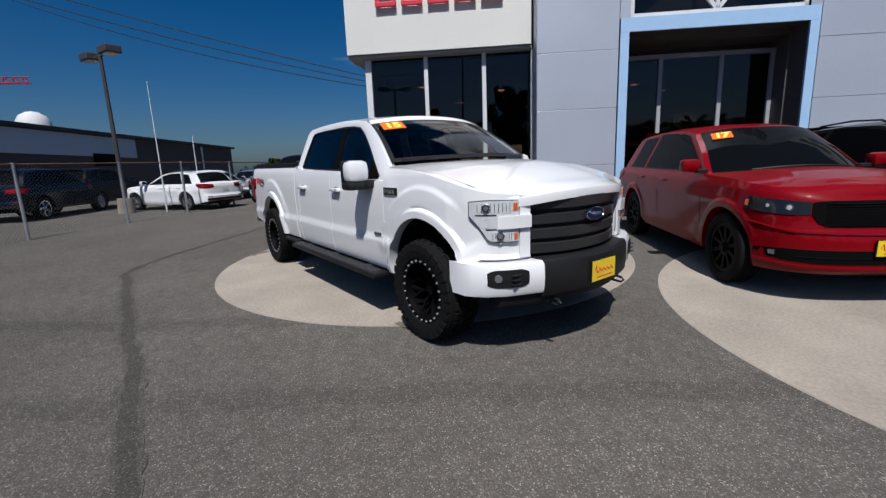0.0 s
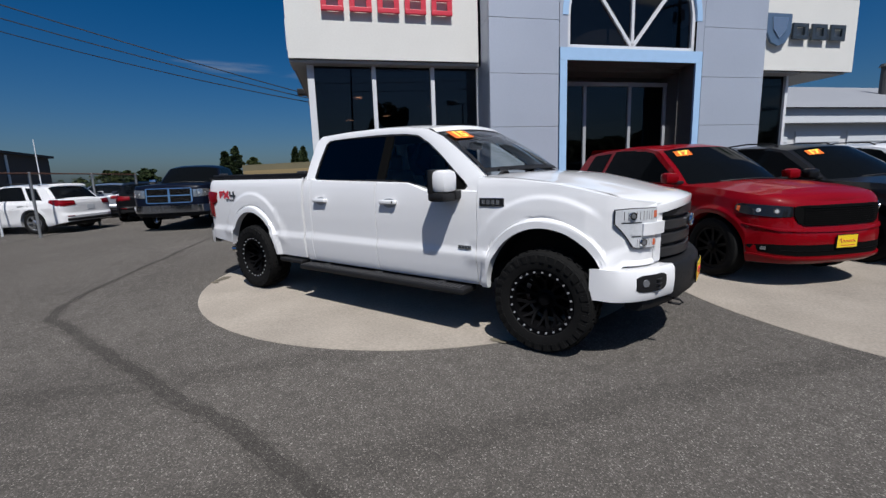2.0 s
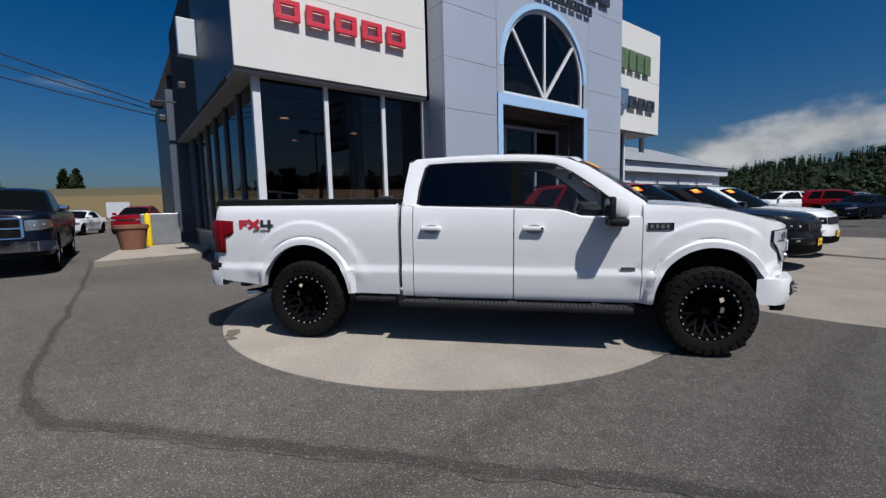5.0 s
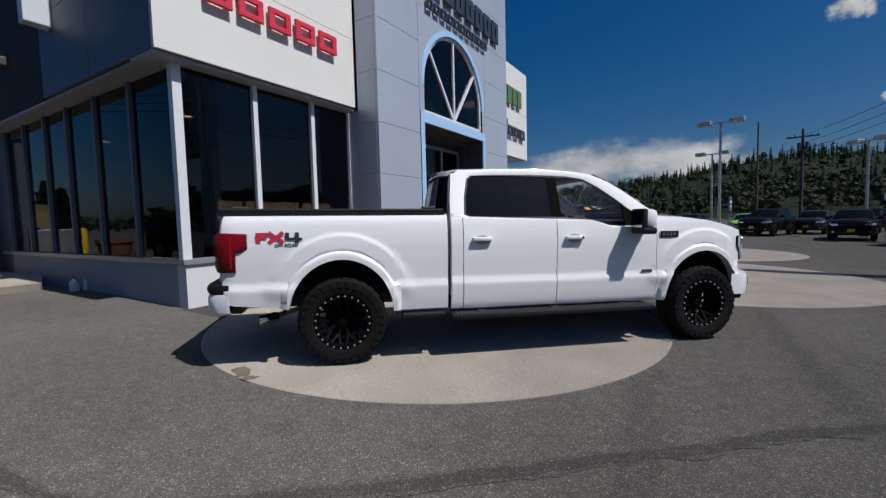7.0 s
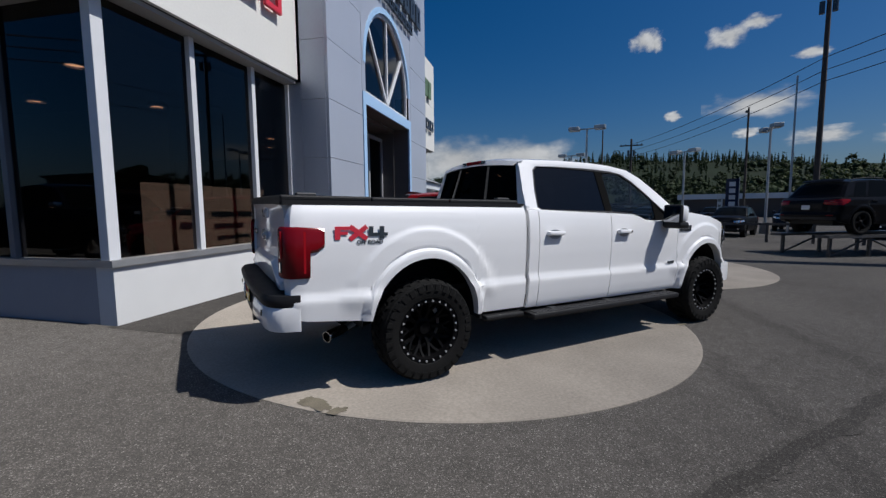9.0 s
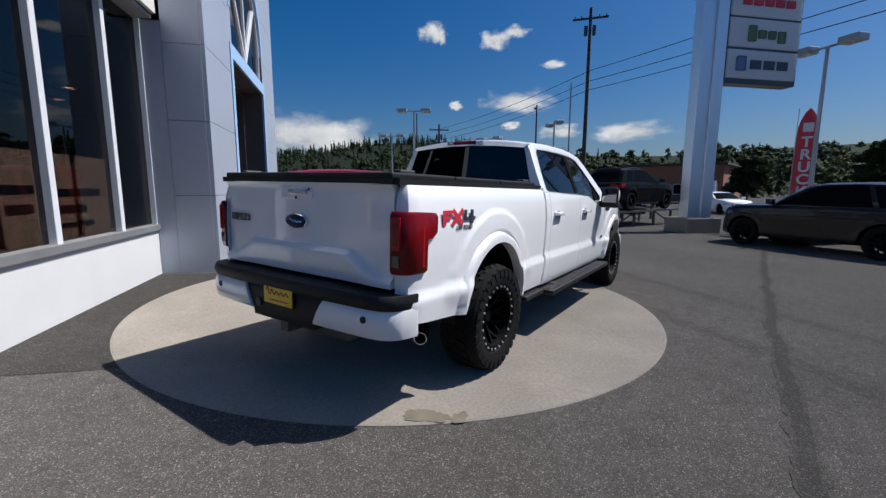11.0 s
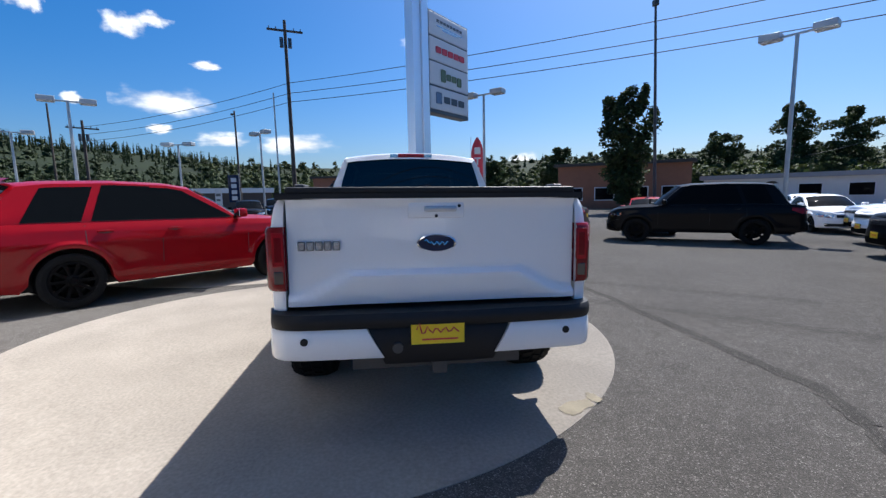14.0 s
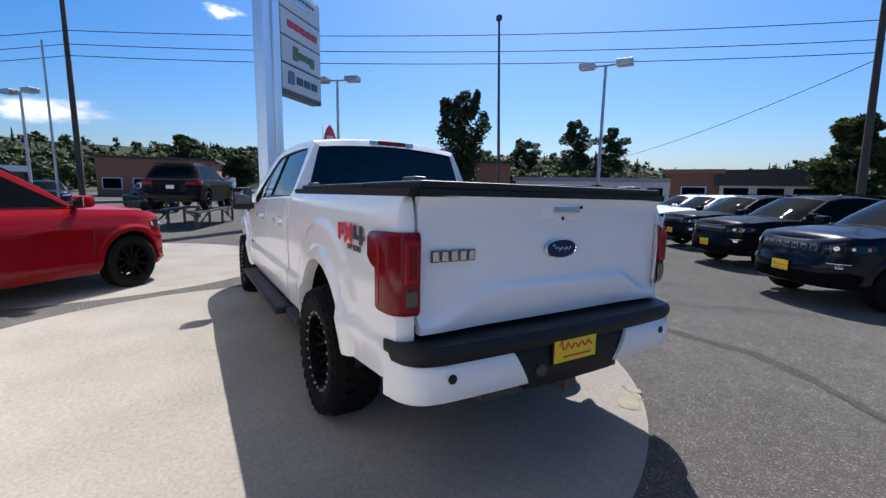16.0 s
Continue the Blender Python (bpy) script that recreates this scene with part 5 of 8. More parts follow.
part("high_brake_light", boxes((-0.925, -0.87, -0.14, 0.14, 1.885, 1.925), bevel=0.008), M["lens_red_bright"], truck, "red high brake lamp between two clear lamps")
part("cargo_lamp", boxes((-0.922, -0.87, 0.142, 0.22, 1.885, 1.92)), M["lamp_silver"], truck)
part("cargo_lamp", boxes((-0.922, -0.87, -0.22, -0.142, 1.885, 1.92)), M["lamp_silver"], truck)

# inside the cab
part("cab_floor", boxes((-0.88, 1.5, -0.86, 0.86, 0.55, 0.62)), M["cabin"], truck)
part("dashboard", boxes((1.02, 1.5, -0.84, 0.84, 0.95, 1.36), bevel=0.05), M["cabin"], truck)
part("instrument_hood", boxes((0.98, 1.2, 0.18, 0.62, 1.30, 1.42), bevel=0.04), M["cabin"], truck)
for x0, y0 in ((0.35, 0.42), (0.35, -0.42), (-0.42, 0.42), (-0.42, -0.42)):
    seat = part("seat", boxes((x0 - 0.2, x0 + 0.32, y0 - 0.27, y0 + 0.27, 0.75, 0.95), bevel=0.04), M["cabin"], truck)
    part("seat_back", boxes((-0.08, 0.08, y0 - 0.26, y0 + 0.26, 0, 0.60), bevel=0.05), M["cabin"], seat, m=pose(x0 - 0.2, 0, 0.9, 0, -12, 0))
    part("headrest", boxes((x0 - 0.36, x0 - 0.27, y0 - 0.12, y0 + 0.12, 1.46, 1.66 if x0 > 0 else 1.56), bevel=0.04), M["cabin"], seat)
bm = bmesh.new()
tube(bm, [(0.19 * math.cos(k * math.tau / 24), 0.19 * math.sin(k * math.tau / 24), 0) for k in range(25)], 0.016, n=8)
box(bm, -0.17, 0.17, -0.03, 0.03, -0.02, 0.01)
box(bm, -0.03, 0.03, -0.17, 0.03, -0.02, 0.01)
part("steering_wheel", bm, M["cabin"], truck, m=pose(0.90, 0.42, 1.27, 0, -65, 0))
bm = bmesh.new()
box(bm, -0.01, 0.02, -0.12, 0.12, -0.035, 0.035, bevel=0.008)
part("rear_view_mirror", bm, M["black_plastic"], truck, m=pose(0.83, 0.0, 1.72))

# mirrors
for side in (-1, 1):
    yc = side * 1.085
    mr = part("mirror_shell", boxes((1.075, 1.235, yc - 0.105, yc + 0.105, 1.285, 1.478), bevel=0.05), W, truck, "white door mirror on a black arm", smooth=True)
    part("mirror_base", boxes((1.05, 1.225, yc - 0.11, yc + 0.11, 1.215, 1.292), bevel=0.028), M["black_plastic"], mr, smooth=True)
    part("mirror_arm", boxes((1.10, 1.24, side * 0.965 - 0.06, side * 0.965 + 0.06, 1.225, 1.30), bevel=0.02), M["black_plastic"], mr, smooth=True)
    part("mirror_glass", boxes((1.046, 1.054, yc - 0.09, yc + 0.09, 1.285, 1.462)), M["mirror"], mr)
    part("mirror_back_frame", boxes((1.053, 1.11, yc - 0.107, yc + 0.107, 1.268, 1.482), bevel=0.02), M["black_plastic"], mr, smooth=True)
# door handles
for side in (-1, 1):
    for x0 in (0.31, -0.70):
        y0 = side * 0.958
        h = part("door_handle", boxes((x0 - 0.005, x0 + 0.20, y0 - 0.006 if side > 0 else y0 - 0.045, y0 + 0.045 if side > 0 else y0 + 0.006, 1.165, 1.205), bevel=0.012), W, truck, smooth=True)
        bm = bmesh.new()
        prism(bm, [(x0 + 0.10 + 0.085 * math.cos(k * math.tau / 20), 1.175 + 0.045 * math.sin(k * math.tau / 20)) for k in range(20)], lambda u, v, d: (u, y0 + side * d, v), 0.001, 0.004)
        part("handle_cup", fix(bm), M["silver_paint"], h)
        if x0 > 0:
            part("lock_cylinder", cyl(bmesh.new(), (x0 + 0.175, y0 + side * 0.044, 1.188), (x0 + 0.175, y0 + side * 0.05, 1.188), 0.012), M["chrome"], h)

# side badges: plain bars for their names
for side, face in ((-1, FACE_RIGHT), (1, FACE_LEFT)):
    y0 = side * 0.9605
    bd = part("fender_badge", boxes((-0.115, 0.115, -0.036, 0.036, 0, 0.008), bevel=0.003), M["chrome"], truck, "chrome badge with a black face")
    bd.matrix_local = Matrix.Translation((1.545, y0, 1.205)) @ face
    part("badge_face", boxes((-0.105, 0.105, -0.029, 0.029, 0.0085, 0.010)), M["black_plastic"], bd)
    for k in range(4):
        part("badge_bar", boxes((-0.09 + 0.045 * k, -0.06 + 0.045 * k, -0.018, 0.018, 0.0105, 0.014)), M["lamp_silver"], bd)
    en = part("door_badge", boxes((-0.065, 0.065, -0.017, 0.017, 0, 0.006)), M["lamp_silver"], truck, "small grey door badge")
    en.matrix_local = Matrix.Translation((1.275, side * 0.9625, 0.805)) @ face
    for k in range(4):
        part("badge_bar", boxes((-0.055 + 0.03 * k, -0.035 + 0.03 * k, -0.009, 0.009, 0.006, 0.008)), M["sign_grey"], en)
    dc = part("bed_decal", boxes((-0.205, -0.20, -0.045, 0.05, 0.0, 0.002), (-0.205, -0.10, 0.025, 0.05, 0.0, 0.002), (-0.205, -0.165, -0.045, 0.05, 0.0, 0.0018), (-0.205, -0.11, -0.01, 0.012, 0.0, 0.0016)), M["sign_red"], truck, "red and dark bed-side decal of plain bars")
    dc.matrix_local = Matrix.Translation((-2.535, side * 0.9595, 1.225)) @ face
    bm = bmesh.new()
    for a, b in (((-0.095, -0.045), (0.035, 0.05)), ((-0.095, 0.05), (0.035, -0.045))):
        d = Vector((b[0] - a[0], b[1] - a[1])).normalized()
        n_ = Vector((-d.y, d.x)) * 0.018
        bm.faces.new([bm.verts.new((p[0] + s * n_.x, p[1] + s * n_.y, 0.002 if a[1] < 0 else 0.0024)) for p, s in ((a, -1), (b, -1), (b, 1), (a, 1))])
    part("decal_cross", fix(bm), M["sign_red"], dc)
    part("decal_block", boxes((0.05, 0.085, -0.012, 0.05, 0, 0.002), (0.05, 0.20, -0.022, 0.002, 0, 0.0023), (0.135, 0.172, -0.045, 0.05, 0, 0.0026)), M["sign_grey"], dc)
    text_part("OFF ROAD", 0.042, M["sign_grey"], dc, pose(0.06, -0.068, 0.002), 0.0008, bold=0.001)

# bed: tailgate, cover, lamps, bumper
bm = bmesh.new()
rows = []
for a in range(41):
    z = 0.825 + (1.43 - 0.825) * a / 40
    row = []
    for b in range(41):
        v = -1 + b / 20
        y = v * 0.842
        x = -3.062 - 0.012 * (1 - v * v)
        lower = 1.005 - 0.13 * min(1, max(0, (abs(v) - 0.60) / 0.28))
        step = 1 / (1 + math.exp(max(-60, min(60, (z - lower) * 170))))
        x -= 0.042 * step * max(0.0, 1 - (lower - z) / 0.30)
        x -= 0.026 * max(0, (z - 1.375) / 0.055) ** 1.5
        row.append((x, y, z))
    rows.append(row)
rows = [[(x + 0.06, y, z) for x, y, z in rows[0]]] + rows + [[(x + 0.09, y, z + 0.004) for x, y, z in rows[-1]]]
rows = [[(r[0][0] + 0.05, r[0][1], r[0][2])] + r + [(r[-1][0] + 0.05, r[-1][1], r[-1][2])] for r in rows]
grid_faces(bm, rows)
tail = part("tailgate", fix(bm), W, truck, "white tailgate with a handle and oval badge", smooth=True)
oval(tail, Matrix.Translation((-3.078, 0.0, 1.17)) @ FACE_REAR, 0.115, 0.05, M["chrome"], M["oval_blue"])
hb = part("tailgate_handle", boxes((-3.084, -3.05, -0.165, 0.165, 1.315, 1.42), bevel=0.012), W, tail, smooth=True)
part("handle_pull", boxes((-3.094, -3.07, -0.12, 0.07, 1.352, 1.385), bevel=0.008), M["silver_paint"], hb, smooth=True)
for y, z in ((-0.135, 1.385), (0.0, 1.328)):
    part("handle_lock", cyl(bmesh.new(), (-3.083, y, z), (-3.088, y, z), 0.010), M["black_plastic"], hb)
mb = part("tailgate_badge", boxes(*[(-0.118 + 0.048 * k, -0.078 + 0.048 * k, -0.026, 0.026, 0, 0.005) for k in range(5)]), M["sign_grey"], tail, "chrome tailgate badge of plain bars")
mb.matrix_local = Matrix.Translation((-3.076, 0.665, 1.165)) @ FACE_REAR
for k in range(5):
    part("badge_bar", boxes((-0.113 + 0.048 * k, -0.083 + 0.048 * k, -0.021, 0.021, 0.0052, 0.009)), M["lamp_silver"], mb)
cover = part("bed_cover", boxes((-3.085, -2.42, -0.84, 0.84, 1.455, 1.495), bevel=0.012), M["black_plastic"], truck, "black folding bed cover")
for xa, xb in ((-2.415, -1.72), (-1.715, -0.97)):
    part("cover_panel", boxes((xa, xb, -0.84, 0.84, 1.455, 1.493), bevel=0.012), M["black_plastic"], cover)
part("cover_rail", boxes((-3.08, -0.95, -0.895, -0.80, 1.425, 1.462), (-3.08, -0.95, 0.80, 0.895, 1.425, 1.462), (-3.09, -3.04, -0.85, 0.85, 1.425, 1.458)), M["black_plastic"], cover)
for x0 in (-2.9, -1.12):
    for y0 in (-0.78, 0.78):
        part("cover_latch", boxes((x0 - 0.07, x0 + 0.07, y0 - 0.03, y0 + 0.03, 1.49, 1.515), bevel=0.008), M["dark_steel"], cover)
bm = bmesh.new()
for i in range(44):
    for j in range(26):
        x, y = -3.05 + i * 0.0475, -0.80 + j * 0.064
        if abs(x + 2.417) < 0.03 or abs(x + 1.717) < 0.03:
            continue
        a = 1 if (i + j) % 2 else -1
        d = Vector((0.016, 0.016 * a))
        n_ = Vector((-d.y, d.x)) * 0.3
        bm.faces.new([bm.verts.new((x + p.x, y + p.y, 1.4965)) for p in (-d, n_, d, -n_)])
part("tread_plate_relief", fix(bm), M["dark_steel"], cover)
part("bed_inside", boxes((-3.0, -0.96, -0.78, 0.78, 0.70, 0.74)), M["black_plastic"], truck)
part("bed_front_wall", boxes((-0.975, -0.955, -0.90, 0.90, 0.55, 1.44)), W, truck)

for side in (-1, 1):
    pth = [(-2.815, 0.962), (-2.86, 0.964), (-2.915, 0.965), (-2.918, 0.965), (-3.0, 0.962), (-3.05, 0.948), (-3.082, 0.912), (-3.094, 0.85)]
    lows = [1.13, 1.10, 1.09, 0.915, 0.915, 0.915, 0.915, 0.915]
    his = [1.262, 1.268, 1.27, 1.27, 1.275, 1.275, 1.275, 1.275]
    bm = bmesh.new()
    rows = []
    for (x, y), lo, hi in zip(pth, lows, his):
        n_ = Vector((x + 2.9, y - 0.85)).normalized() if x < -3.03 else Vector((0, 1))
        rows.append([(x + n_.x * d, side * (y + n_.y * d), z) for d, z in ((-0.04, lo), (0.0, lo), (0.014, lo + 0.02), (0.014, hi - 0.02), (0.0, hi), (-0.04, hi))])
    grid_faces(bm, rows, close_v=True)
    bm.faces.new([bm.verts.new(p) for p in rows[0]])
    tl = part("tail_light", fix(bm), M["lens_red"], truck, "dark red tail lamp with a smoked reverse lens", smooth=True)
    part("reverse_lens", boxes((-3.106, -3.09, side * 0.885 - 0.028, side * 0.885 + 0.028, 0.955, 1.03), bevel=0.006), M["lens_dark"], tl)
    part("lens_frame", boxes((-3.107, -3.09, side * 0.885 - 0.034, side * 0.885 + 0.034, 1.055, 1.245), bevel=0.006), M["lens_red_bright"], tl)
    part("lens_core", boxes((-3.1085, -3.10, side * 0.885 - 0.02, side * 0.885 + 0.02, 1.08, 1.22), bevel=0.004), M["lens_red"], tl)
    part("side_lens", boxes((-2.962, -2.94, side * 0.972 - 0.006, side * 0.972 + 0.009, 0.95, 1.245), bevel=0.002), M["lens_red_bright"], tl)


def rb_x(y):
    y = abs(y)
    return -3.235 + 0.02 * (y / 0.7) ** 2 if y < 0.78 else lerp_path([0.78, 0.86, 0.91, 0.94, 0.958, 0.966], [-3.21, -3.19, -3.155, -3.11, -3.06, -2.99], y)


def rear_patch(ys_lo, ys_hi, z0, z1, front, depth, n=18):
    """A bumper piece; its inner and outer ends may lean (low and high y ranges)."""
    bm, rows = bmesh.new(), []
    for k in range(n + 1):
        row = []
        for z, o in ((z0, depth), (z0, 0.012), (z0 + 0.02, 0.0), ((z0 + z1) / 2, -0.005), (z1 - 0.02, 0.0), (z1, 0.015), (z1, depth)):
            f = (z - z0) / (z1 - z0)
            a = ys_lo[0] + (ys_hi[0] - ys_lo[0]) * f
            b = ys_lo[1] + (ys_hi[1] - ys_lo[1]) * f
            y = a + (b - a) * k / n
            row.append((min(rb_x(y) - front + o, -2.985), y, z))
        rows.append(row)
    grid_faces(bm, rows)
    for r in (rows[0], rows[-1]):
        bm.faces.new([bm.verts.new(p) for p in r])
    return fix(bm)


for side in (-1, 1):
    rbm = part("rear_bumper_end", rear_patch((side * 0.315, side * 0.966), (side * 0.41, side * 0.966), 0.545, 0.715, 0.0, 0.2, 30), W, truck, "white rear bumper end with a parking sensor", smooth=True)
    part("parking_sensor", cyl(bmesh.new(), (rb_x(0.745) + 0.002, side * 0.745, 0.655), (rb_x(0.745) - 0.008, side * 0.745, 0.655), 0.021, n=18), M["black_plastic"], rbm)
part("bumper_step", rear_patch((-0.966, 0.966), (-0.966, 0.966), 0.716, 0.80, 0.006, 0.24, 60), M["black_plastic"], truck, smooth=True)
part("bumper_middle", rear_patch((-0.31, 0.31), (-0.405, 0.405), 0.50, 0.72, -0.02, 0.18), M["black_plastic"], truck, smooth=True)
dealer_plate(truck, Matrix.Translation((-3.226, 0.015, 0.695)) @ FACE_REAR)
part("hitch_receiver", boxes((-3.20, -2.9, -0.04, 0.04, 0.43, 0.51), (-3.1, -3.0, -0.5, 0.5, 0.44, 0.50)), M["dark_steel"], truck)
part("trailer_socket", cyl(bmesh.new(), (-3.2, 0.24, 0.6), (-3.235, 0.24, 0.6), 0.03), M["dark_steel"], truck)
bm = bmesh.new()
tube(bm, [(-2.0, -0.5, 0.56), (-2.3, -0.55, 0.52), (-2.48, -0.64, 0.48), (-2.66, -0.765, 0.45)], 0.028, n=12)
part("exhaust_pipe", bm, M["steel"], truck)
bm = bmesh.new()
revolve(bm, [(0.030, -0.0), (0.044, 0.02), (0.044, 0.20), (0.038, 0.20), (0.030, 0.03)], n=20, axis="x")
part("exhaust_tip", fix(bm), M["chrome"], truck, smooth=True, m=pose(-2.60, -0.735, 0.455, 0, -6, 0) @ pose(0, 0, 0, 0, 0, 208))
# running boards
for side in (-1, 1):
    bm = bmesh.new()
    box(bm, -0.93, 1.32, side * 0.955 - 0.12, side * 0.955 + 0.12, 0.395, 0.45, bevel=0.018)
    rb = part("running_board", bm, M["black_plastic"], truck, "black step board under the doors", smooth=True)
    bm = bmesh.new()
    for k in range(54):
        box(bm, -0.88 + k * 0.04, -0.86 + k * 0.04, side * 1.0 - 0.055, side * 1.0 + 0.055, 0.45, 0.456)
    part("tread_strip", bm, M["dark_steel"], rb)
    for x0 in (-0.6, 0.2, 1.0):
        part("board_bracket", boxes((x0 - 0.04, x0 + 0.04, min(side * 0.7, side * 0.98), max(side * 0.7, side * 0.98), 0.42, 0.46)), M["dark_steel"], rb)
    part("rear_step", boxes((-1.42, -0.99, side * 0.93 - 0.07, side * 0.93 + 0.07, 0.425, 0.47), bevel=0.015), M["black_plastic"], truck)
    part("mud_flap", boxes((XR + 0.52, XR + 0.54, side * 0.86 - 0.1, side * 0.86 + 0.1, 0.45, 0.62)), M["black_plastic"], truck)
# underneath
part("chassis_rail", boxes((-3.05, 2.7, 0.42, 0.54, 0.50, 0.62)), M["dark_steel"], truck)
part("chassis_rail", boxes((-3.05, 2.7, -0.54, -0.42, 0.50, 0.62)), M["dark_steel"], truck)
bm = bmesh.new()
cyl(bm, (XR, -0.82, 0.415), (XR, 0.82, 0.415), 0.055)
bmesh.ops.create_icosphere(bm, subdivisions=2, radius=0.17, matrix=pose(XR, 0, 0.415))
part("rear_axle", bm, M["dark_steel"], truck)
part("front_axle", cyl(bmesh.new(), (XF, -0.82, 0.415), (XF, 0.82, 0.415), 0.05), M["dark_steel"], truck)
part("spare_wheel", revolve(bmesh.new(), [(0.12, -0.08), (0.36, -0.1), (0.38, 0), (0.36, 0.1), (0.12, 0.08)], n=28, axis="z"), M["rubber"], truck, m=pose(-2.62, 0, 0.62))
part("fuel_tank", boxes((-0.9, 0.2, -0.38, 0.4, 0.46, 0.66), bevel=0.05), M["black_plastic"], truck)
part("engine_pan", boxes((1.2, 2.6, -0.4, 0.4, 0.42, 0.8), bevel=0.05), M["black_plastic"], truck)
bm = bmesh.new()
cyl(bm, (1.46, -0.86, 1.39), (1.44, -0.865, 1.47), 0.004, n=6)
part("antenna", bm, M["black_plastic"], truck)
for x0, st in ((XF, 0.0), (XR, 0.0)):
    for side in (-1, 1):
        wheel(truck, "offroad", x0, side * 0.865, 0.418, side, 0.42, 0.31, 0.262, 10, dish=0.115, lugs=30, bolts=24, steer=st, label="black off-road wheel with a ring of bolts")

# ---- other vehicles ----


def vehicle(name, m, label, category, paint, L=4.85, half=0.96, wb=2.95, front=0.9, H=1.80, rock=0.27, belt=1.12, hood=1.06, nose=0.92, cowl=0.95, roof_f=0.25, roof_r=-1.75, tail=1.05, R=0.385, kind="suv", rim=None, face="plain", plate=True, sticker="", group="", rear_glass=0.45, wheel_key="road", split_rim=False, clad=False, roundness=3.0):
    """A parked car built from lofted panels: x forward from mid wheelbase, y left, z up."""
    car = thing(name, m, label, category, group)
    P = M[paint]
    xf, xr = wb / 2 + front, wb / 2 + front - L
    wf, wr, ra = wb / 2, -wb / 2, R + 0.06
    bed = kind == "pickup"
    tops = [(xr, tail - 0.05), (xr + 0.12, tail), (xr + 0.4, belt + 0.01), (cowl - 0.25, belt), (cowl + 0.05, hood), (cowl + 0.5, hood - 0.015), (xf - 0.42, hood - 0.06), (xf - 0.2, nose + 0.02), (xf - 0.07, nose - 0.01), (xf, nose - 0.05)]
    if bed:
        tops = [(xr, tail), (xr + 0.05, tail + 0.02), (roof_r - 0.05, tail + 0.02), (roof_r, belt), (cowl - 0.25, belt), (cowl + 0.1, hood), (xf - 0.35, hood - 0.03), (xf - 0.08, nose), (xf, nose - 0.04)]
    tx, tz = [a for a, _ in tops], [b for _, b in tops]

    # plan outline of one half: front middle, round the corner, along the side, to the rear middle
    nf, af, nr_, ar = (roundness, 0.95, 4.6, 0.5) if not bed else (4.0, 0.7, 9.0, 0.4)
    turn = [k * math.pi / 2 / 18 for k in range(19)]

    def ang(x, xc, a, n):
        return math.acos(min(1.0, max(0.0, (x - xc) / a)) ** (n / 2))

    front_turn = sorted(set(turn) | {ang(x, xf - af, af, nf) for x in arc_xs(wf, ra, 18) if x > xf - af})
    rear_turn = sorted(set(turn) | {ang(-x, -(xr + ar), ar, nr_) for x in arc_xs(wr, ra, 18) if x < xr + ar})
    plan = [(xf - af + af * math.cos(t) ** (2 / nf), half * math.sin(t) ** (2 / nf)) for t in front_turn]
    side_xs = sorted({xf - af + (xr + ar - xf + af) * k / 34 for k in range(1, 34)} | {x for x in arc_xs(wf, ra, 18) + arc_xs(wr, ra, 18) if xr + ar < x < xf - af}, reverse=True)
    plan += [(x, half) for x in side_xs]
    plan += [(xr + ar - ar * math.cos(t) ** (2 / nr_), half * math.sin(t) ** (2 / nr_)) for t in reversed(rear_turn)]
    clean = [plan[0]]
    for p in plan[1:]:
        if math.hypot(p[0] - clean[-1][0], p[1] - clean[-1][1]) > 0.004:
            clean.append(p)
    plan = clean
    along = [0.0]
    for a, b in zip(plan, plan[1:]):
        along.append(along[-1] + math.hypot(a[0] - b[0], a[1] - b[1]))
    px, py = [p[0] for p in plan], [p[1] for p in plan]

    def spot(s):
        x, y = lerp_path(along, px, s), lerp_path(along, py, s)
        xa, ya = lerp_path(along, px, s - 0.03), lerp_path(along, py, s - 0.03)
        xb, yb = lerp_path(along, px, s + 0.03), lerp_path(along, py, s + 0.03)
        d = Vector((xb - xa, yb - ya)).normalized()
        if s < 0.02:
            d = Vector((0, 1))
        if s > along[-1] - 0.02:
            d = Vector((0, -1))
        return x, y, Vector((d.y, -d.x))

    def s_at(x):
        return lerp_path([-v for v in px], along, -x)

    def low(x):
        z = rock
        if x < xr + 0.6:
            z += 0.12 * ((xr + 0.6 - x) / 0.6)
        for c in (wf, wr):
            d = (x - c) / ra
            if abs(d) < 1:
                z = max(z, R + ra * math.sqrt(1 - d * d))
        return z

    def offset(x, z, zt, n):
        f = min(1.0, max(0.0, (z - rock) / (zt - rock)))
        side = lerp_path([0, 0.07, 0.16, 0.34, 0.5, 0.70, 0.76, 0.9, 1.0], [-0.055, -0.03, -0.016, -0.012, 0.0, 0.018, 0.006, -0.012, -0.05], f)
        for c in (wf, wr):
            e = math.hypot(x - c, z - R) / ra
            if e < 1.2:
                side += 0.02 * min(1, (1.2 - e) / 0.06)
        nose_o = lerp_path([0, 0.05, 0.12, 0.42, 0.52, 0.62, 0.9, 0.96, 1.0], [-0.05, 0.0, 0.012, 0.012, -0.005, -0.03, -0.055, -0.075, -0.12], f)
        tail_o = lerp_path([0, 0.08, 0.4, 0.48, 0.9, 1.0], [-0.04, 0.0, 0.01, -0.035, -0.055, -0.085], f)
        if bed:
            nose_o, tail_o = nose_o * 0.6, tail_o * 0.4
        w = abs(n.x) ** 1.4
        return side * (1 - w) + (nose_o if n.x > 0 else tail_o) * w

    def skin(s, z, lift=0.0, sg=1):
        x, y, n = spot(s)
        o = offset(x, z, lerp_path(tx, tz, x), n) + lift
        return (x + n.x * o, sg * max(0.0, y + n.y * o), z)

    bm = bmesh.new()
    NR = 18
    rows = []
    for s in along:
        x, y, n = spot(s)
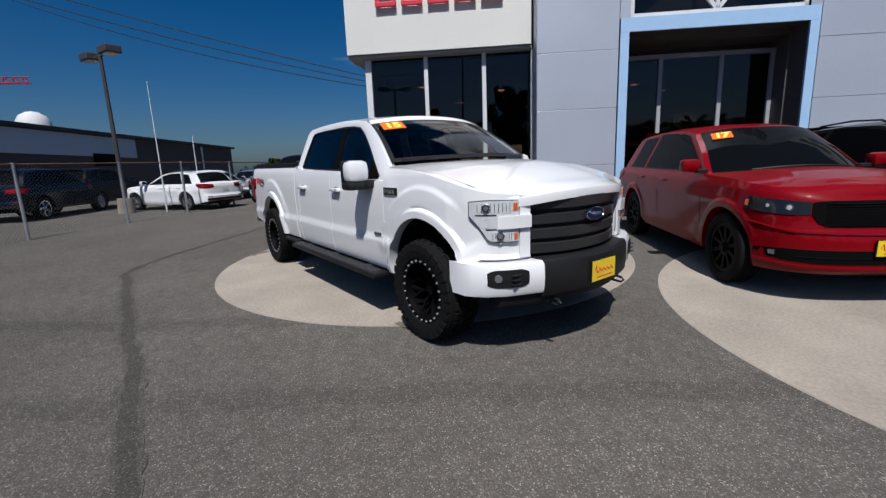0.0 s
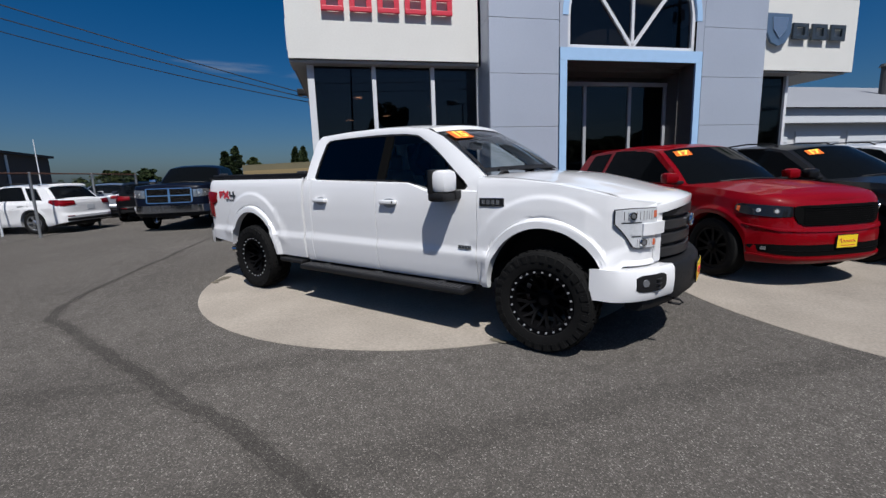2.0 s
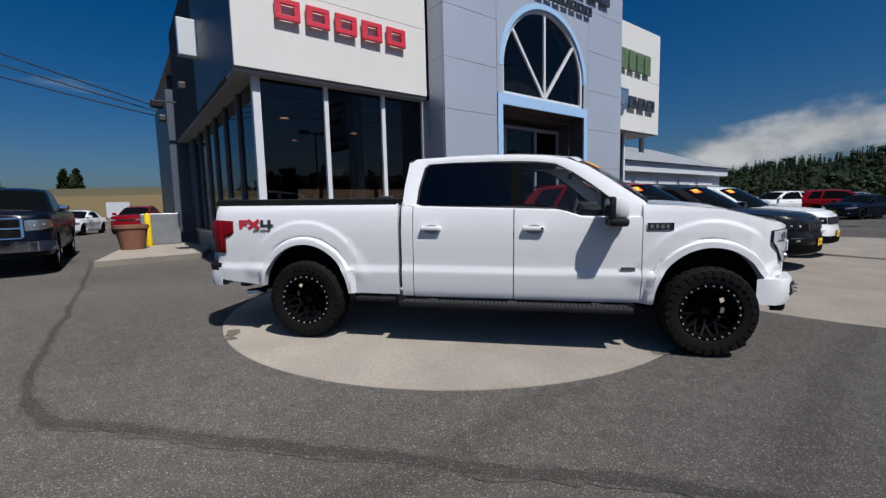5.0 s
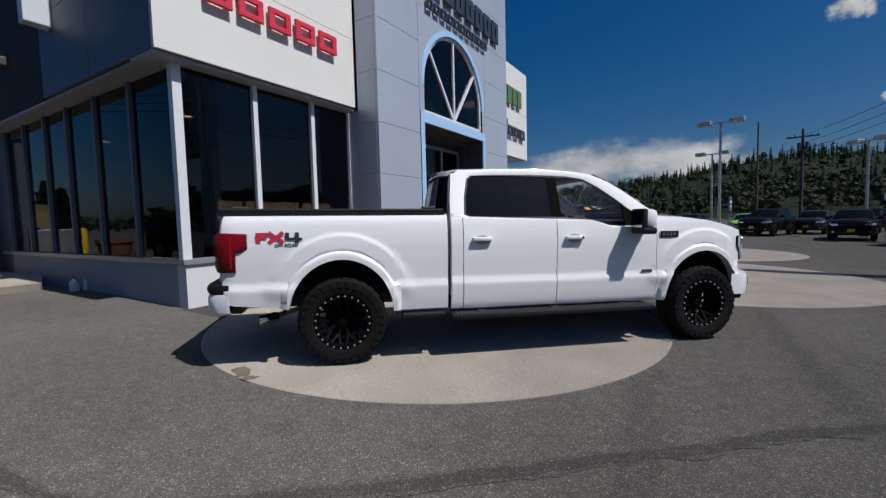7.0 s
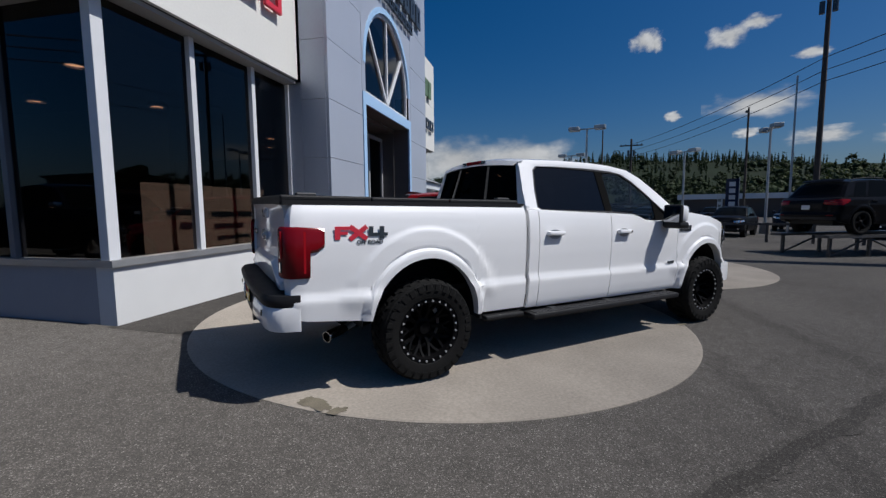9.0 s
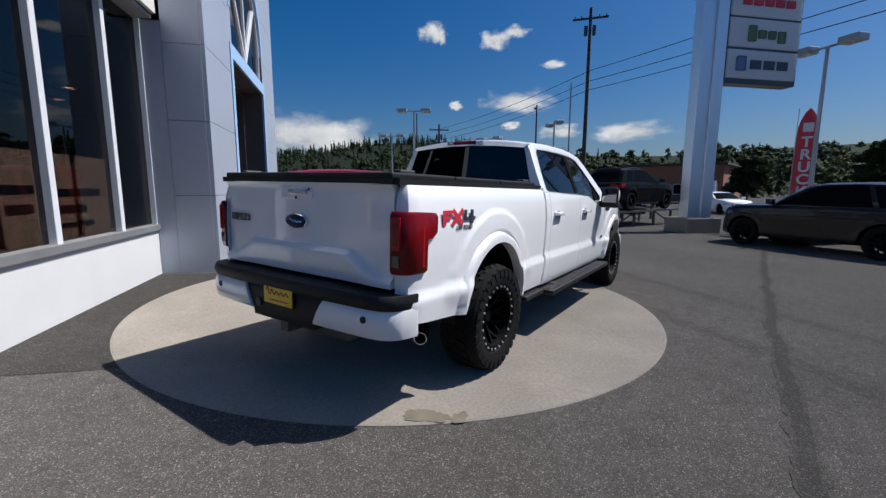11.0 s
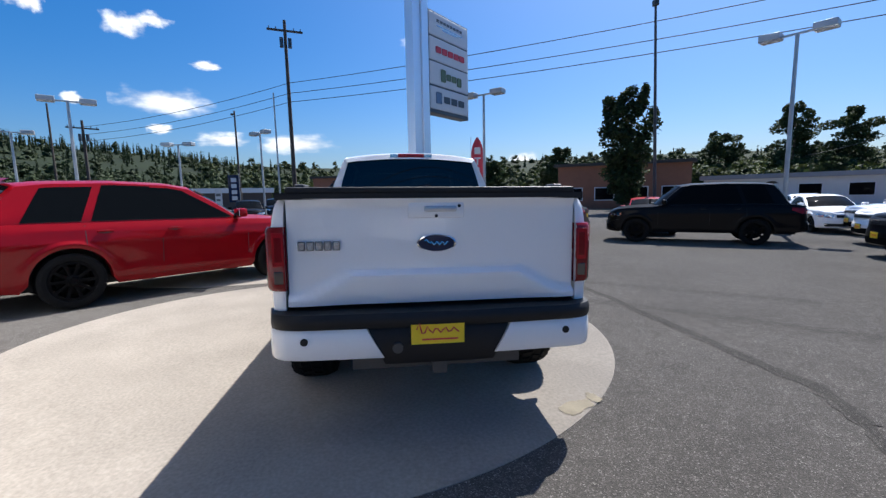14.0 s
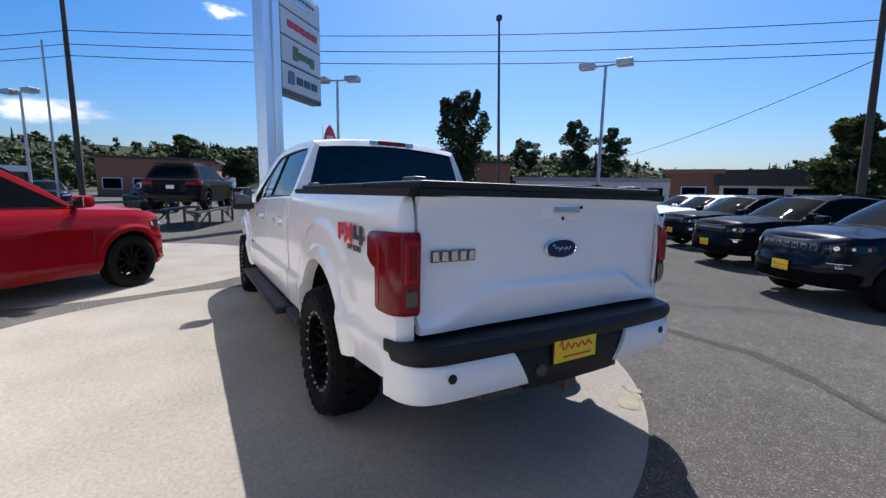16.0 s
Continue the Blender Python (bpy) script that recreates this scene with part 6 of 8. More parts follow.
        zt, zl = lerp_path(tx, tz, x), low(x)
        col = [skin(s, zl + (zt - zl) * j / NR) for j in range(NR + 1)]
        inner = (x - n.x * 0.12, max(0.0, y - n.y * 0.12), zl)
        top = col[-1]
        cr = (0.05 if x > cowl - 0.3 else 0.012) * min(1.0, top[1] / 0.45)
        bulge = 0.018 if cowl < x < xf - 0.25 and not bed else 0.0
        deck = []
        for k in range(1, 16):
            v = 1 - 2 * k / 16
            deck.append((top[0], top[1] * v, top[2] + cr * (1 - v * v) ** 0.8 + bulge * (1 / (1 + math.exp((abs(v) - 0.62) * 30)))))
        rows.append([inner] + col + deck + [(a, -b, c) for a, b, c in reversed(col)] + [(inner[0], -inner[1], inner[2])])
    grid_faces(bm, rows)
    bmesh.ops.remove_doubles(bm, verts=bm.verts, dist=0.0015)
    body = part("body", fix(bm), P, car, smooth=True)

    def patch(nm, outline, material, sg=1, lift=0.005, parent=car, lab="", n=14, both=False):
        """A fitting on the body's skin: outline rows (distance round from the front middle, low z, high z)."""
        os_, lo, hi = [o[0] for o in outline], [o[1] for o in outline], [o[2] for o in outline]
        ss = sorted({os_[0] + (os_[-1] - os_[0]) * k / n for k in range(n + 1)} | set(os_))
        seq = [(s, sg) for s in ss] if not both else [(s, -1) for s in reversed(ss)] + [(s, 1) for s in ss[1:]]
        bm, rows = bmesh.new(), []
        for k, (s, g_) in enumerate(seq):
            a, b = lerp_path(os_, lo, s), lerp_path(os_, hi, s)
            rows.append([skin(s, a, -0.02, g_), skin(s, a + 0.004, lift, g_), skin(s, a + (b - a) / 3, lift + 0.001, g_), skin(s, b - (b - a) / 3, lift + 0.001, g_), skin(s, b - 0.004, lift, g_), skin(s, b, -0.02, g_)])
        grid_faces(bm, rows)
        for r in (rows[0], rows[-1]):
            bm.faces.new([bm.verts.new(p) for p in r])
        return part(nm, fix(bm), material, parent, lab, smooth=True)

    # cabin
    wbelt, tum = half - 0.085, 0.34
    rl = [(cowl, belt - 0.01), (cowl - (cowl - roof_f) * 0.5, belt + (H - 0.07 - belt) * 0.54), (roof_f, H - 0.07), (roof_f - 0.35, H - 0.015), ((roof_f + roof_r) / 2, H), (roof_r + 0.35, H - 0.03), (roof_r, H - 0.075), (roof_r - rear_glass * 0.35, H - 0.075 - (H - belt - 0.1) * 0.30), (roof_r - rear_glass, belt + 0.0)]
    rx, rz = [a for a, _ in reversed(rl)], [b for _, b in reversed(rl)]

    def roof_z(x):
        return lerp_path(rx, rz, x)

    def gside(z):
        return wbelt - max(0, z - belt) * tum

    bow_r = 0.10 if not bed else 0.03

    def warp(p):
        """Bow the front and rear glass in plan."""
        x, y, z = p
        q = (abs(y) / wbelt) ** 2
        x -= 0.24 * q * min(1, max(0, (x - roof_f + 0.5) / 0.5)) - 0.10 * min(1, max(0, (x - roof_f + 0.5) / 0.5))
        x += (bow_r * q - bow_r * 0.3) * min(1, max(0, (roof_r + 0.4 - x) / 0.4))
        return (x, y, z)

    def across(x, lift=0.0, cover=1.0):
        zr = roof_z(x)
        ze = max(belt - 0.03, zr - 0.06)
        hw = gside(ze)
        return ze, zr, hw

    cxs = sorted({rx[0] + (rx[-1] - rx[0]) * k / 44 for k in range(45)} | set(rx))
    bm = bmesh.new()
    rows = []
    for x in cxs:
        ze, zr, hw = across(x)
        half_row = [(gside(belt - 0.04) + 0.0, belt - 0.06)] + [(gside(belt + (ze - belt) * f), belt + (ze - belt) * f) for f in (0.0, 0.33, 0.66, 0.9, 1.0)]
        half_row += [(hw * f, ze + (zr - ze) * (1 - f ** 3.2)) for f in (0.97, 0.92, 0.84, 0.7, 0.5, 0.25)]
        rows.append([warp((x, -y, z)) for y, z in half_row] + [warp((x, 0, zr))] + [warp((x, y, z)) for y, z in reversed(half_row)])
    grid_faces(bm, rows)
    part("roof_shell", fix(bm), P, car, smooth=True)

    def pane(nm, xb0, xb1, xt0, xt1, s, material=M["dark_glass"], lift=0.006, drop=0.10):
        bm = bmesh.new()
        rows = []
        for k in range(13):
            f = k / 12
            b, t = xb0 + (xb1 - xb0) * f, xt0 + (xt1 - xt0) * f
            row = []
            for j in range(7):
                g_ = j / 6
                x = b + (t - b) * g_
                z0 = belt + 0.03
                z1 = max(z0 + 0.002, roof_z(t) - drop)
                z = z0 + (z1 - z0) * g_
                row.append(warp((x, s * (gside(z) + lift), z)))
            rows.append(row)
        grid_faces(bm, rows)
        return part(nm, fix(bm), material, car)

    mid = (cowl + roof_r) / 2 + (0.05 if not bed else -0.02)
    back = roof_r - rear_glass * 0.5
    for s in (-1, 1):
        pane("front_side_window", cowl - 0.20, mid + 0.035, roof_f - 0.10, mid + 0.02, s)
        pane("door_pillar", mid + 0.04, mid - 0.05, mid + 0.025, mid - 0.06, s, M["dark_glass"], 0.007)
        if kind == "suv":
            cp = mid - 0.86
            pane("rear_side_window", mid - 0.045, cp, mid - 0.055, cp + 0.20, s, drop=0.085)
            pane("quarter_window", cp - 0.11, back + 0.16, cp + 0.09, roof_r + 0.24, s, drop=0.105)
        elif bed:
            pane("rear_side_window", mid - 0.045, roof_r + 0.10, mid - 0.055, roof_r + 0.12, s)
        else:
            pane("rear_side_window", mid - 0.045, roof_r - 0.22, mid - 0.055, roof_r + 0.06, s)
        pane("window_trim", cowl - 0.18, back + 0.12 if kind == "suv" else roof_r - 0.1, cowl - 0.18, back + 0.12 if kind == "suv" else roof_r - 0.1, s, M["black_plastic"], 0.008, drop=9)
    for nm, xa, xb, cov in (("windscreen", cowl - 0.03, roof_f + 0.03, 0.93), ("rear_window", roof_r - 0.03, roof_r - rear_glass * 0.85, 0.86)):
        bm = bmesh.new()
        rows = []
        for k in range(13):
            x = xa + (xb - xa) * k / 12
            ze, zr, hw = across(x)
            rows.append([warp((x, hw * cov * (-1 + t / 10), ze + (zr - ze) * (1 - abs(cov * (-1 + t / 10)) ** 3.2) + 0.007)) for t in range(21)])
        grid_faces(bm, rows)
        part(nm, fix(bm), M["dark_glass"], car, smooth=True)
    part("wiper", tube(bmesh.new(), [warp((cowl + 0.0, 0.55 - 1.05 * k / 6, roof_z(cowl - 0.04) + 0.03 + 0.03 * math.sin(k / 6 * 3.1))) for k in range(7)], 0.011), M["black_plastic"], car)
    if sticker:
        def pt(u, v, d):
            x = cowl + (roof_f - cowl) * u
            zr = roof_z(x)
            return warp((x, v * gside(zr) * 0.9, zr - 0.06 * abs(0.9 * v) ** 3.2 + 0.012 + d))
        year_sticker(car, pt, sticker)
    # dark floor and wells
    part("underbody", boxes((xr + 0.3, xf - 0.35, -half + 0.30, half - 0.30, rock - 0.02, 0.55)), M["black_plastic"], car)
    for s in (-1, 1):
        for c in (wf, wr):
            bm = bmesh.new()
            rows = [[(c + (ra + 0.02) * math.cos(math.pi * k / 12), s * (half - 0.05), R + (ra + 0.01) * math.sin(math.pi * k / 12)), (c + (ra + 0.02) * math.cos(math.pi * k / 12), s * (half - 0.36), R + (ra + 0.01) * math.sin(math.pi * k / 12)), (c, s * (half - 0.37), R)] for k in range(13)]
            grid_faces(bm, rows)
            part("wheel_well", fix(bm), M["black_plastic"], car)
            wheel(car, f"{wheel_key}{R}", c, s * (half - 0.115), R, s, R, 0.24, R * 0.68, 10 if split_rim else 5, dish=0.02, split=not split_rim, material=rim or M["rim_black"], lugs=0)

    # nose
    nz = nose - 0.09
    hlm = M["lens_smoke"] if face in ("wide", "slots", "slim") else M["lamp_silver"]
    if face == "wide":
        g = patch("grille", [(0.0, nz - 0.225, nz + 0.01), (0.48, nz - 0.225, nz + 0.01), (0.57, nz - 0.19, nz + 0.004), (0.62, nz - 0.11, nz - 0.005)], M["void"], lift=0.012, both=True, lab="black mesh grille")
        for j in range(9):
            z = nz - 0.215 + j * 0.024
            patch("grille_bar", [(0.0, z, z + 0.008), (0.52, z, z + 0.008)], M["rim_black"], lift=0.018, parent=g, both=True, n=8)
        lamp = [(0.63, nz - 0.12, nz + 0.0), (0.80, nz - 0.125, nz + 0.012), (1.0, nz - 0.11, nz + 0.024), (1.16, nz - 0.09, nz + 0.032), (1.21, nz - 0.05, nz + 0.015)]
        it = patch("lower_intake", [(0.0, rock + 0.10, rock + 0.235), (0.55, rock + 0.10, rock + 0.235), (0.80, rock + 0.115, rock + 0.235), (0.98, rock + 0.15, rock + 0.225), (1.05, rock + 0.185, rock + 0.215)], M["void"], both=True, lift=0.003)
        patch("intake_bar", [(0.0, rock + 0.15, rock + 0.165), (0.72, rock + 0.155, rock + 0.17)], M["rim_black"], both=True, lift=0.008, parent=it)
        patch("chin_lip", [(0.0, rock + 0.045, rock + 0.085), (0.7, rock + 0.05, rock + 0.09), (1.05, rock + 0.085, rock + 0.12)], P, both=True, lift=0.022)
        patch("bumper_crease", [(0.0, nz - 0.30, nz - 0.255), (0.75, nz - 0.285, nz - 0.25), (1.12, nz - 0.22, nz - 0.20)], P, both=True, lift=0.014)
        fog = (0.86, 0.915, rock + 0.16, rock + 0.205)
    elif face in ("slots", "slim"):
        gh = 0.17 if face == "slots" else 0.12
        frame_m = M["black_plastic"] if face == "slots" else M["chrome"]
        g = patch("grille", [(0.0, nz - gh, nz), (0.46, nz - gh, nz), (0.5, nz - gh + 0.03, nz - 0.02)], M["black_plastic"], lift=0.010, both=True, lab="slotted grille")
        for j in range(7):
            y = -0.42 + 0.14 * j
            a, b = abs(y) - 0.046, abs(y) + 0.046
            if a < 0:
                patch("grille_slot", [(0.0, nz - gh + 0.02, nz - 0.018), (0.046, nz - gh + 0.02, nz - 0.018)], frame_m, lift=0.016, parent=g, both=True, n=3)
                patch("slot_hole", [(0.0, nz - gh + 0.027, nz - 0.025), (0.04, nz - gh + 0.027, nz - 0.025)], M["gap"], lift=0.019, parent=g, both=True, n=3)
            else:
                sl = patch("grille_slot", [(a, nz - gh + 0.02, nz - 0.018), (b, nz - gh + 0.02, nz - 0.018)], frame_m, 1 if y > 0 else -1, lift=0.016, parent=g, n=3)
                patch("slot_hole", [(a + 0.006, nz - gh + 0.027, nz - 0.025), (b - 0.006, nz - gh + 0.027, nz - 0.025)], M["gap"], 1 if y > 0 else -1, lift=0.019, parent=g, n=3)
        lamp = [(0.53, nz - gh + 0.01, nz - 0.004), (0.8, nz - gh + 0.02, nz + 0.008), (1.0, nz - gh + 0.035, nz + 0.018), (1.1, nz - gh + 0.07, nz + 0.015)]
        patch("lower_intake", [(0.0, rock + 0.03, rock + 0.20), (0.55, rock + 0.03, rock + 0.20), (0.85, rock + 0.05, rock + 0.24), (1.0, rock + 0.08, rock + 0.2)], M["void"], both=True, lift=0.004)
        for s in (-1, 1):
            patch("bumper_strip", [(0.60, nz - gh - 0.14, nz - gh - 0.125), (0.86, nz - gh - 0.14, nz - gh - 0.12)], M["chrome"], s, lift=0.008)
        fog = (0.70, 0.78, nz - gh - 0.20, nz - gh - 0.15)
    elif face == "crosshair":
        g = patch("grille", [(0.0, nz - 0.40, nz + 0.03), (0.55, nz - 0.40, nz + 0.03), (0.60, nz - 0.36, nz + 0.01)], M["chrome"], lift=0.02, both=True, lab="chrome crosshair grille")
        for s in (-1, 1):
            for za, zb in ((nz - 0.375, nz - 0.195), (nz - 0.17, nz + 0.005)):
                ins = patch("grille_insert", [(0.03, za, zb), (0.555, za, zb)], M["void"], s, lift=0.026, parent=g)
                for j in range(4):
                    zz = za + 0.025 + j * 0.036
                    patch("grille_bar", [(0.035, zz, zz + 0.009), (0.55, zz, zz + 0.009)], M["dark_steel"], s, lift=0.03, parent=g, n=6)
        patch("front_bumper", [(0.0, rock + 0.10, nz - 0.44), (0.9, rock + 0.10, nz - 0.45), (1.18, rock + 0.16, nz - 0.47)], M["chrome"], both=True, lift=0.05, lab="polished chrome bumper")
        patch("lower_valance", [(0.0, rock - 0.03, rock + 0.08), (1.0, rock, rock + 0.09)], M["black_plastic"], both=True, lift=0.01)
        lamp = [(0.62, nz - 0.25, nz - 0.02), (0.9, nz - 0.23, nz - 0.01), (1.12, nz - 0.20, nz - 0.02), (1.16, nz - 0.15, nz - 0.05)]
        fog = (0.70, 0.84, rock + 0.2, rock + 0.28)
    else:
        patch("grille", [(0.0, nz - 0.14, nz - 0.02), (0.42, nz - 0.13, nz - 0.02)], M["black_plastic"], lift=0.008, both=True)
        lamp = [(0.5, nz - 0.14, nz - 0.03), (0.8, nz - 0.12, nz), (1.1, nz - 0.08, nz + 0.02)]
        patch("lower_intake", [(0.0, rock + 0.06, rock + 0.17), (0.75, rock + 0.06, rock + 0.17)], M["black_plastic"], both=True, lift=0.004)
        fog = (0.66, 0.76, rock + 0.12, rock + 0.18)
    LT = along[-1]
    for s in (-1, 1):
        hl = patch("headlight", lamp, hlm, s, 0.008, lab="smoked headlamp" if hlm is M["lens_smoke"] else "clear headlamp")
        for f0, rad in ((0.28, 0.034), (0.58, 0.026)):
            sc = lamp[0][0] + (lamp[-1][0] - lamp[0][0]) * f0
            zc = (lerp_path([o[0] for o in lamp], [o[1] for o in lamp], sc) + lerp_path([o[0] for o in lamp], [o[2] for o in lamp], sc)) / 2
            c0, c1, c2 = (Vector(skin(sc, zc, d, s)) for d in (0.004, 0.013, 0.016))
            part("lamp_ring", cyl(bmesh.new(), c0, c1, rad, rad * 0.95, n=18), M["chrome"], hl)
            part("lamp_lens", cyl(bmesh.new(), c0, c2, rad * 0.72, rad * 0.6, n=16), M["lamp_clear"], hl)
        sa = lamp[-2][0]
        patch("amber_marker", [(sa + 0.0, lerp_path([o[0] for o in lamp], [o[1] for o in lamp], sa) + 0.02, lamp[-2][2] - 0.03), (sa + 0.035, lerp_path([o[0] for o in lamp], [o[1] for o in lamp], sa) + 0.03, lamp[-2][2] - 0.03)], M["lens_amber"], s, 0.0115, hl, n=3)
        fg = patch("fog_lamp", [(fog[0], fog[2], fog[3]), (fog[1], fog[2], fog[3])], M["lamp_silver"], s, 0.012, n=6)
        # tail
        if bed:
            tl = patch("tail_light", [(LT - half - 0.06, tail - 0.42, tail - 0.08), (LT - half + 0.18, tail - 0.42, tail - 0.08)], M["lens_red"], s, 0.012)
        else:
            tl = patch("tail_light", [(LT - half - 0.34, tail - 0.10, tail - 0.02), (LT - half - 0.1, tail - 0.20, tail - 0.02), (LT - half + 0.05, tail - 0.21, tail - 0.03), (LT - half + 0.42, tail - 0.18, tail - 0.05)], M["lens_red"], s, 0.010, lab="dark red tail lamp")
            patch("lens_stripe", [(LT - half - 0.05, tail - 0.14, tail - 0.10), (LT - half + 0.38, tail - 0.13, tail - 0.10)], M["lens_red_bright"], s, 0.014, tl)
            patch("bumper_reflector", [(LT - half + 0.12, rock + 0.26, rock + 0.29), (LT - half + 0.30, rock + 0.26, rock + 0.29)], M["lens_red"], s, 0.008)
        mx = cowl - 0.30
        mr = part("mirror", boxes((mx - 0.06, mx + 0.09, s * (half + 0.09) - 0.105, s * (half + 0.09) + 0.105, belt + 0.03, belt + 0.18), bevel=0.045), P if not bed else M["chrome"], car, smooth=True)
        part("mirror_arm", boxes((mx - 0.02, mx + 0.05, s * (half - 0.04) - 0.08, s * (half - 0.04) + 0.08, belt + 0.015, belt + 0.06), bevel=0.01), M["black_plastic"], mr)
        part("mirror_glass", boxes((mx - 0.066, mx - 0.058, s * (half + 0.09) - 0.085, s * (half + 0.09) + 0.085, belt + 0.05, belt + 0.165)), M["chrome"], mr)
        doors = (cowl - 0.13, mid - 0.02, mid - 0.95) if not bed else (cowl - 0.13, mid - 0.02, roof_r + 0.08)
        for dx in doors:
            if dx > wr + 0.05:
                z0 = max(low(dx), rock) + 0.07
                patch("door_gap", [(s_at(dx) - 0.004, z0, belt - 0.015), (s_at(dx) + 0.004, z0, belt - 0.015)], M["gap"], s, 0.0015, n=2)
        for hx in (doors[1] + 0.10, doors[2] + 0.13):
            zc = belt - 0.115
            hp = patch("handle_cup", [(s_at(hx + 0.17), zc - 0.02, zc + 0.02), (s_at(hx + 0.085), zc - 0.032, zc + 0.028), (s_at(hx), zc - 0.02, zc + 0.02)], M["gap"], s, 0.002, n=6)
            y0 = skin(s_at(hx), zc)[1] + 0.016
            part("door_handle", boxes((hx - 0.01, hx + 0.19, s * y0 - 0.010, s * y0 + 0.010, zc - 0.012, zc + 0.018), bevel=0.008), P, hp, smooth=True)
        if clad:
            patch("sill_cladding", [(s_at(wf - ra - 0.02), rock - 0.005, rock + 0.10), (s_at(wr + ra + 0.02), rock - 0.005, rock + 0.10)], M["black_plastic"], s, 0.008)
    patch("bumper_trim", [(LT - half * 0.95, rock + 0.13, rock + 0.22), (LT, rock + 0.13, rock + 0.22)], M["black_plastic"] if not bed else M["chrome"], both=True, lift=0.008)
    patch("rear_plate", [(LT - 0.15, tail - 0.34, tail - 0.20), (LT, tail - 0.34, tail - 0.20)], M["sign_white"] if paint != "grey_paint" else M["yellow"], both=True, lift=0.008, n=4)
    if plate:
        zp = rock + (0.26 if face == "wide" else 0.24)
        dealer_plate(car, Matrix.Translation((skin(0, zp)[0] + 0.012, 0, zp)) @ FACE_FRONT, 0.28, 0.14)
    if bed:
        part("bed_floor", boxes((xr + 0.08, roof_r - 0.1, -half + 0.14, half - 0.14, tail + 0.022, tail + 0.05)), M["black_plastic"], car)
    if kind == "suv":
        bm = bmesh.new()
        rows = [[warp((roof_r - 0.02 - 0.09 * f, gside(H) * 0.93 * v, H - 0.055 - 0.03 * f + 0.02 * (1 - v * v) + dz)) for v in (-1, -0.6, 0, 0.6, 1)] for f, dz in ((0, 0.03), (0.6, 0.022), (1, 0.0), (1, -0.015), (0.3, -0.012))]
        grid_faces(bm, rows)
        part("roof_spoiler", fix(bm), P, car, smooth=True)
        for s in (-1, 1) if face != "wide" else ():
            bm = bmesh.new()
            yy = s * (gside(H) - 0.075)
            tube(bm, [(roof_f - 0.34, yy, roof_z(roof_f - 0.34) - 0.03), (roof_f - 0.44, yy, roof_z(roof_f - 0.44) + 0.012), ((roof_f + roof_r) / 2, yy, H + 0.022), (roof_r + 0.34, yy, roof_z(roof_r + 0.34) + 0.012), (roof_r + 0.24, yy, roof_z(roof_r + 0.24) - 0.03)], 0.014)
            part("roof_rail", bm, M["black_plastic"], car)
    return car


def at(x, y, yaw):
    return on_ground(x, y, yaw, 0.004)


ROW = "cars in the front row"
DUR = dict(L=5.05, half=0.955, wb=3.04, front=0.87, H=1.79, rock=0.29, belt=1.16, hood=1.15, nose=1.045, cowl=1.10, roof_f=0.16, roof_r=-1.98, tail=1.14, R=0.39)
GC = dict(L=4.82, half=0.97, wb=2.91, front=0.93, H=1.75, rock=0.33, belt=1.15, hood=1.14, nose=1.05, cowl=1.02, roof_f=0.12, roof_r=-1.74, tail=1.12, R=0.385)
COMP = dict(L=4.4, half=0.91, wb=2.64, front=0.88, H=1.63, rock=0.30, belt=1.06, hood=1.06, nose=0.985, cowl=0.95, roof_f=0.08, roof_r=-1.5, tail=1.04, R=0.35)
SED = dict(L=4.7, half=0.90, wb=2.75, front=0.92, H=1.46, rock=0.22, belt=0.95, hood=0.94, nose=0.82, cowl=0.95, roof_f=0.02, roof_r=-1.0, tail=0.98, R=0.33, kind="sedan", rear_glass=0.75)
BIG = dict(L=5.5, half=1.0, wb=3.2, front=0.98, H=1.92, rock=0.36, belt=1.22, hood=1.17, nose=1.05, cowl=1.10, roof_f=0.38, roof_r=-2.05, tail=1.15, R=0.405)
PICK = dict(L=5.9, half=1.01, wb=3.57, front=1.0, H=1.93, rock=0.42, belt=1.30, hood=1.32, nose=1.28, cowl=1.15, roof_f=0.45, roof_r=-0.9, tail=1.30, R=0.42, kind="pickup", rear_glass=0.12)

vehicle("suv", at(2.52, 4.107, -44), "glossy red three-row SUV with black wheels beside a concrete pad", "car", "red_paint", sticker="17", group=ROW, split_rim=True, face="wide", **DUR)
vehicle("suv", at(4.27, 5.87, -43), "charcoal SUV with an orange year sticker in the front row", "car", "charcoal_paint", sticker="17", group=ROW, face="slots", clad=True, **GC)
vehicle("suv", at(5.85, 7.85, -43), "white SUV with a dark grille in the front row", "car", "white_paint", sticker="17", group=ROW, face="slots", clad=True, **GC)
vehicle("pickup", at(-12.05, 3.3, -43), "dark blue pickup truck with a chrome grille and bumper", "pickup truck", "navy_paint", face="crosshair", plate=False, rim=M["chrome"], wheel_key="bright", **PICK)
vehicle("suv", at(10.1, -4.6, 57), "dark grey SUV parked by the pylon sign", "car", "grey_paint", face="wide", **DUR)
vehicle("suv", at(7.36, -9.8, 55), "long black SUV parked across the lot", "car", "black_paint", face="wide", **BIG)
JR = "row of small SUVs"
for k, (x, y, pn, lab) in enumerate(((-2.95, -7.85, "navy_paint", "dark blue small SUV with a slotted grille and yellow plate"), (-0.53, -10.4, "black_paint", "black small SUV with a slotted grille and yellow plate"), (1.82, -12.95, "black_paint", "black small SUV with a slotted grille and yellow plate"), (4.17, -15.5, "white_paint", "white small SUV with a slotted grille"), (6.5, -18.0, "silver_paint", "silver small SUV at the end of a row"))):
    vehicle("suv", at(x, y, 62), lab, "car", pn, group=JR, face="slim", clad=True, **COMP)
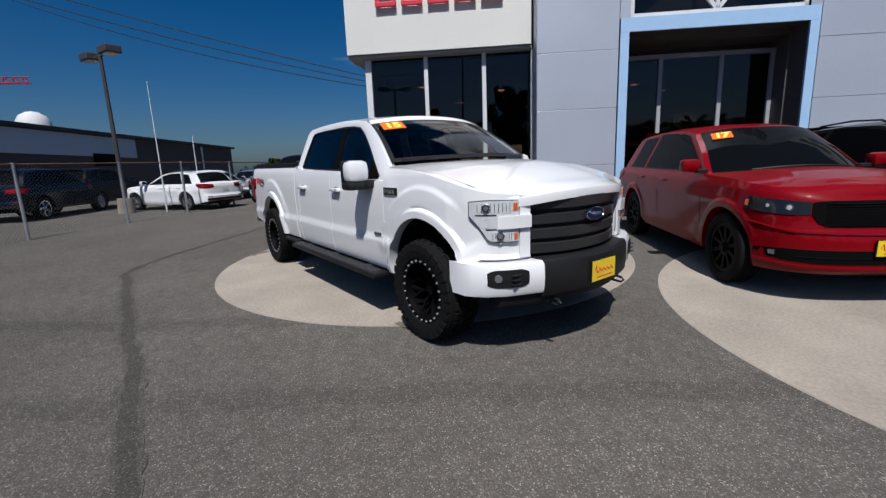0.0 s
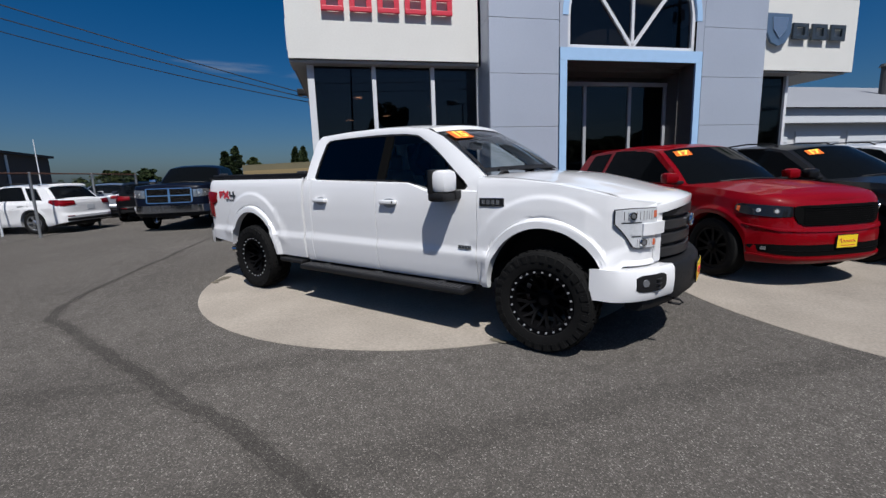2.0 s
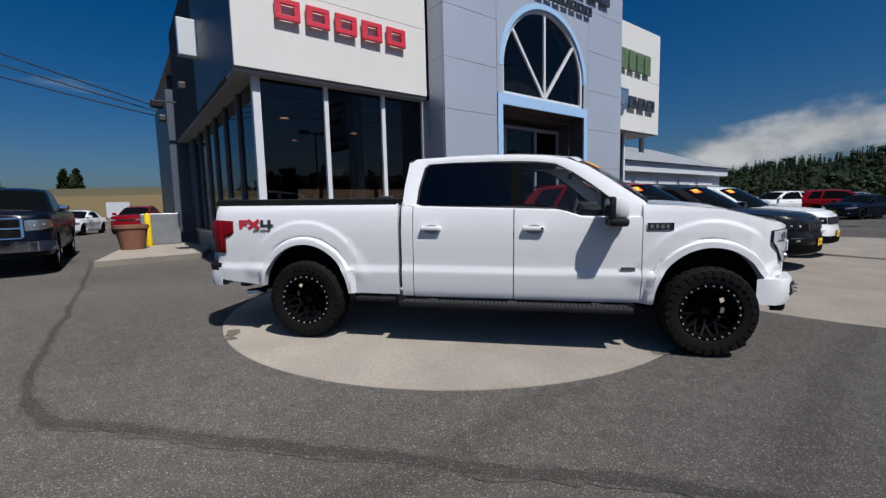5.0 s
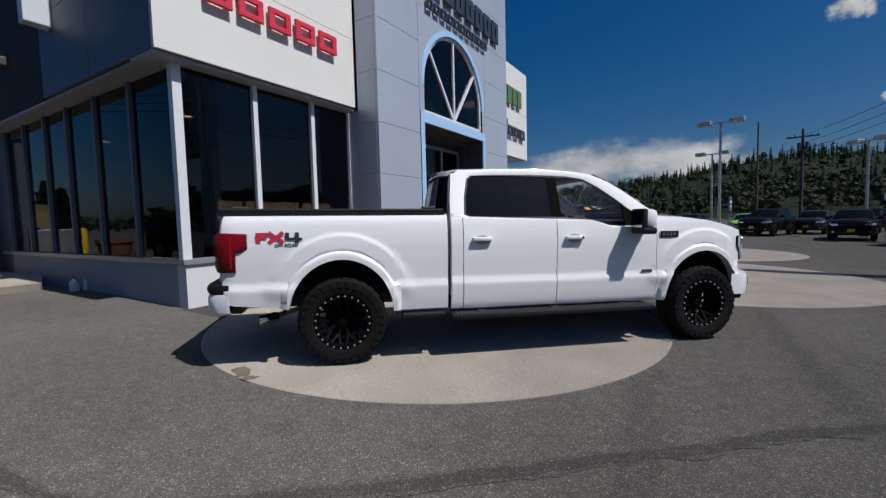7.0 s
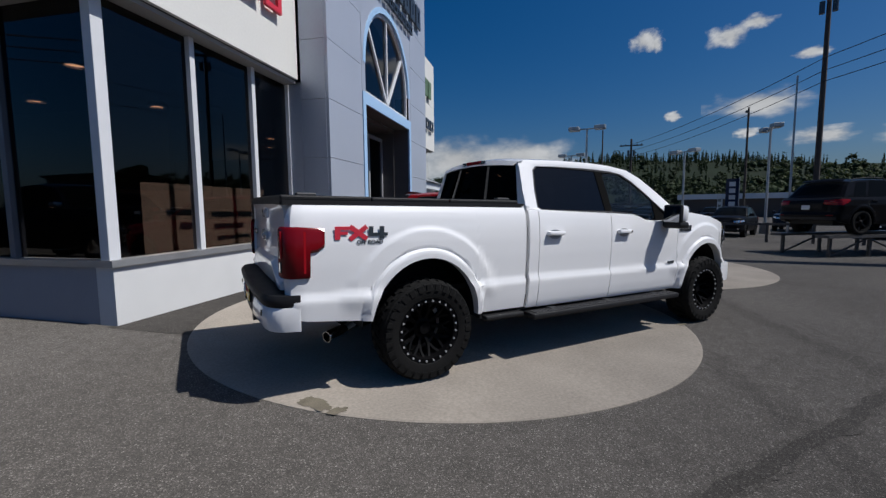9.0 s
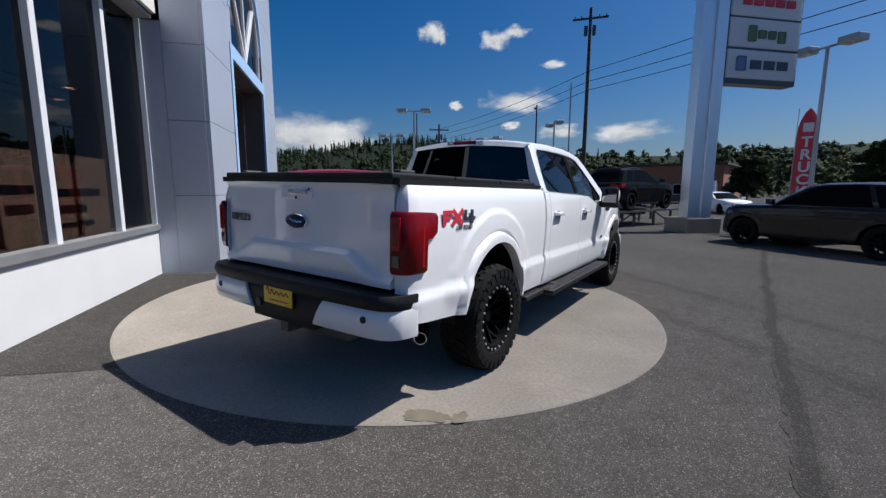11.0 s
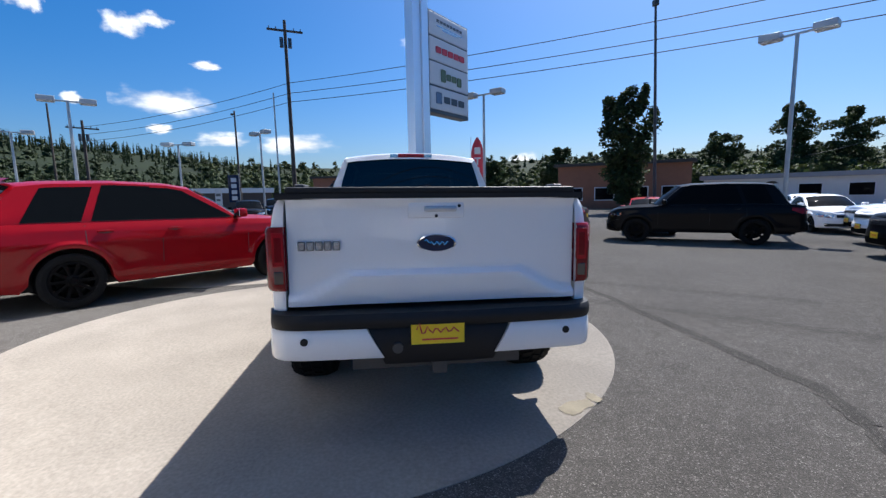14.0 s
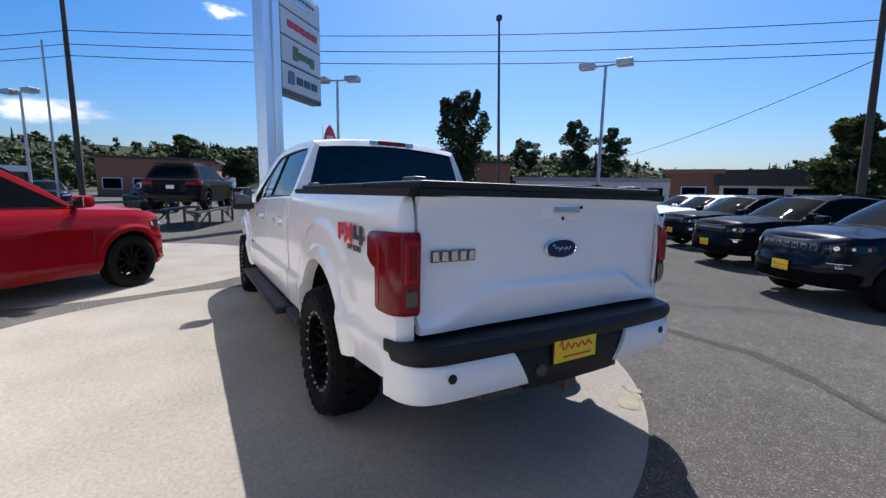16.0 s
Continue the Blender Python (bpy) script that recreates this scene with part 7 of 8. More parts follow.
vehicle("sedan", at(12.6, -4.6, 140), "blue saloon parked behind the grey SUV", "car", "navy_paint", **SED)
vehicle("sedan", at(15.5, -6.6, 140), "silver saloon parked by the pylon sign", "car", "silver_paint", **SED)
vehicle("sedan", at(11.2, -10.8, 150), "red saloon parked behind the dark SUVs", "car", "red_paint", **SED)
vehicle("sedan", at(9.6, -17.5, 150), "white saloon parked beyond the black SUV", "car", "white_paint", **SED)
vehicle("sedan", at(12.5, -20.0, 150), "silver saloon parked in the far corner of the lot", "car", "silver_paint", **SED)
# behind the fence
vehicle("estate_car", at(-15.3, -0.75, 212), "white estate car parked behind the fence", "car", "white_paint", plate=False, rim=M["lamp_silver"], wheel_key="silver", **{**SED, "roof_r": -1.7, "kind": "suv", "rear_glass": 0.4, "tail": 1.0})
for x, y, yaw, pn, lab in ((-15.6, -6.9, 150, "black_paint", "black SUV parked behind the fence"), (-16.9, -4.9, 150, "navy_paint", "dark blue SUV parked behind the fence"), (-19.5, -3.4, 150, "black_paint", "dark SUV parked behind the fence"), (-14.2, -9.0, 150, "black_paint", "black SUV parked behind the fence")):
    vehicle("suv", at(x, y, yaw), lab, "car", pn, plate=False, rim=M["lamp_silver"], wheel_key="silver", **GC)
for x, y, yaw, pn, lab in ((-18.6, 1.2, 145, "white_paint", "white saloon behind the fence"), (-20.6, 3.6, 145, "silver_paint", "silver saloon behind the fence"), (-17.0, 3.4, 160, "black_paint", "black saloon behind the fence")):
    vehicle("sedan", at(x, y, yaw), lab, "car", pn, plate=False, **SED)
vehicle("sedan", at(-25.5, 15.8, -60), "white car parked by the tan building", "car", "white_paint", plate=False, **SED)
vehicle("suv", at(-23.0, 17.6, -60), "maroon SUV parked by the tan building", "car", "red_paint", plate=False, **COMP)
# far part of the lot
FAR = "cars across the lot"
rndc = random.Random(11)
spots = [(24.5, 18.2, "black_paint"), (29.2, 18.8, "grey_paint"), (27.0, 22.0, "green_paint"), (33.5, 18.6, "black_paint"), (38.0, 18.0, "black_paint"), (20.5, 24.5, "navy_paint"), (17.8, 28.0, "white_paint"), (22.5, 29.0, "silver_paint"), (27.5, 28.0, "grey_paint"), (33.0, 25.5, "navy_paint"), (22.0, 8.5, "black_paint"), (26.5, 3.4, "black_paint"), (31.0, 9.0, "navy_paint"), (24.0, 12.8, "black_paint"), (30.0, -2.0, "white_paint"), (38.0, 4.0, "silver_paint"), (14.0, 33.0, "black_paint"), (19.0, 35.0, "white_paint"), (26.0, 36.0, "grey_paint")]
first = {}
for k, (x, y, pn) in enumerate(spots):
    spec, nm = ((GC, "suv"), (COMP, "suv"), (SED, "sedan"))[k % 3]
    key = (k % 3, pn)
    words = pn.split("_")[0]
    yaw = 205 + rndc.uniform(-12, 12)
    if key in first:
        copy_thing(first[key], at(x, y, yaw))
    else:
        first[key] = vehicle(nm, at(x, y, yaw), f"{words} car parked in a far row of the lot", "car", pn, plate=True, group=FAR, **spec)
vehicle("suv", at(21.5, 27.5, -20), "maroon SUV parked further along the lot", "car", "red_paint", plate=False, **DUR)

# ---- lot furniture ----


def lot_lamp(x, y, h, yaw, label, heads=2, material=None):
    """A car-lot lamp: square pole on a concrete foot, box heads on arms."""
    lamp = thing("street_lamp", upright(x, y, yaw), label, "street lamp", "lot lamps")
    mt = material or M["steel"]
    part("foot", cyl(bmesh.new(), (0, 0, -0.1), (0, 0, 0.55), 0.28, 0.26, n=20), M["concrete"], lamp)
    bm = bmesh.new()
    cyl(bm, (0, 0, 0.55), (0, 0, h), 0.085, 0.06, n=8)
    part("pole", bm, mt, lamp)
    part("arm", boxes((-0.55 if heads > 1 else 0.0, 0.55, -0.035, 0.035, h - 0.06, h + 0.01)), mt, lamp)
    for s in (-1, 1)[2 - heads:]:
        hd = part("lamp_head", boxes((s * 0.78 - 0.33, s * 0.78 + 0.33, -0.25, 0.25, h - 0.10, h + 0.14), bevel=0.03), mt, lamp)
        part("lens", boxes((s * 0.78 - 0.27, s * 0.78 + 0.27, -0.2, 0.2, h - 0.115, h - 0.102)), M["lamp_silver"], hd)
    return lamp


lot_lamp(16.31, -4.93, 6.75, 48, "tall grey lot lamp with two box heads by the pylon sign")
lot_lamp(8.45, -14.42, 7.15, 30, "tall grey lot lamp with two box heads by the small SUVs")
lot_lamp(25.94, 8.56, 6.2, 42, "grey lot lamp with two box heads in the far row")
lot_lamp(17.98, 15.22, 6.45, 122, "grey lot lamp with two box heads across the lot")
lot_lamp(24.85, 23.0, 6.0, 122, "grey lot lamp with two box heads beyond the far cars")
lot_lamp(27.34, 14.49, 5.6, 80, "grey lot lamp with two small heads")
lot_lamp(-15.0, -2.58, 5.55, 20, "dark lot lamp with two flat heads behind the fence", material=M["dark_steel"])


def wood_pole(x, y, h, label, arms=1, r=0.17, yaw=35, lean=(0, 0)):
    p = thing("utility_pole", upright(x, y, yaw) @ pose(0, 0, 0, lean[0], lean[1], 0), label, "utility pole")
    part("pole", cyl(bmesh.new(), (0, 0, -0.3), (0, 0, h), r, r * 0.62, n=12), M["wood_pole"], p)
    for k in range(arms):
        z = h - 0.7 - k * 1.2
        part("crossarm", boxes((-1.2, 1.2, -0.06, 0.06, z - 0.06, z + 0.06)), M["wood_pole"], p)
        for s in (-1.05, -0.6, 0.6, 1.05):
            part("insulator", cyl(bmesh.new(), (s, 0, z + 0.06), (s, 0, z + 0.22), 0.045, 0.03, n=8), M["sign_grey"], p)
    if arms:
        for s in (-0.28, 0.28):
            part("transformer", cyl(bmesh.new(), (s, 0.15, h - 1.9), (s, 0.15, h - 1.25), 0.13, n=12), M["sign_grey"], p)
    return p


wood_pole(27.2, 6.7, 14.2, "tall dark wooden utility pole with a crossarm", yaw=105, lean=(1.2, 0))
wood_pole(3.1, -28.1, 13.5, "tall dark wooden utility pole at the lot edge", arms=0, r=0.2, lean=(-2, 2))
wood_pole(39.0, 27.6, 9.2, "wooden utility pole with a crossarm beyond the lot", yaw=129)
wood_pole(31.4, 25.2, 9.1, "slim bare wooden pole beyond the far cars", arms=0, r=0.1)
g1 = wood_pole(28.1, 10.8, 8.1, "slim wooden pole with a small lamp arm", arms=0, r=0.09)
part("lamp_arm", boxes((0, 0.5, -0.03, 0.03, 7.9, 7.96), (0.4, 0.65, -0.08, 0.08, 7.86, 7.98)), M["dark_steel"], g1)
fp = thing("flag_pole", upright(12.48, -11.99) @ pose(0, 0, 0, -1.5, 1.0, 0), "tall thin grey pole with a small camera on top", "pole")
part("pole", cyl(bmesh.new(), (0, 0, -0.1), (0, 0, 9.7), 0.085, 0.05, n=10), M["dark_steel"], fp)
part("camera_head", boxes((-0.12, 0.12, -0.1, 0.1, 9.7, 9.95), bevel=0.03), M["dark_steel"], fp)
tp = thing("steel_pole", upright(26.4, 7.6), "slim galvanised pole beside the utility pole", "pole")
part("pole", cyl(bmesh.new(), (0, 0, -0.1), (0, 0, 9.0), 0.07, 0.05, n=8), M["steel"], tp)


def wire(a, b, sag, r, label):
    a, b = Vector(a), Vector(b)
    bm = bmesh.new()
    tube(bm, [a.lerp(b, t / 24) - Vector((0, 0, sag * 4 * (t / 24) * (1 - t / 24))) for t in range(25)], r, n=5)
    return tagged(part("cable", bm, M["wire"]), label, "cable", "overhead cables")


for dz, za in ((0.0, 8.3), (0.0, 8.9), (0.2, 9.6)):
    wire((27.2, 6.7, za), (3.1, -28.1, za + 0.1 + dz), 0.5, 0.022, "black overhead cable between utility poles")
    wire((27.2, 6.7, za), (39.0, 27.6, za - 1.2), 0.4, 0.02, "black overhead cable between utility poles")
wire((3.1, -28.1, 8.2), (36.0, -46.0, 5.0), 0.8, 0.02, "black service cable from a utility pole")
for k, (b, z) in enumerate((((-30.7, -5.9, 11.6), 4.7), ((-28.0, -12.0, 12.4), 4.85), ((-26.0, -16.0, 13.2), 5.0))):
    wire((-12.0, 8.4, z), b, 0.5, 0.02, "black service cable to the building corner")

# pylon sign: two silver columns carrying four white panels
sd = Vector((2.2, -2.18, 0)).normalized()
SIGN = Matrix.Translation((14.11, -1.76, gz(14, -2))) @ Matrix((sd, Vector((0, 0, 1)).cross(sd), Vector((0, 0, 1)))).transposed().to_4x4()
py = thing("pylon_sign", SIGN, "tall silver pylon sign with four white panels", "sign")
part("footing", boxes((-1.35, 0.1, -0.6, 0.6, -0.2, 0.55), bevel=0.03), M["concrete"], py)
part("column", boxes((-1.05, -0.55, -0.22, 0.22, 0.5, 11.6), bevel=0.02), M["column_metal"], py, smooth=False)
part("column", boxes((-0.545, -0.10, -0.30, 0.16, 0.5, 11.6), bevel=0.02), M["column_metal"], py)
part("panel_frame", boxes((-0.09, 3.05, -0.26, 0.26, 5.38, 9.75), bevel=0.03), M["sign_grey"], py)
for k, z0 in enumerate((5.56, 6.62, 7.66, 8.70)):
    z1 = z0 + 0.98
    pn = part("sign_panel", boxes((-0.02, 2.98, -0.30, 0.30, z0, z1), bevel=0.04), M["sign_white"], py)
    for f in (-1, 1):
        yy = (0.301, 0.315) if f > 0 else (-0.315, -0.301)
        if k == 0:
            part("brand_block", boxes(*[(0.95 + j * 0.58, 1.42 + j * 0.58, *yy, z0 + 0.34, z0 + 0.64) for j in range(3)], bevel=0.02), M["sign_grey"], pn)
            part("brand_shield", boxes((0.35, 0.75, *yy, z0 + 0.25, z0 + 0.75), bevel=0.05), M["sign_steelblue"], pn)
        elif k == 1:
            part("brand_block", boxes(*[(0.75 + j * 0.42, 1.08 + j * 0.42, *yy, z0 + (0.2 if j in (0, 3) else 0.32), z0 + (0.74 if j == 0 else 0.6)) for j in range(4)], bevel=0.04), M["sign_green"], pn)
        elif k == 2:
            part("brand_block", boxes(*[(0.4 + j * 0.46, 0.78 + j * 0.46, *yy, z0 + 0.36, z0 + 0.62) for j in range(5)], bevel=0.03), M["sign_red"], pn)
        else:
            part("brand_wing", boxes((0.5, 2.5, *yy, z0 + 0.44, z0 + 0.50), (0.9, 2.1, *yy, z0 + 0.34, z0 + 0.40)), M["lamp_silver"], pn)
            part("brand_block", boxes(*[(0.5 + j * 0.255, 0.68 + j * 0.255, *yy, z0 + 0.62, z0 + 0.74) for j in range(8)]), M["sign_grey"], pn)

# feather flag
fl = thing("feather_flag", upright(17.11, -4.75, -100), "tall red feather flag with white capital letters", "flag")
part("flag_pole", cyl(bmesh.new(), (-0.36, 0, -0.1), (-0.34, 0, 4.75), 0.025, 0.012, n=8), M["steel"], fl)
bm = bmesh.new()
rows = [[(-w / 2 + w * t / 4, 0.03 * math.sin(t * 1.3 + z), z) for t in range(5)] for z, w in ((0.9, 0.60), (1.6, 0.64), (2.4, 0.66), (3.2, 0.66), (4.0, 0.64), (4.3, 0.50), (4.55, 0.30), (4.74, 0.04))]
grid_faces(bm, rows)
ob = part("cloth", fix(bm), M["sign_red"], fl)
for k, ch in enumerate("TRUCKS"):
    for f, m in ((1, pose(0.0, -0.06, 3.45 - k * 0.48, 90, 0, 0)), (-1, pose(0.0, 0.06, 3.45 - k * 0.48, 90, 0, 180))):
        text_part(ch, 0.55, M["sign_white"], ob, m, 0.004, bold=0.015)
part("brand_shield", boxes((-0.16, 0.16, -0.065, 0.065, 3.85, 4.2), bevel=0.03), M["sign_white"], ob)

# display ramp with an SUV
rp = thing("display_ramp", upright(15.6, 1.3, -20), "black steel display ramp holding a dark SUV", "ramp")
for s in (-0.75, 0.75):
    part("track", boxes((-2.6, 2.6, s - 0.2, s + 0.2, 0.62, 0.70)), M["dark_steel"], rp)
    for x0 in (-2.3, -0.8, 0.8, 2.3):
        part("ramp_leg", boxes((x0 - 0.04, x0 + 0.04, s - 0.04, s + 0.04, 0, 0.62)), M["dark_steel"], rp)
    part("ramp_brace", cyl(bmesh.new(), (-2.3, s, 0.05), (-0.8, s, 0.62), 0.03), M["dark_steel"], rp)
    part("ramp_brace", cyl(bmesh.new(), (0.8, s, 0.62), (2.3, s, 0.05), 0.03), M["dark_steel"], rp)
vehicle("suv", upright(15.6, 1.3, -20, 0.705), "dark SUV raised on a display ramp", "car", "black_paint", plate=False, **GC)

bf = thing("banner_flag", upright(26.3, 10.6, 115), "dark green banner flag with pale bars in the far row", "flag")
part("flag_pole", cyl(bmesh.new(), (-0.32, 0, -0.1), (-0.32, 0, 3.5), 0.03, 0.02, n=8), M["steel"], bf)
bm = bmesh.new()
grid_faces(bm, [[(-0.3 + 0.7 * t / 4, 0.03 * math.sin(t * 1.1 + z * 2), z) for t in range(5)] for z in (1.5, 1.9, 2.3, 2.7, 3.1, 3.4)])
cl = part("cloth", fix(bm), M["oval_blue"], bf)
for k in range(4):
    part("plain_bar", boxes((-0.12, 0.22, -0.055, 0.055, 1.65 + 0.42 * k, 1.93 + 0.42 * k)), M["sign_white"], cl)

# low rail and small sign beyond the truck
rl_ = thing("guard_rail", upright(19.5, 3.2, -60), "low dark steel rail at the lot edge", "rail")
for k in range(6):
    part("post", boxes((-4 + k * 1.6, -3.9 + k * 1.6, -0.05, 0.05, -0.1, 0.9)), M["dark_steel"], rl_)
part("rail", boxes((-4.1, 4.2, -0.035, 0.035, 0.78, 0.88)), M["dark_steel"], rl_)
for x, y, w, h, z, mt, lab in ((21.0, 17.5, 1.6, 0.9, 1.6, "sign_steelblue", "dark blue sign board on posts in the far row"), (28.5, 12.5, 1.2, 1.2, 1.3, "sign_white", "white sign board on posts in the far row"), (31.0, -1.0, 1.8, 1.0, 1.2, "sign_white", "white sign board on posts by the road")):
    sg = thing("sign_board", upright(x, y, 40), lab, "sign")
    part("board", boxes((-w / 2, w / 2, -0.03, 0.03, z, z + h)), M[mt], sg)
    for s in (-w / 2 + 0.1, w / 2 - 0.1):
        part("post", boxes((s - 0.03, s + 0.03, -0.025, 0.025, -0.1, z + 0.05)), M["steel"], sg)
    part("plain_bar", boxes((-w * 0.38, w * 0.38, -0.04, 0.04, z + h * 0.55, z + h * 0.72), (-w * 0.3, w * 0.3, -0.04, 0.04, z + h * 0.25, z + h * 0.38)), M["sign_grey"] if mt == "sign_white" else M["sign_white"], sg)

# chain-link fence
fence = thing("chain_link_fence", upright(-8.2, -5.4), "grey chain-link fence with steel posts", "fence")
fd = Vector((-0.69, 0.72, 0)).normalized()
posts = [Vector((fd.x * s, fd.y * s, 0)) for s in (-4.6, -1.9, 1.1, 3.8, 6.2, 8.8, 11.4)]
for p in posts:
    z = gz(-8.2 + p.x, -5.4 + p.y) - gz(-8.2, -5.4)
    part("post", cyl(bmesh.new(), (p.x, p.y, z - 0.1), (p.x, p.y, z + 1.78), 0.035, n=10), M["steel"], fence)
for a, b in zip(posts, posts[1:]):
    za, zb = (gz(-8.2 + p.x, -5.4 + p.y) - gz(-8.2, -5.4) for p in (a, b))
    part("top_rail", cyl(bmesh.new(), a + Vector((0, 0, za + 1.74)), b + Vector((0, 0, zb + 1.74)), 0.02, n=8), M["rust"], fence)
    bm = bmesh.new()
    n = int((b - a).length / 0.09)
    for k in range(-19, n + 1):
        for dr in (1, -1):
            t0, t1 = k / n, (k + 19) / n
            z0, z1 = (0.05, 1.72) if dr > 0 else (1.72, 0.05)
            if t0 < 0:
                z0 += (z1 - z0) * (-t0 / (t1 - t0))
                t0 = 0
            if t1 > 1:
                z1 = z0 + (z1 - z0) * ((1 - t0) / (t1 - t0))
                t1 = 1
            p, q = a.lerp(b, t0), a.lerp(b, t1)
            w = Vector((0, 0, 0.0022))
            P0, P1 = p + Vector((0, 0, za + z0)), q + Vector((0, 0, zb + z1))
            bm.faces.new([bm.verts.new(v) for v in (P0 - w, P1 - w, P1 + w, P0 + w)])
    ms = part("wire_mesh", bm, M["steel"], fence)
    ms["kind"] = "stuff"

# island by the building with planter, bollard and cabinet
isl = bmesh.new()
poly = [(-9.6, 3.2), (-8.2, 5.0), (-9.2, 6.6), (-12.6, 9.0), (-13.6, 8.0), (-11.2, 5.2)]
prism(isl, poly, lambda u, v, d: (u, v, gz(u, v) + d), -0.1, 0.14)
tagged(part("kerb_island", fix(isl), M["concrete"]), "raised concrete island with a kerb beside the building", "kerb", kind="structure")
pot = thing("planter", upright(-11.3, 5.9, 0, 0.14), "round brown concrete planter on the island", "planter")
bm = bmesh.new()
revolve(bm, [(0.30, 0.0), (0.42, 0.62), (0.45, 0.64), (0.45, 0.74), (0.38, 0.74), (0.36, 0.6), (0.001, 0.6)], n=28, axis="z")
part("pot", fix(bm), M["brick"], pot, smooth=True)
bol = thing("bollard", upright(-11.55, 6.75, 0, 0.14), "yellow painted steel bollard on the island", "bollard")
bm = bmesh.new()
revolve(bm, [(0.09, 0.0), (0.09, 1.0), (0.06, 1.06), (0.001, 1.08)], n=16, axis="z")
part("post", fix(bm), M["yellow"], bol, smooth=True)
cab = thing("utility_cabinet", upright(-11.9, 7.6, 47, 0.14), "grey-green ribbed utility cabinet on the island", "cabinet")
part("body", boxes((-0.55, 0.55, -0.4, 0.4, 0, 1.05), bevel=0.02), M["steel"], cab)
for k in range(9):
    part("rib", boxes((-0.5 + k * 0.12, -0.46 + k * 0.12, -0.415, -0.402, 0.08, 0.98)), M["steel"], cab)
for k, (x, y) in enumerate(((-6.9, 4.4), (-6.75, 4.55), (-6.6, 4.72))):
    jg = thing("plastic_jug", upright(x - 0.5, y + 0.2), "translucent white plastic jug by the wall", "jug", "jugs by the wall")
    bm = bmesh.new()
    revolve(bm, [(0.001, 0), (0.075, 0.0), (0.08, 0.02), (0.08, 0.17), (0.03, 0.23), (0.02, 0.26), (0.001, 0.26)], n=16, axis="z")
    part("body", fix(bm), M["sign_white"], jg, smooth=True)
    part("cap", cyl(bmesh.new(), (0, 0, 0.26), (0, 0, 0.285), 0.022), M["oval_blue"], jg)

# things on the dealership
bpart("box_sign", [(-2.21, -1.765, 8.0, 8.25, 4.99, 5.82)], M["sign_white"], "white lightbox sign on the side wall", bevel=0.02)
bpart("wall_lamp", [(-1.95, -1.7, 10.8, 11.1, 4.9, 5.1)], M["dark_steel"], "dark wall lamp", bevel=0.03)
bpart("wall_lamp", [(-2.2, -2.0, 14.4, 14.7, 4.6, 4.8)], M["dark_steel"], "dark wall lamp", bevel=0.03)
for s, y, z in ((-0.4, 6.4, 3.45), (0.5, 8.5, 3.3), (1.7, 7.2, 3.4), (-0.6, 9.5, 3.3), (5.3, 7.2, 3.35), (6.4, 8.0, 3.3)):
    lp = thing("pendant_lamp", BASE @ pose(s, y, 0), "warm round ceiling lamp in the showroom", "lamp", "showroom lamps")
    bm = bmesh.new()
    revolve(bm, [(0.02, 3.62), (0.02, z + 0.12), (0.14, z + 0.1), (0.17, z), (0.13, z - 0.01)], n=20, axis="z")
    part("shade", fix(bm), M["soffit"], lp, smooth=True)
    part("bulb", cyl(bmesh.new(), (0, 0, z + 0.02), (0, 0, z + 0.05), 0.12, n=16), M["lamp_warm"], lp)
bd = thing("paper_banner", BASE @ pose(0.2, 5.2, 0.06, 0, 0, 0), "brown paper banner with plain bars behind the shop window", "banner")
part("sheet", boxes((-0.8, 1.85, -0.012, 0.0, 0.72, 1.72)), M["kraft"], bd)
for a, b, z0, z1 in ((-0.42, 0.25, 1.26, 1.35), (-0.2, 0.2, 1.05, 1.15), (0.45, 1.55, 1.22, 1.31), (0.5, 1.2, 1.02, 1.11), (0.55, 1.35, 0.84, 0.90)):
    part("plain_bar", boxes((a, b, -0.02, -0.012, z0, z1)), M["sign_grey"], bd)
part("leg", boxes((-0.5, -0.45, 0.0, 0.05, 0.0, 0.75), (1.6, 1.65, 0.0, 0.05, 0.0, 0.75)), M["dark_steel"], bd)
bs = thing("cardboard_sign", BASE @ pose(2.0, 5.6, 0.06), "upright brown board standing in the showroom", "board")
part("board", boxes((-0.13, 0.13, -0.02, 0.02, 0.0, 1.75)), M["kraft"], bs)
ds = thing("reception_desk", BASE @ pose(5.6, 9.0, 0.06), "dark reception desk inside the entrance", "desk")
part("counter", boxes((-1.3, 1.3, -0.4, 0.4, 0.0, 1.0), bevel=0.02), M["cabin"], ds)
part("worktop", boxes((-1.36, 1.36, -0.46, 0.46, 1.0, 1.05)), M["kraft"], ds)

# service wing to the right of the showroom
sw = thing("service_building", BASE, "low white service building with garage doors and a grey roof", "building", kind="structure")
part("wall", boxes((13.1, 31.5, 9.0, 20.0, -0.1, 3.0)), M["wall_white"], sw)
part("fascia", boxes((13.05, 31.8, 8.6, 20.3, 3.0, 3.55)), M["sign_white"], sw)
bm = bmesh.new()
rows = [[(x, y, z) for y, z in ((8.4, 3.56), (14.4, 5.6), (20.5, 3.56))] for x in (13.0, 32.0)]
grid_faces(bm, rows)
for r in rows:
    bm.faces.new([bm.verts.new(p) for p in r])
part("roof", fix(bm), M["roof_grey"], sw)
for k in range(6):
    a = 14.2 + k * 2.7
    dr = part("garage_door", boxes((a, a + 2.3, 8.93, 8.99, -0.05, 2.7)), M["sign_white"], sw)
    for j in range(4):
        part("door_rib", boxes((a + 0.05, a + 2.25, 8.915, 8.928, 0.6 + j * 0.55, 0.63 + j * 0.55)), M["roof_grey"], dr)
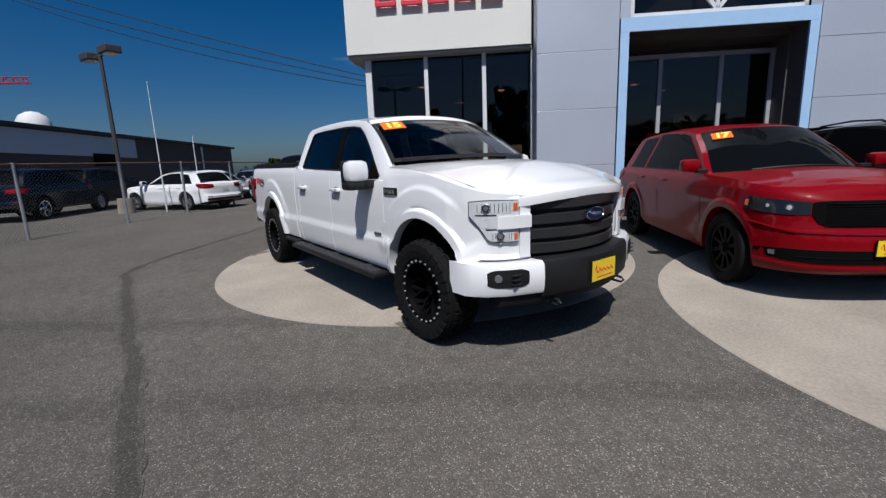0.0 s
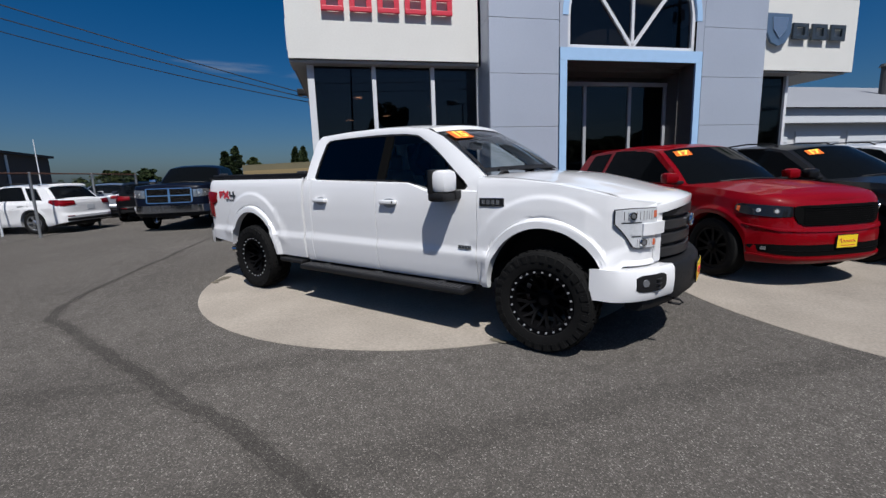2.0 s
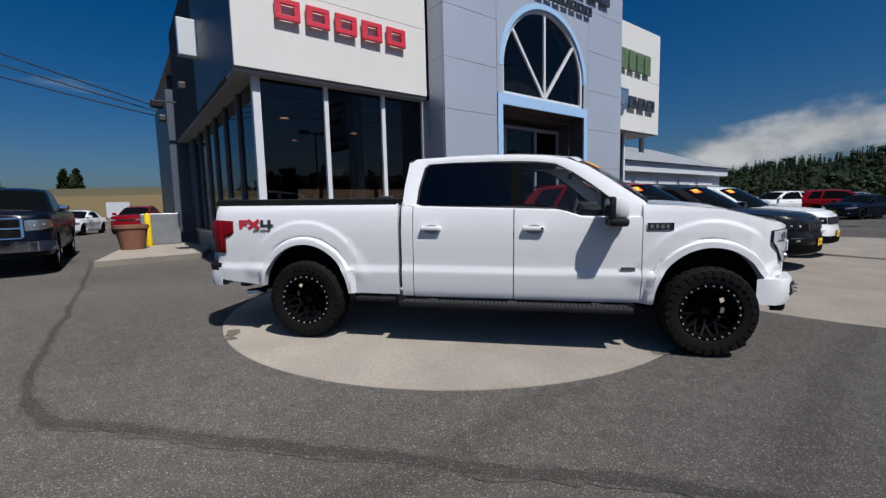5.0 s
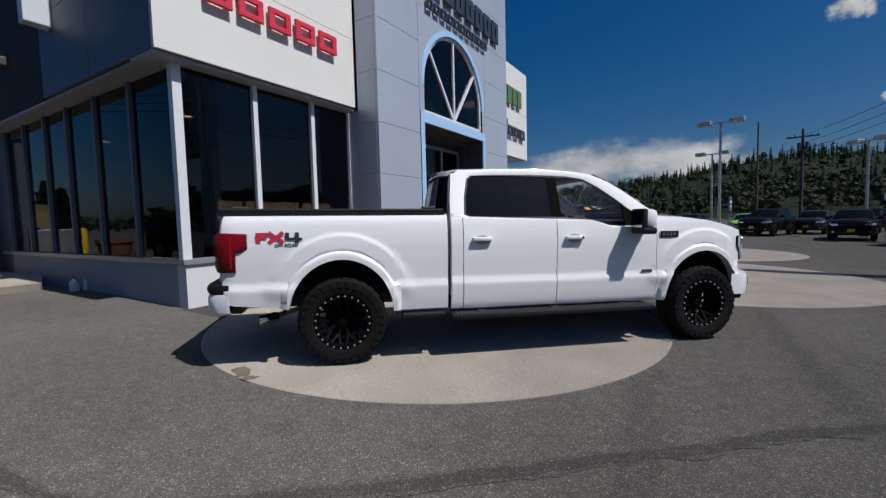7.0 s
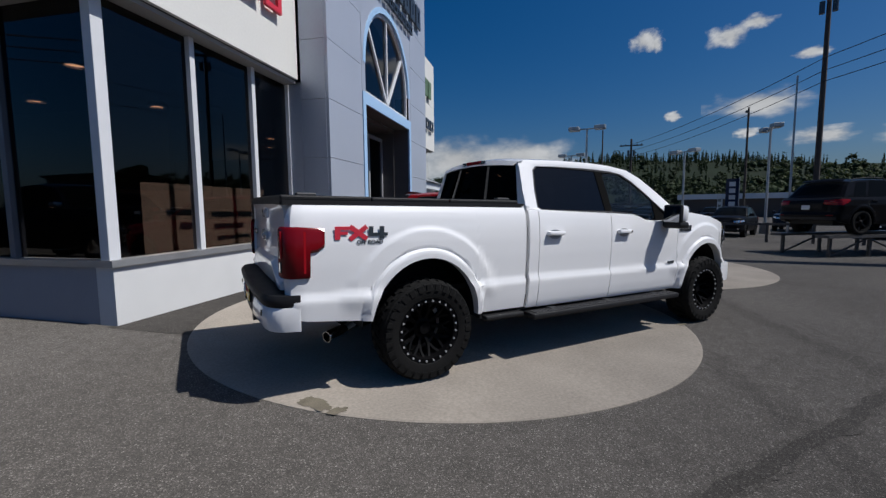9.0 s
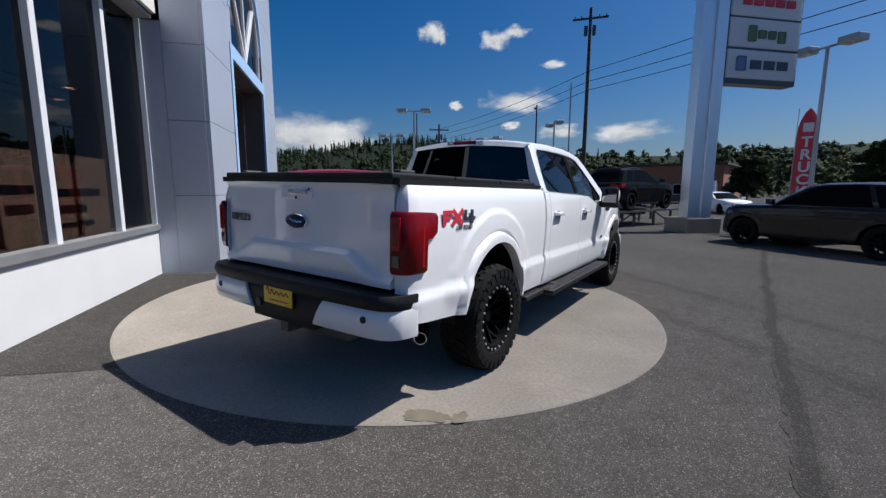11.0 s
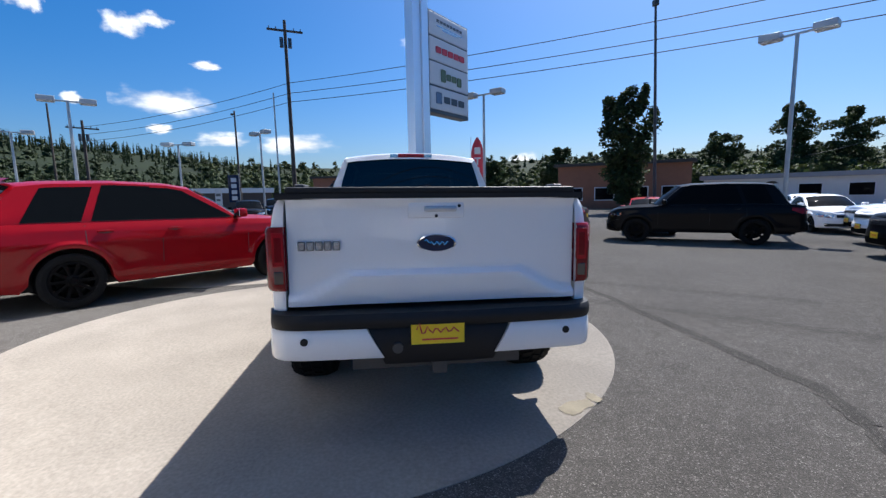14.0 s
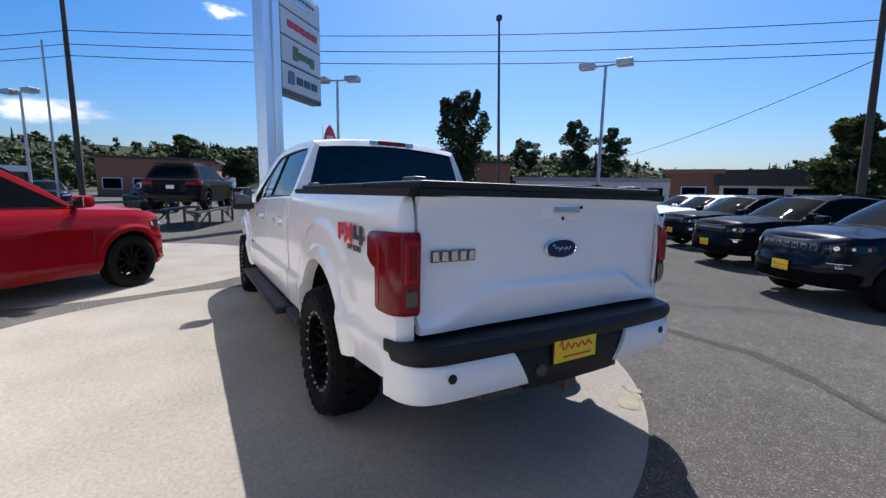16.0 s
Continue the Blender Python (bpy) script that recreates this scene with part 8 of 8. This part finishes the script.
part("vent_pipe", cyl(bmesh.new(), (26.0, 12.0, 4.5), (26.0, 12.0, 6.1), 0.18, n=12), M["dark_steel"], sw)
part("vent_cap", cyl(bmesh.new(), (26.0, 12.0, 6.1), (26.0, 12.0, 6.25), 0.28, 0.2, n=12), M["dark_steel"], sw)

# ---- surroundings ----


def block(name, a, b, depth, h, wall, roof, label, windows=0, band=None, roof_h=0.3):
    """A low building whose front runs from a to b (plan points), its depth to the left of that line."""
    a, b = Vector((*a, 0)), Vector((*b, 0))
    d = (b - a).normalized()
    L = (b - a).length
    m = Matrix.Translation((a.x, a.y, gz(a.x, a.y) - 0.05)) @ Matrix((d, Vector((0, 0, 1)).cross(d), Vector((0, 0, 1)))).transposed().to_4x4()
    t = thing(name, m, label, "building", kind="structure")
    part("wall", boxes((0, L, 0, depth, -0.3, h)), wall, t)
    part("roof", boxes((-0.4, L + 0.4, -0.4, depth + 0.4, h, h + roof_h)), roof, t)
    if band:
        part("wall_band", boxes((0, L, -0.05, -0.003, h * 0.62, h * 0.98)), band, t)
    for k in range(windows):
        x = L * (k + 0.5) / windows
        w = part("window", boxes((x - 1.0, x + 1.0, -0.06, 0.02, 0.9, 2.3)), M["frame_white"], t)
        part("pane", boxes((x - 0.9, x + 0.9, -0.075, -0.062, 1.0, 2.2)), M["dark_glass"], w)
    return t


dk = block("warehouse", (-34.9, -8.8), (-63.6, 11.3), 9, 5.1, M["dark_wall"], M["roof_dark"], "long dark brown building with a pale upper band behind the fence", roof_h=0.25)
part("wall_band", boxes((0, 14.2, -0.05, -0.003, 3.3, 5.0)), M["panel_silver"], dk, "pale metal band under the roof")
for x0, x1, z0, z1, mt in ((8.6, 11.4, 2.5, 3.55, "dark_glass"), (21.0, 23.2, 0.0, 2.4, "panel_slate"), (26.4, 26.8, 0.0, 5.0, "sign_white")):
    part("door" if mt == "panel_slate" else ("window" if mt == "dark_glass" else "downpipe"), boxes((x0, x1, -0.09, -0.052, z0, z1)), M[mt], dk)
for x0 in (6.0, 16.5, 30.0):
    part("roof_vent", boxes((x0, x0 + 0.7, 3.0, 3.7, 5.35, 5.9), bevel=0.04), M["steel"], dk)
block("warehouse", (-14.0, -23.4), (-34.5, -9.08), 9, 5.37, M["dark_wall"], M["roof_dark"], "dark brown building with a pale upper band behind the fence", band=M["sign_white"], windows=3)
dm = thing("roof_dome", pose(-41.0, -7.0, 5.5), "small white dome on the dark building's roof", "dome", kind="structure")
bm = bmesh.new()
revolve(bm, [(1.1, 0.0), (1.05, 0.5), (0.8, 0.95), (0.4, 1.2), (0.001, 1.28)], n=24, axis="z")
part("shell", fix(bm), M["wall_white"], dm, smooth=True)
block("white_store", (66.0, 38.0), (74.0, 20.0), 14, 2.9, M["dark_wall"], M["sign_white"], "long low dark store with a white roof edge beyond the far lot", roof_h=0.8)
crane = thing("tower_crane", pose(-150.0, -44.0, -1.0, 0, 0, 60), "red tower crane far behind the dark building", "crane")
part("mast", boxes((-0.7, 0.7, -0.7, 0.7, 0, 25.0)), M["crane_red"], crane)
jib = bmesh.new()
for yy, zz in ((-0.6, 25.0), (0.6, 25.0), (0.0, 26.3)):
    cyl(jib, (-8, yy, zz), (34, yy, zz), 0.12, n=6)
for k in range(21):
    for yy in (-0.6, 0.6):
        cyl(jib, (-8 + 2 * k, yy, 25.0), (-7 + 2 * k, 0, 26.3), 0.08, n=5)
        cyl(jib, (-7 + 2 * k, 0, 26.3), (-6 + 2 * k, yy, 25.0), 0.08, n=5)
part("jib", jib, M["crane_red"], crane)
block("tan_building", (-18.0, 33.0), (-46.0, 24.8), -14, 2.9, M["tan_wall"], M["olive_roof"], "low tan building with a dark roof behind the dealership", windows=4, roof_h=0.7)
block("brick_building", (60.0, 10.5), (58.0, -1.6), 12, 4.6, M["brick"], M["roof_dark"], "low red-brown building across the road", windows=4)
block("brick_building", (38.9, -18.5), (32.3, -29.2), 10, 4.5, M["brick"], M["roof_dark"], "low red-brown building behind the maple", windows=4)
block("white_shed", (41.0, -37.6), (26.3, -50.2), 8, 2.9, M["wall_white"], M["roof_grey"], "long white shed with a pale roof", windows=5, roof_h=0.5)
block("brick_building", (18.6, -36.9), (15.2, -38.6), 9, 3.4, M["brick"], M["brick"], "brown end bay of a low pale building", windows=1, roof_h=0.4)
block("brick_building", (15.15, -38.65), (8.6, -41.6), 9, 2.4, M["wall_white"], M["roof_dark"], "low pale building with a deep dark roof edge", windows=3, roof_h=1.35)
for x, y in ((-12.9, -1.2), (-14.6, 0.2)):
    ap = thing("antenna_mast", upright(x - 1.2, y - 0.2), "slim white mast behind the fence", "mast")
    part("mast", cyl(bmesh.new(), (0, 0, -0.1), (0, 0, 4.6 if y < 0 else 2.9), 0.03, 0.012, n=8), M["sign_white"], ap)

LEAFM = [M["leaf_dark"], M["leaf_mid"], M["leaf_light"]]


def leaf_quads(acc, rnd, centre, size, n, leaf, mats=(0, 1)):
    """n small leaf clumps spread through an uneven blob, gathered as points and faces."""
    vs, fs, ms = acc
    for _ in range(n):
        a, t, r = rnd.uniform(-1, 1), rnd.uniform(0, math.tau), rnd.uniform(0.45, 1.0)
        q = math.sqrt(1 - a * a) * r
        cx, cy, cz = centre[0] + q * math.cos(t) * size[0], centre[1] + q * math.sin(t) * size[1], centre[2] + a * r * size[2]
        s = leaf * rnd.uniform(0.5, 1.2)
        ux, uy, uz = rnd.uniform(-1, 1) * s, rnd.uniform(-1, 1) * s, rnd.uniform(-0.7, 0.7) * s
        wx, wy, wz = rnd.uniform(-1, 1) * s, rnd.uniform(-1, 1) * s, rnd.uniform(-1, 1) * s
        k = len(vs)
        vs += [(cx - ux * 0.6, cy - uy * 0.6, cz - uz * 0.6), (cx + wx * 0.45, cy + wy * 0.45, cz + wz * 0.45), (cx + ux * 0.6, cy + uy * 0.6, cz + uz * 0.6), (cx - wx * 0.4, cy - wy * 0.4, cz - wz * 0.4)]
        fs.append((k, k + 1, k + 2, k + 3))
        ms.append(rnd.choice(mats))


CORE = [(math.cos(k * math.tau / 8) * q, math.sin(k * math.tau / 8) * q, z) for q, z in ((0.55, -0.85), (1.0, -0.3), (0.95, 0.3), (0.5, 0.85)) for k in range(8)]


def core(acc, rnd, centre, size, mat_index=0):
    """An added uneven lump in dark leaf colour for a crown's shaded inside, hidden among its leaves."""
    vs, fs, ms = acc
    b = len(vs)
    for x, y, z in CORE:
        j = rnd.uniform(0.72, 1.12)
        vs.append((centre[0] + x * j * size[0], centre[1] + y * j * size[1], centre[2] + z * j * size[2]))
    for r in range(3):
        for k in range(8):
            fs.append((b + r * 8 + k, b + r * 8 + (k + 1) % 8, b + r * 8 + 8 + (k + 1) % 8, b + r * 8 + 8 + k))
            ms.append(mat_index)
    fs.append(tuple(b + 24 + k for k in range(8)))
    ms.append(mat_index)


def leaf_part(name, acc, parent=None):
    me = bpy.data.meshes.new(name)
    me.from_pydata(acc[0], [], acc[1])
    for one in LEAFM:
        me.materials.append(one)
    me.polygons.foreach_set("material_index", acc[2])
    ob = new(name, me)
    if parent is not None:
        ob.parent = parent
    return ob


def tree(x, y, h, spread, seed, label, leaf=0.35, n=1600, columns=1, base=0.25, mats=(0, 0, 1)):
    rnd = random.Random(seed)
    t = thing("tree", upright(x, y, rnd.uniform(0, 360)), label, "tree")
    bm, cr = bmesh.new(), ([], [], [])
    for c in range(columns):
        ox = (c - (columns - 1) / 2) * spread * 0.9
        hh = h * rnd.uniform(0.85, 1.0)
        pts = [Vector((ox * k / 5 + rnd.uniform(-0.1, 0.1), rnd.uniform(-0.1, 0.1), hh * 0.9 * k / 5 - 0.1)) for k in range(6)]
        for k in range(5):
            cyl(bm, pts[k], pts[k + 1], h * 0.018 * (1 - k / 6), h * 0.018 * (1 - (k + 1) / 6), n=8, caps=False)
        for k in range(11):
            z = hh * (base + (0.98 - base) * k / 10)
            wob = spread * (0.35 + 0.65 * math.sin(math.pi * min(1, 0.18 + 0.75 * k / 10))) * rnd.uniform(0.7, 1.1)
            for j in range(3):
                a = rnd.uniform(0, math.tau)
                rr = wob * rnd.uniform(0.3, 0.75)
                e = Vector((ox * min(1, z / hh) + rr * math.cos(a), rr * math.sin(a), z + rnd.uniform(-0.2, 0.5)))
                cyl(bm, Vector((ox * z / hh, 0, z - 0.4)), e, h * 0.005, h * 0.002, n=5, caps=False)
                leaf_quads(cr, rnd, e, (wob * 0.42, wob * 0.42, h * 0.06), n // (33 * columns), leaf, mats)
    part("trunk", bm, M["bark"], t)
    leaf_part("crown", cr, t)
    return t


tree(26.7, -19.0, 9.6, 1.75, 1, "tall dark maple with upright limbs at the lot edge", leaf=0.32, n=12000, columns=3, base=0.15)
tree(31.5, -22.0, 5.0, 1.8, 2, "small light green street tree", leaf=0.26, n=3600, mats=(1, 2))
k = 0
for x, y, h, w, mats, lab in ((55.6, -65, 15, 5, (0, 1), "tall broad tree beyond the sheds"), (62.8, -58, 12.5, 4.5, (0, 1), "broad dark tree beyond the sheds"), (50.5, -69, 13, 4.5, (0, 1), "broad dark tree beyond the sheds"), (44, -58, 6, 2.4, (0, 0, 1), "dark bushy tree behind the shed"), (6.2, -37.5, 6.4, 2.6, (1, 2), "light green tree at the lot edge"), (2.6, -39.5, 6.8, 2.8, (1, 1, 2), "green tree at the lot edge"), (-1.5, -40.5, 6.6, 2.8, (0, 1), "green tree at the lot edge"), (75, 1.5, 10, 4.2, (0, 1), "broad tree behind the brick building"), (68.5, -31, 10, 4, (0, 1), "broad dark tree beyond the buildings"), (52, -4, 6.0, 2.6, (0, 0, 1), "round dark tree across the road"), (42, -12, 5.5, 1.9, (0, 1), "small dark street tree"), (-63, 32, 6.6, 1.1, (0, 0, 1), "narrow dark poplar behind the tan building"), (-61.6, 33, 6.9, 1.1, (0, 0, 1), "narrow dark poplar behind the tan building"), (-60, 35, 5.4, 1.7, (1, 2), "light green tree behind the tan building"), (-57, 40.5, 6.8, 1.0, (0, 1), "narrow tree behind the tan building"), (-55.8, 41.2, 6.6, 1.0, (1, 1), "narrow tree behind the tan building"), (-69, 21, 3.6, 2.2, (1, 1), "low green tree far behind the fence"), (-68, 23, 3.9, 2.2, (0, 1), "low green tree far behind the fence"), (-66, 18, 3.4, 2.0, (1, 2), "low light green tree far behind the fence")):
    k += 1
    tree(x, y, h, w, 20 + k, lab, leaf=0.5, n=7600, mats=mats, base=0.25)

# wooded hills round the lot: bearing from +x, height of the skyline in degrees
SKY_AZ = [-100, -76, -71, -65, -60, -53, -41, -24, -6, 5, 12, 20, 27, 33, 38, 42, 46, 52, 58, 65, 69, 74]
SKY_EL = [3.5, 4.6, 3.6, 2.5, 2.8, 4.6, 5.2, 5.3, 5.2, 4.7, 4.8, 5.2, 6.1, 6.4, 6.7, 6.7, 6.0, 4.9, 4.2, 3.9, 3.0, 0.8]


def crest(az, r, g=1.0):
    return 1.4 + r * math.tan(radians(lerp_path(SKY_AZ, SKY_EL, az) * g))


bm = bmesh.new()
rows = []
for k in range(101):
    az = -100 + 174 * k / 100
    a = radians(az)
    rows.append([(r * math.cos(a), r * math.sin(a), z) for r, z in ((130, -1.2), (180, max(-1, crest(az, 180, 0.45) - 7)), (260, crest(az, 260, 0.75) - 5), (400, crest(az, 400, 0.98) - 6), (520, -2))])
grid_faces(bm, rows)
tagged(part("hill", fix(bm), M["hill"], smooth=True), "distant green wooded hill", "hill", kind="structure")


def woods(name, a0, a1, r0, r1, count, g0, g1, height, seed, label, conifer=0.3, leaf=1.0, per=150, tones=((0, 1), (1, 1), (1, 2), (0, 1, 2))):
    """A belt of trees whose tops stand between two shares of the skyline's height."""
    rnd = random.Random(seed)
    acc = ([], [], [])
    for _ in range(count):
        az = rnd.uniform(a0, a1)
        a = radians(az)
        f = rnd.random()
        r = r0 + (r1 - r0) * f
        top = crest(az, r, (g0 + (g1 - g0) * f) * rnd.uniform(0.86, 1.06))
        h = min(height * rnd.uniform(0.8, 1.25), top + 1.2)
        x, y, z = r * math.cos(a), r * math.sin(a), top - h
        leaf_ = leaf * 0.95
        if rnd.random() < conifer:
            for u, w_ in ((0.25, 0.085), (0.5, 0.055), (0.74, 0.028)):
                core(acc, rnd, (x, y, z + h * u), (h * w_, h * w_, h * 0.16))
            for j in range(per):
                u = (j + 0.5) / per
                w = h * 0.15 * (1 - u) * (0.7 + 0.3 * math.sin(u * 40)) + 0.1
                leaf_quads(acc, rnd, (x + rnd.uniform(-w, w), y + rnd.uniform(-w, w), z + h * (0.05 + 0.98 * u)), (0.3, 0.3, 0.2), 1, leaf_ * (0.5 + 0.6 * (1 - u)), (0, 0, 0, 1))
        else:
            wv = rnd.uniform(0.26, 0.40) * h
            mats = rnd.choice(tones)
            for j in range(6):
                c = (x + rnd.uniform(-0.6, 0.6) * wv, y + rnd.uniform(-0.6, 0.6) * wv, z + h * rnd.uniform(0.30, 0.84))
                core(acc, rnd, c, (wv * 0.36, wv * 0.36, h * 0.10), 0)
                leaf_quads(acc, rnd, c, (wv * 0.62, wv * 0.62, h * 0.18), per // 6, leaf_, mats)
    return tagged(leaf_part(name, acc), label, "woods", kind="stuff")


# Dark tones: conifer green plus the backlit shade of these slopes.
BACKLIT_DARK = ((0, 0, 1), (0, 1), (0, 0))
woods("far_woods", -100, 22, 85, 125, 300, 0.45, 0.78, 6.5, 5, "belt of mixed green trees beyond the road", conifer=0.15, leaf=0.75)
woods("far_woods", -100, 22, 150, 220, 420, 0.62, 0.86, 9, 6, "green trees on the lower hillside", conifer=0.2, leaf=1.1)
woods("far_woods", -100, 22, 260, 390, 420, 0.84, 1.0, 11, 7, "wooded hillside in the distance", conifer=0.35, leaf=1.4)
woods("far_woods", 22, 73, 100, 140, 130, 0.36, 0.52, 6, 8, "belt of dark trees behind the far lot", conifer=0.35, leaf=0.7, tones=BACKLIT_DARK)
woods("far_woods", 22, 73, 160, 230, 200, 0.5, 0.76, 8, 9, "dark trees on the lower hillside", conifer=0.5, leaf=1.0, tones=BACKLIT_DARK)
woods("far_woods", 22, 72, 270, 390, 420, 0.80, 1.0, 13, 10, "dark wooded hillside with conifers", conifer=0.85, leaf=1.4, tones=BACKLIT_DARK)
woods("far_woods", 18, 66, 372, 402, 420, 0.98, 1.0, 15, 13, "dense row of dark conifers along the hilltop", conifer=0.95, leaf=1.5, per=110, tones=BACKLIT_DARK)
woods("hedge_bushes", -60, -38, 72, 84, 120, 0.5, 0.75, 4.5, 12, "light green hedge beyond the sheds", conifer=0.0, leaf=0.6, tones=((1, 2), (2, 2), (2, 2, 1)))


def low_woods(a0, a1, r0, r1, count, hmin, hmax, seed, label):
    rnd = random.Random(seed)
    acc = ([], [], [])
    for _ in range(count):
        a, r, h = radians(rnd.uniform(a0, a1)), rnd.uniform(r0, r1), rnd.uniform(hmin, hmax)
        mats = rnd.choice(((0, 1), (1, 1), (1, 2)))
        for j in range(6):
            c = (r * math.cos(a) + rnd.uniform(-0.2, 0.2) * h, r * math.sin(a) + rnd.uniform(-0.2, 0.2) * h, h * rnd.uniform(0.25, 0.85) - 0.4)
            leaf_quads(acc, rnd, c, (h * 0.2, h * 0.2, h * 0.17), 13, 0.9, mats)
    return tagged(leaf_part("far_woods", acc), label, "woods", kind="stuff")


low_woods(112, 168, 120, 200, 190, 4, 6.5, 19, "distant trees behind the low buildings")
# Unseen belt behind the camera, added so windows reflect less bright sky.
low_woods(-172, -100, 75, 130, 200, 5, 9, 15, "added trees out of view, there to darken window reflections")

# clouds: far sheets of vapour low over the hills, small ones higher up, thin streaks
def cloud(az, el, w, h, label, material=None, dist=1500):
    d = Vector((math.cos(radians(az)) * math.cos(radians(el)), math.sin(radians(az)) * math.cos(radians(el)), math.sin(radians(el))))
    side = Vector((-d.y, d.x, 0)).normalized()
    up = d.cross(side)
    up = up if up.z > 0 else -up
    W_, H_ = dist * math.tan(radians(w)) * 0.52, dist * math.tan(radians(h)) * 0.6
    bm = bmesh.new()
    grid_faces(bm, [[(-1 + a / 4, -1 + c / 3, 0.04 * (1 - (a / 4 - 1) ** 2)) for c in range(7)] for a in range(9)])
    ob = part("cloud", bm, material or M["cloud"], smooth=True)
    ob.matrix_world = Matrix.Translation(d * dist) @ Matrix((side * W_, up * H_, d * -W_)).transposed().to_4x4()
    ob.visible_shadow = False
    return tagged(ob, label, "cloud", kind="structure")


CL = "white cumulus cloud over the hills"
SC = "small white cloud high in the blue sky"
TH = "thin streak of white cloud"
for az, el, w, h, lab in ((66, 5.4, 14, 5.0, CL), (58, 6.6, 15, 6.4, CL), (50, 6.2, 14, 5.6, CL), (44.5, 5.4, 8, 3.2, CL), (24.3, 10.9, 9.6, 3.0, SC), (10.0, 6.8, 10.0, 2.6, CL), (18.8, 7.0, 6.5, 1.7, CL), (27.0, 17.9, 4.4, 2.2, SC), (24.6, 18.8, 3.6, 1.4, SC), (34.4, 18.3, 2.1, 1.6, SC), (20.0, 15.0, 3.6, 1.0, SC), (25.0, 7.9, 2.6, 1.0, SC), (-18.6, 4.6, 4.2, 1.6, CL), (-4.9, 18.6, 4.6, 1.3, SC), (32.2, 10.4, 2.4, 1.1, SC), (35.4, 18.9, 3.4, 2.2, SC)):
    cloud(az, el, w, h, lab)
for az, el, w, h in ((150, 13.2, 18, 3.2), (140, 12.9, 12, 2.6)):
    cloud(az, el, w, h, TH, M["cirrus"])
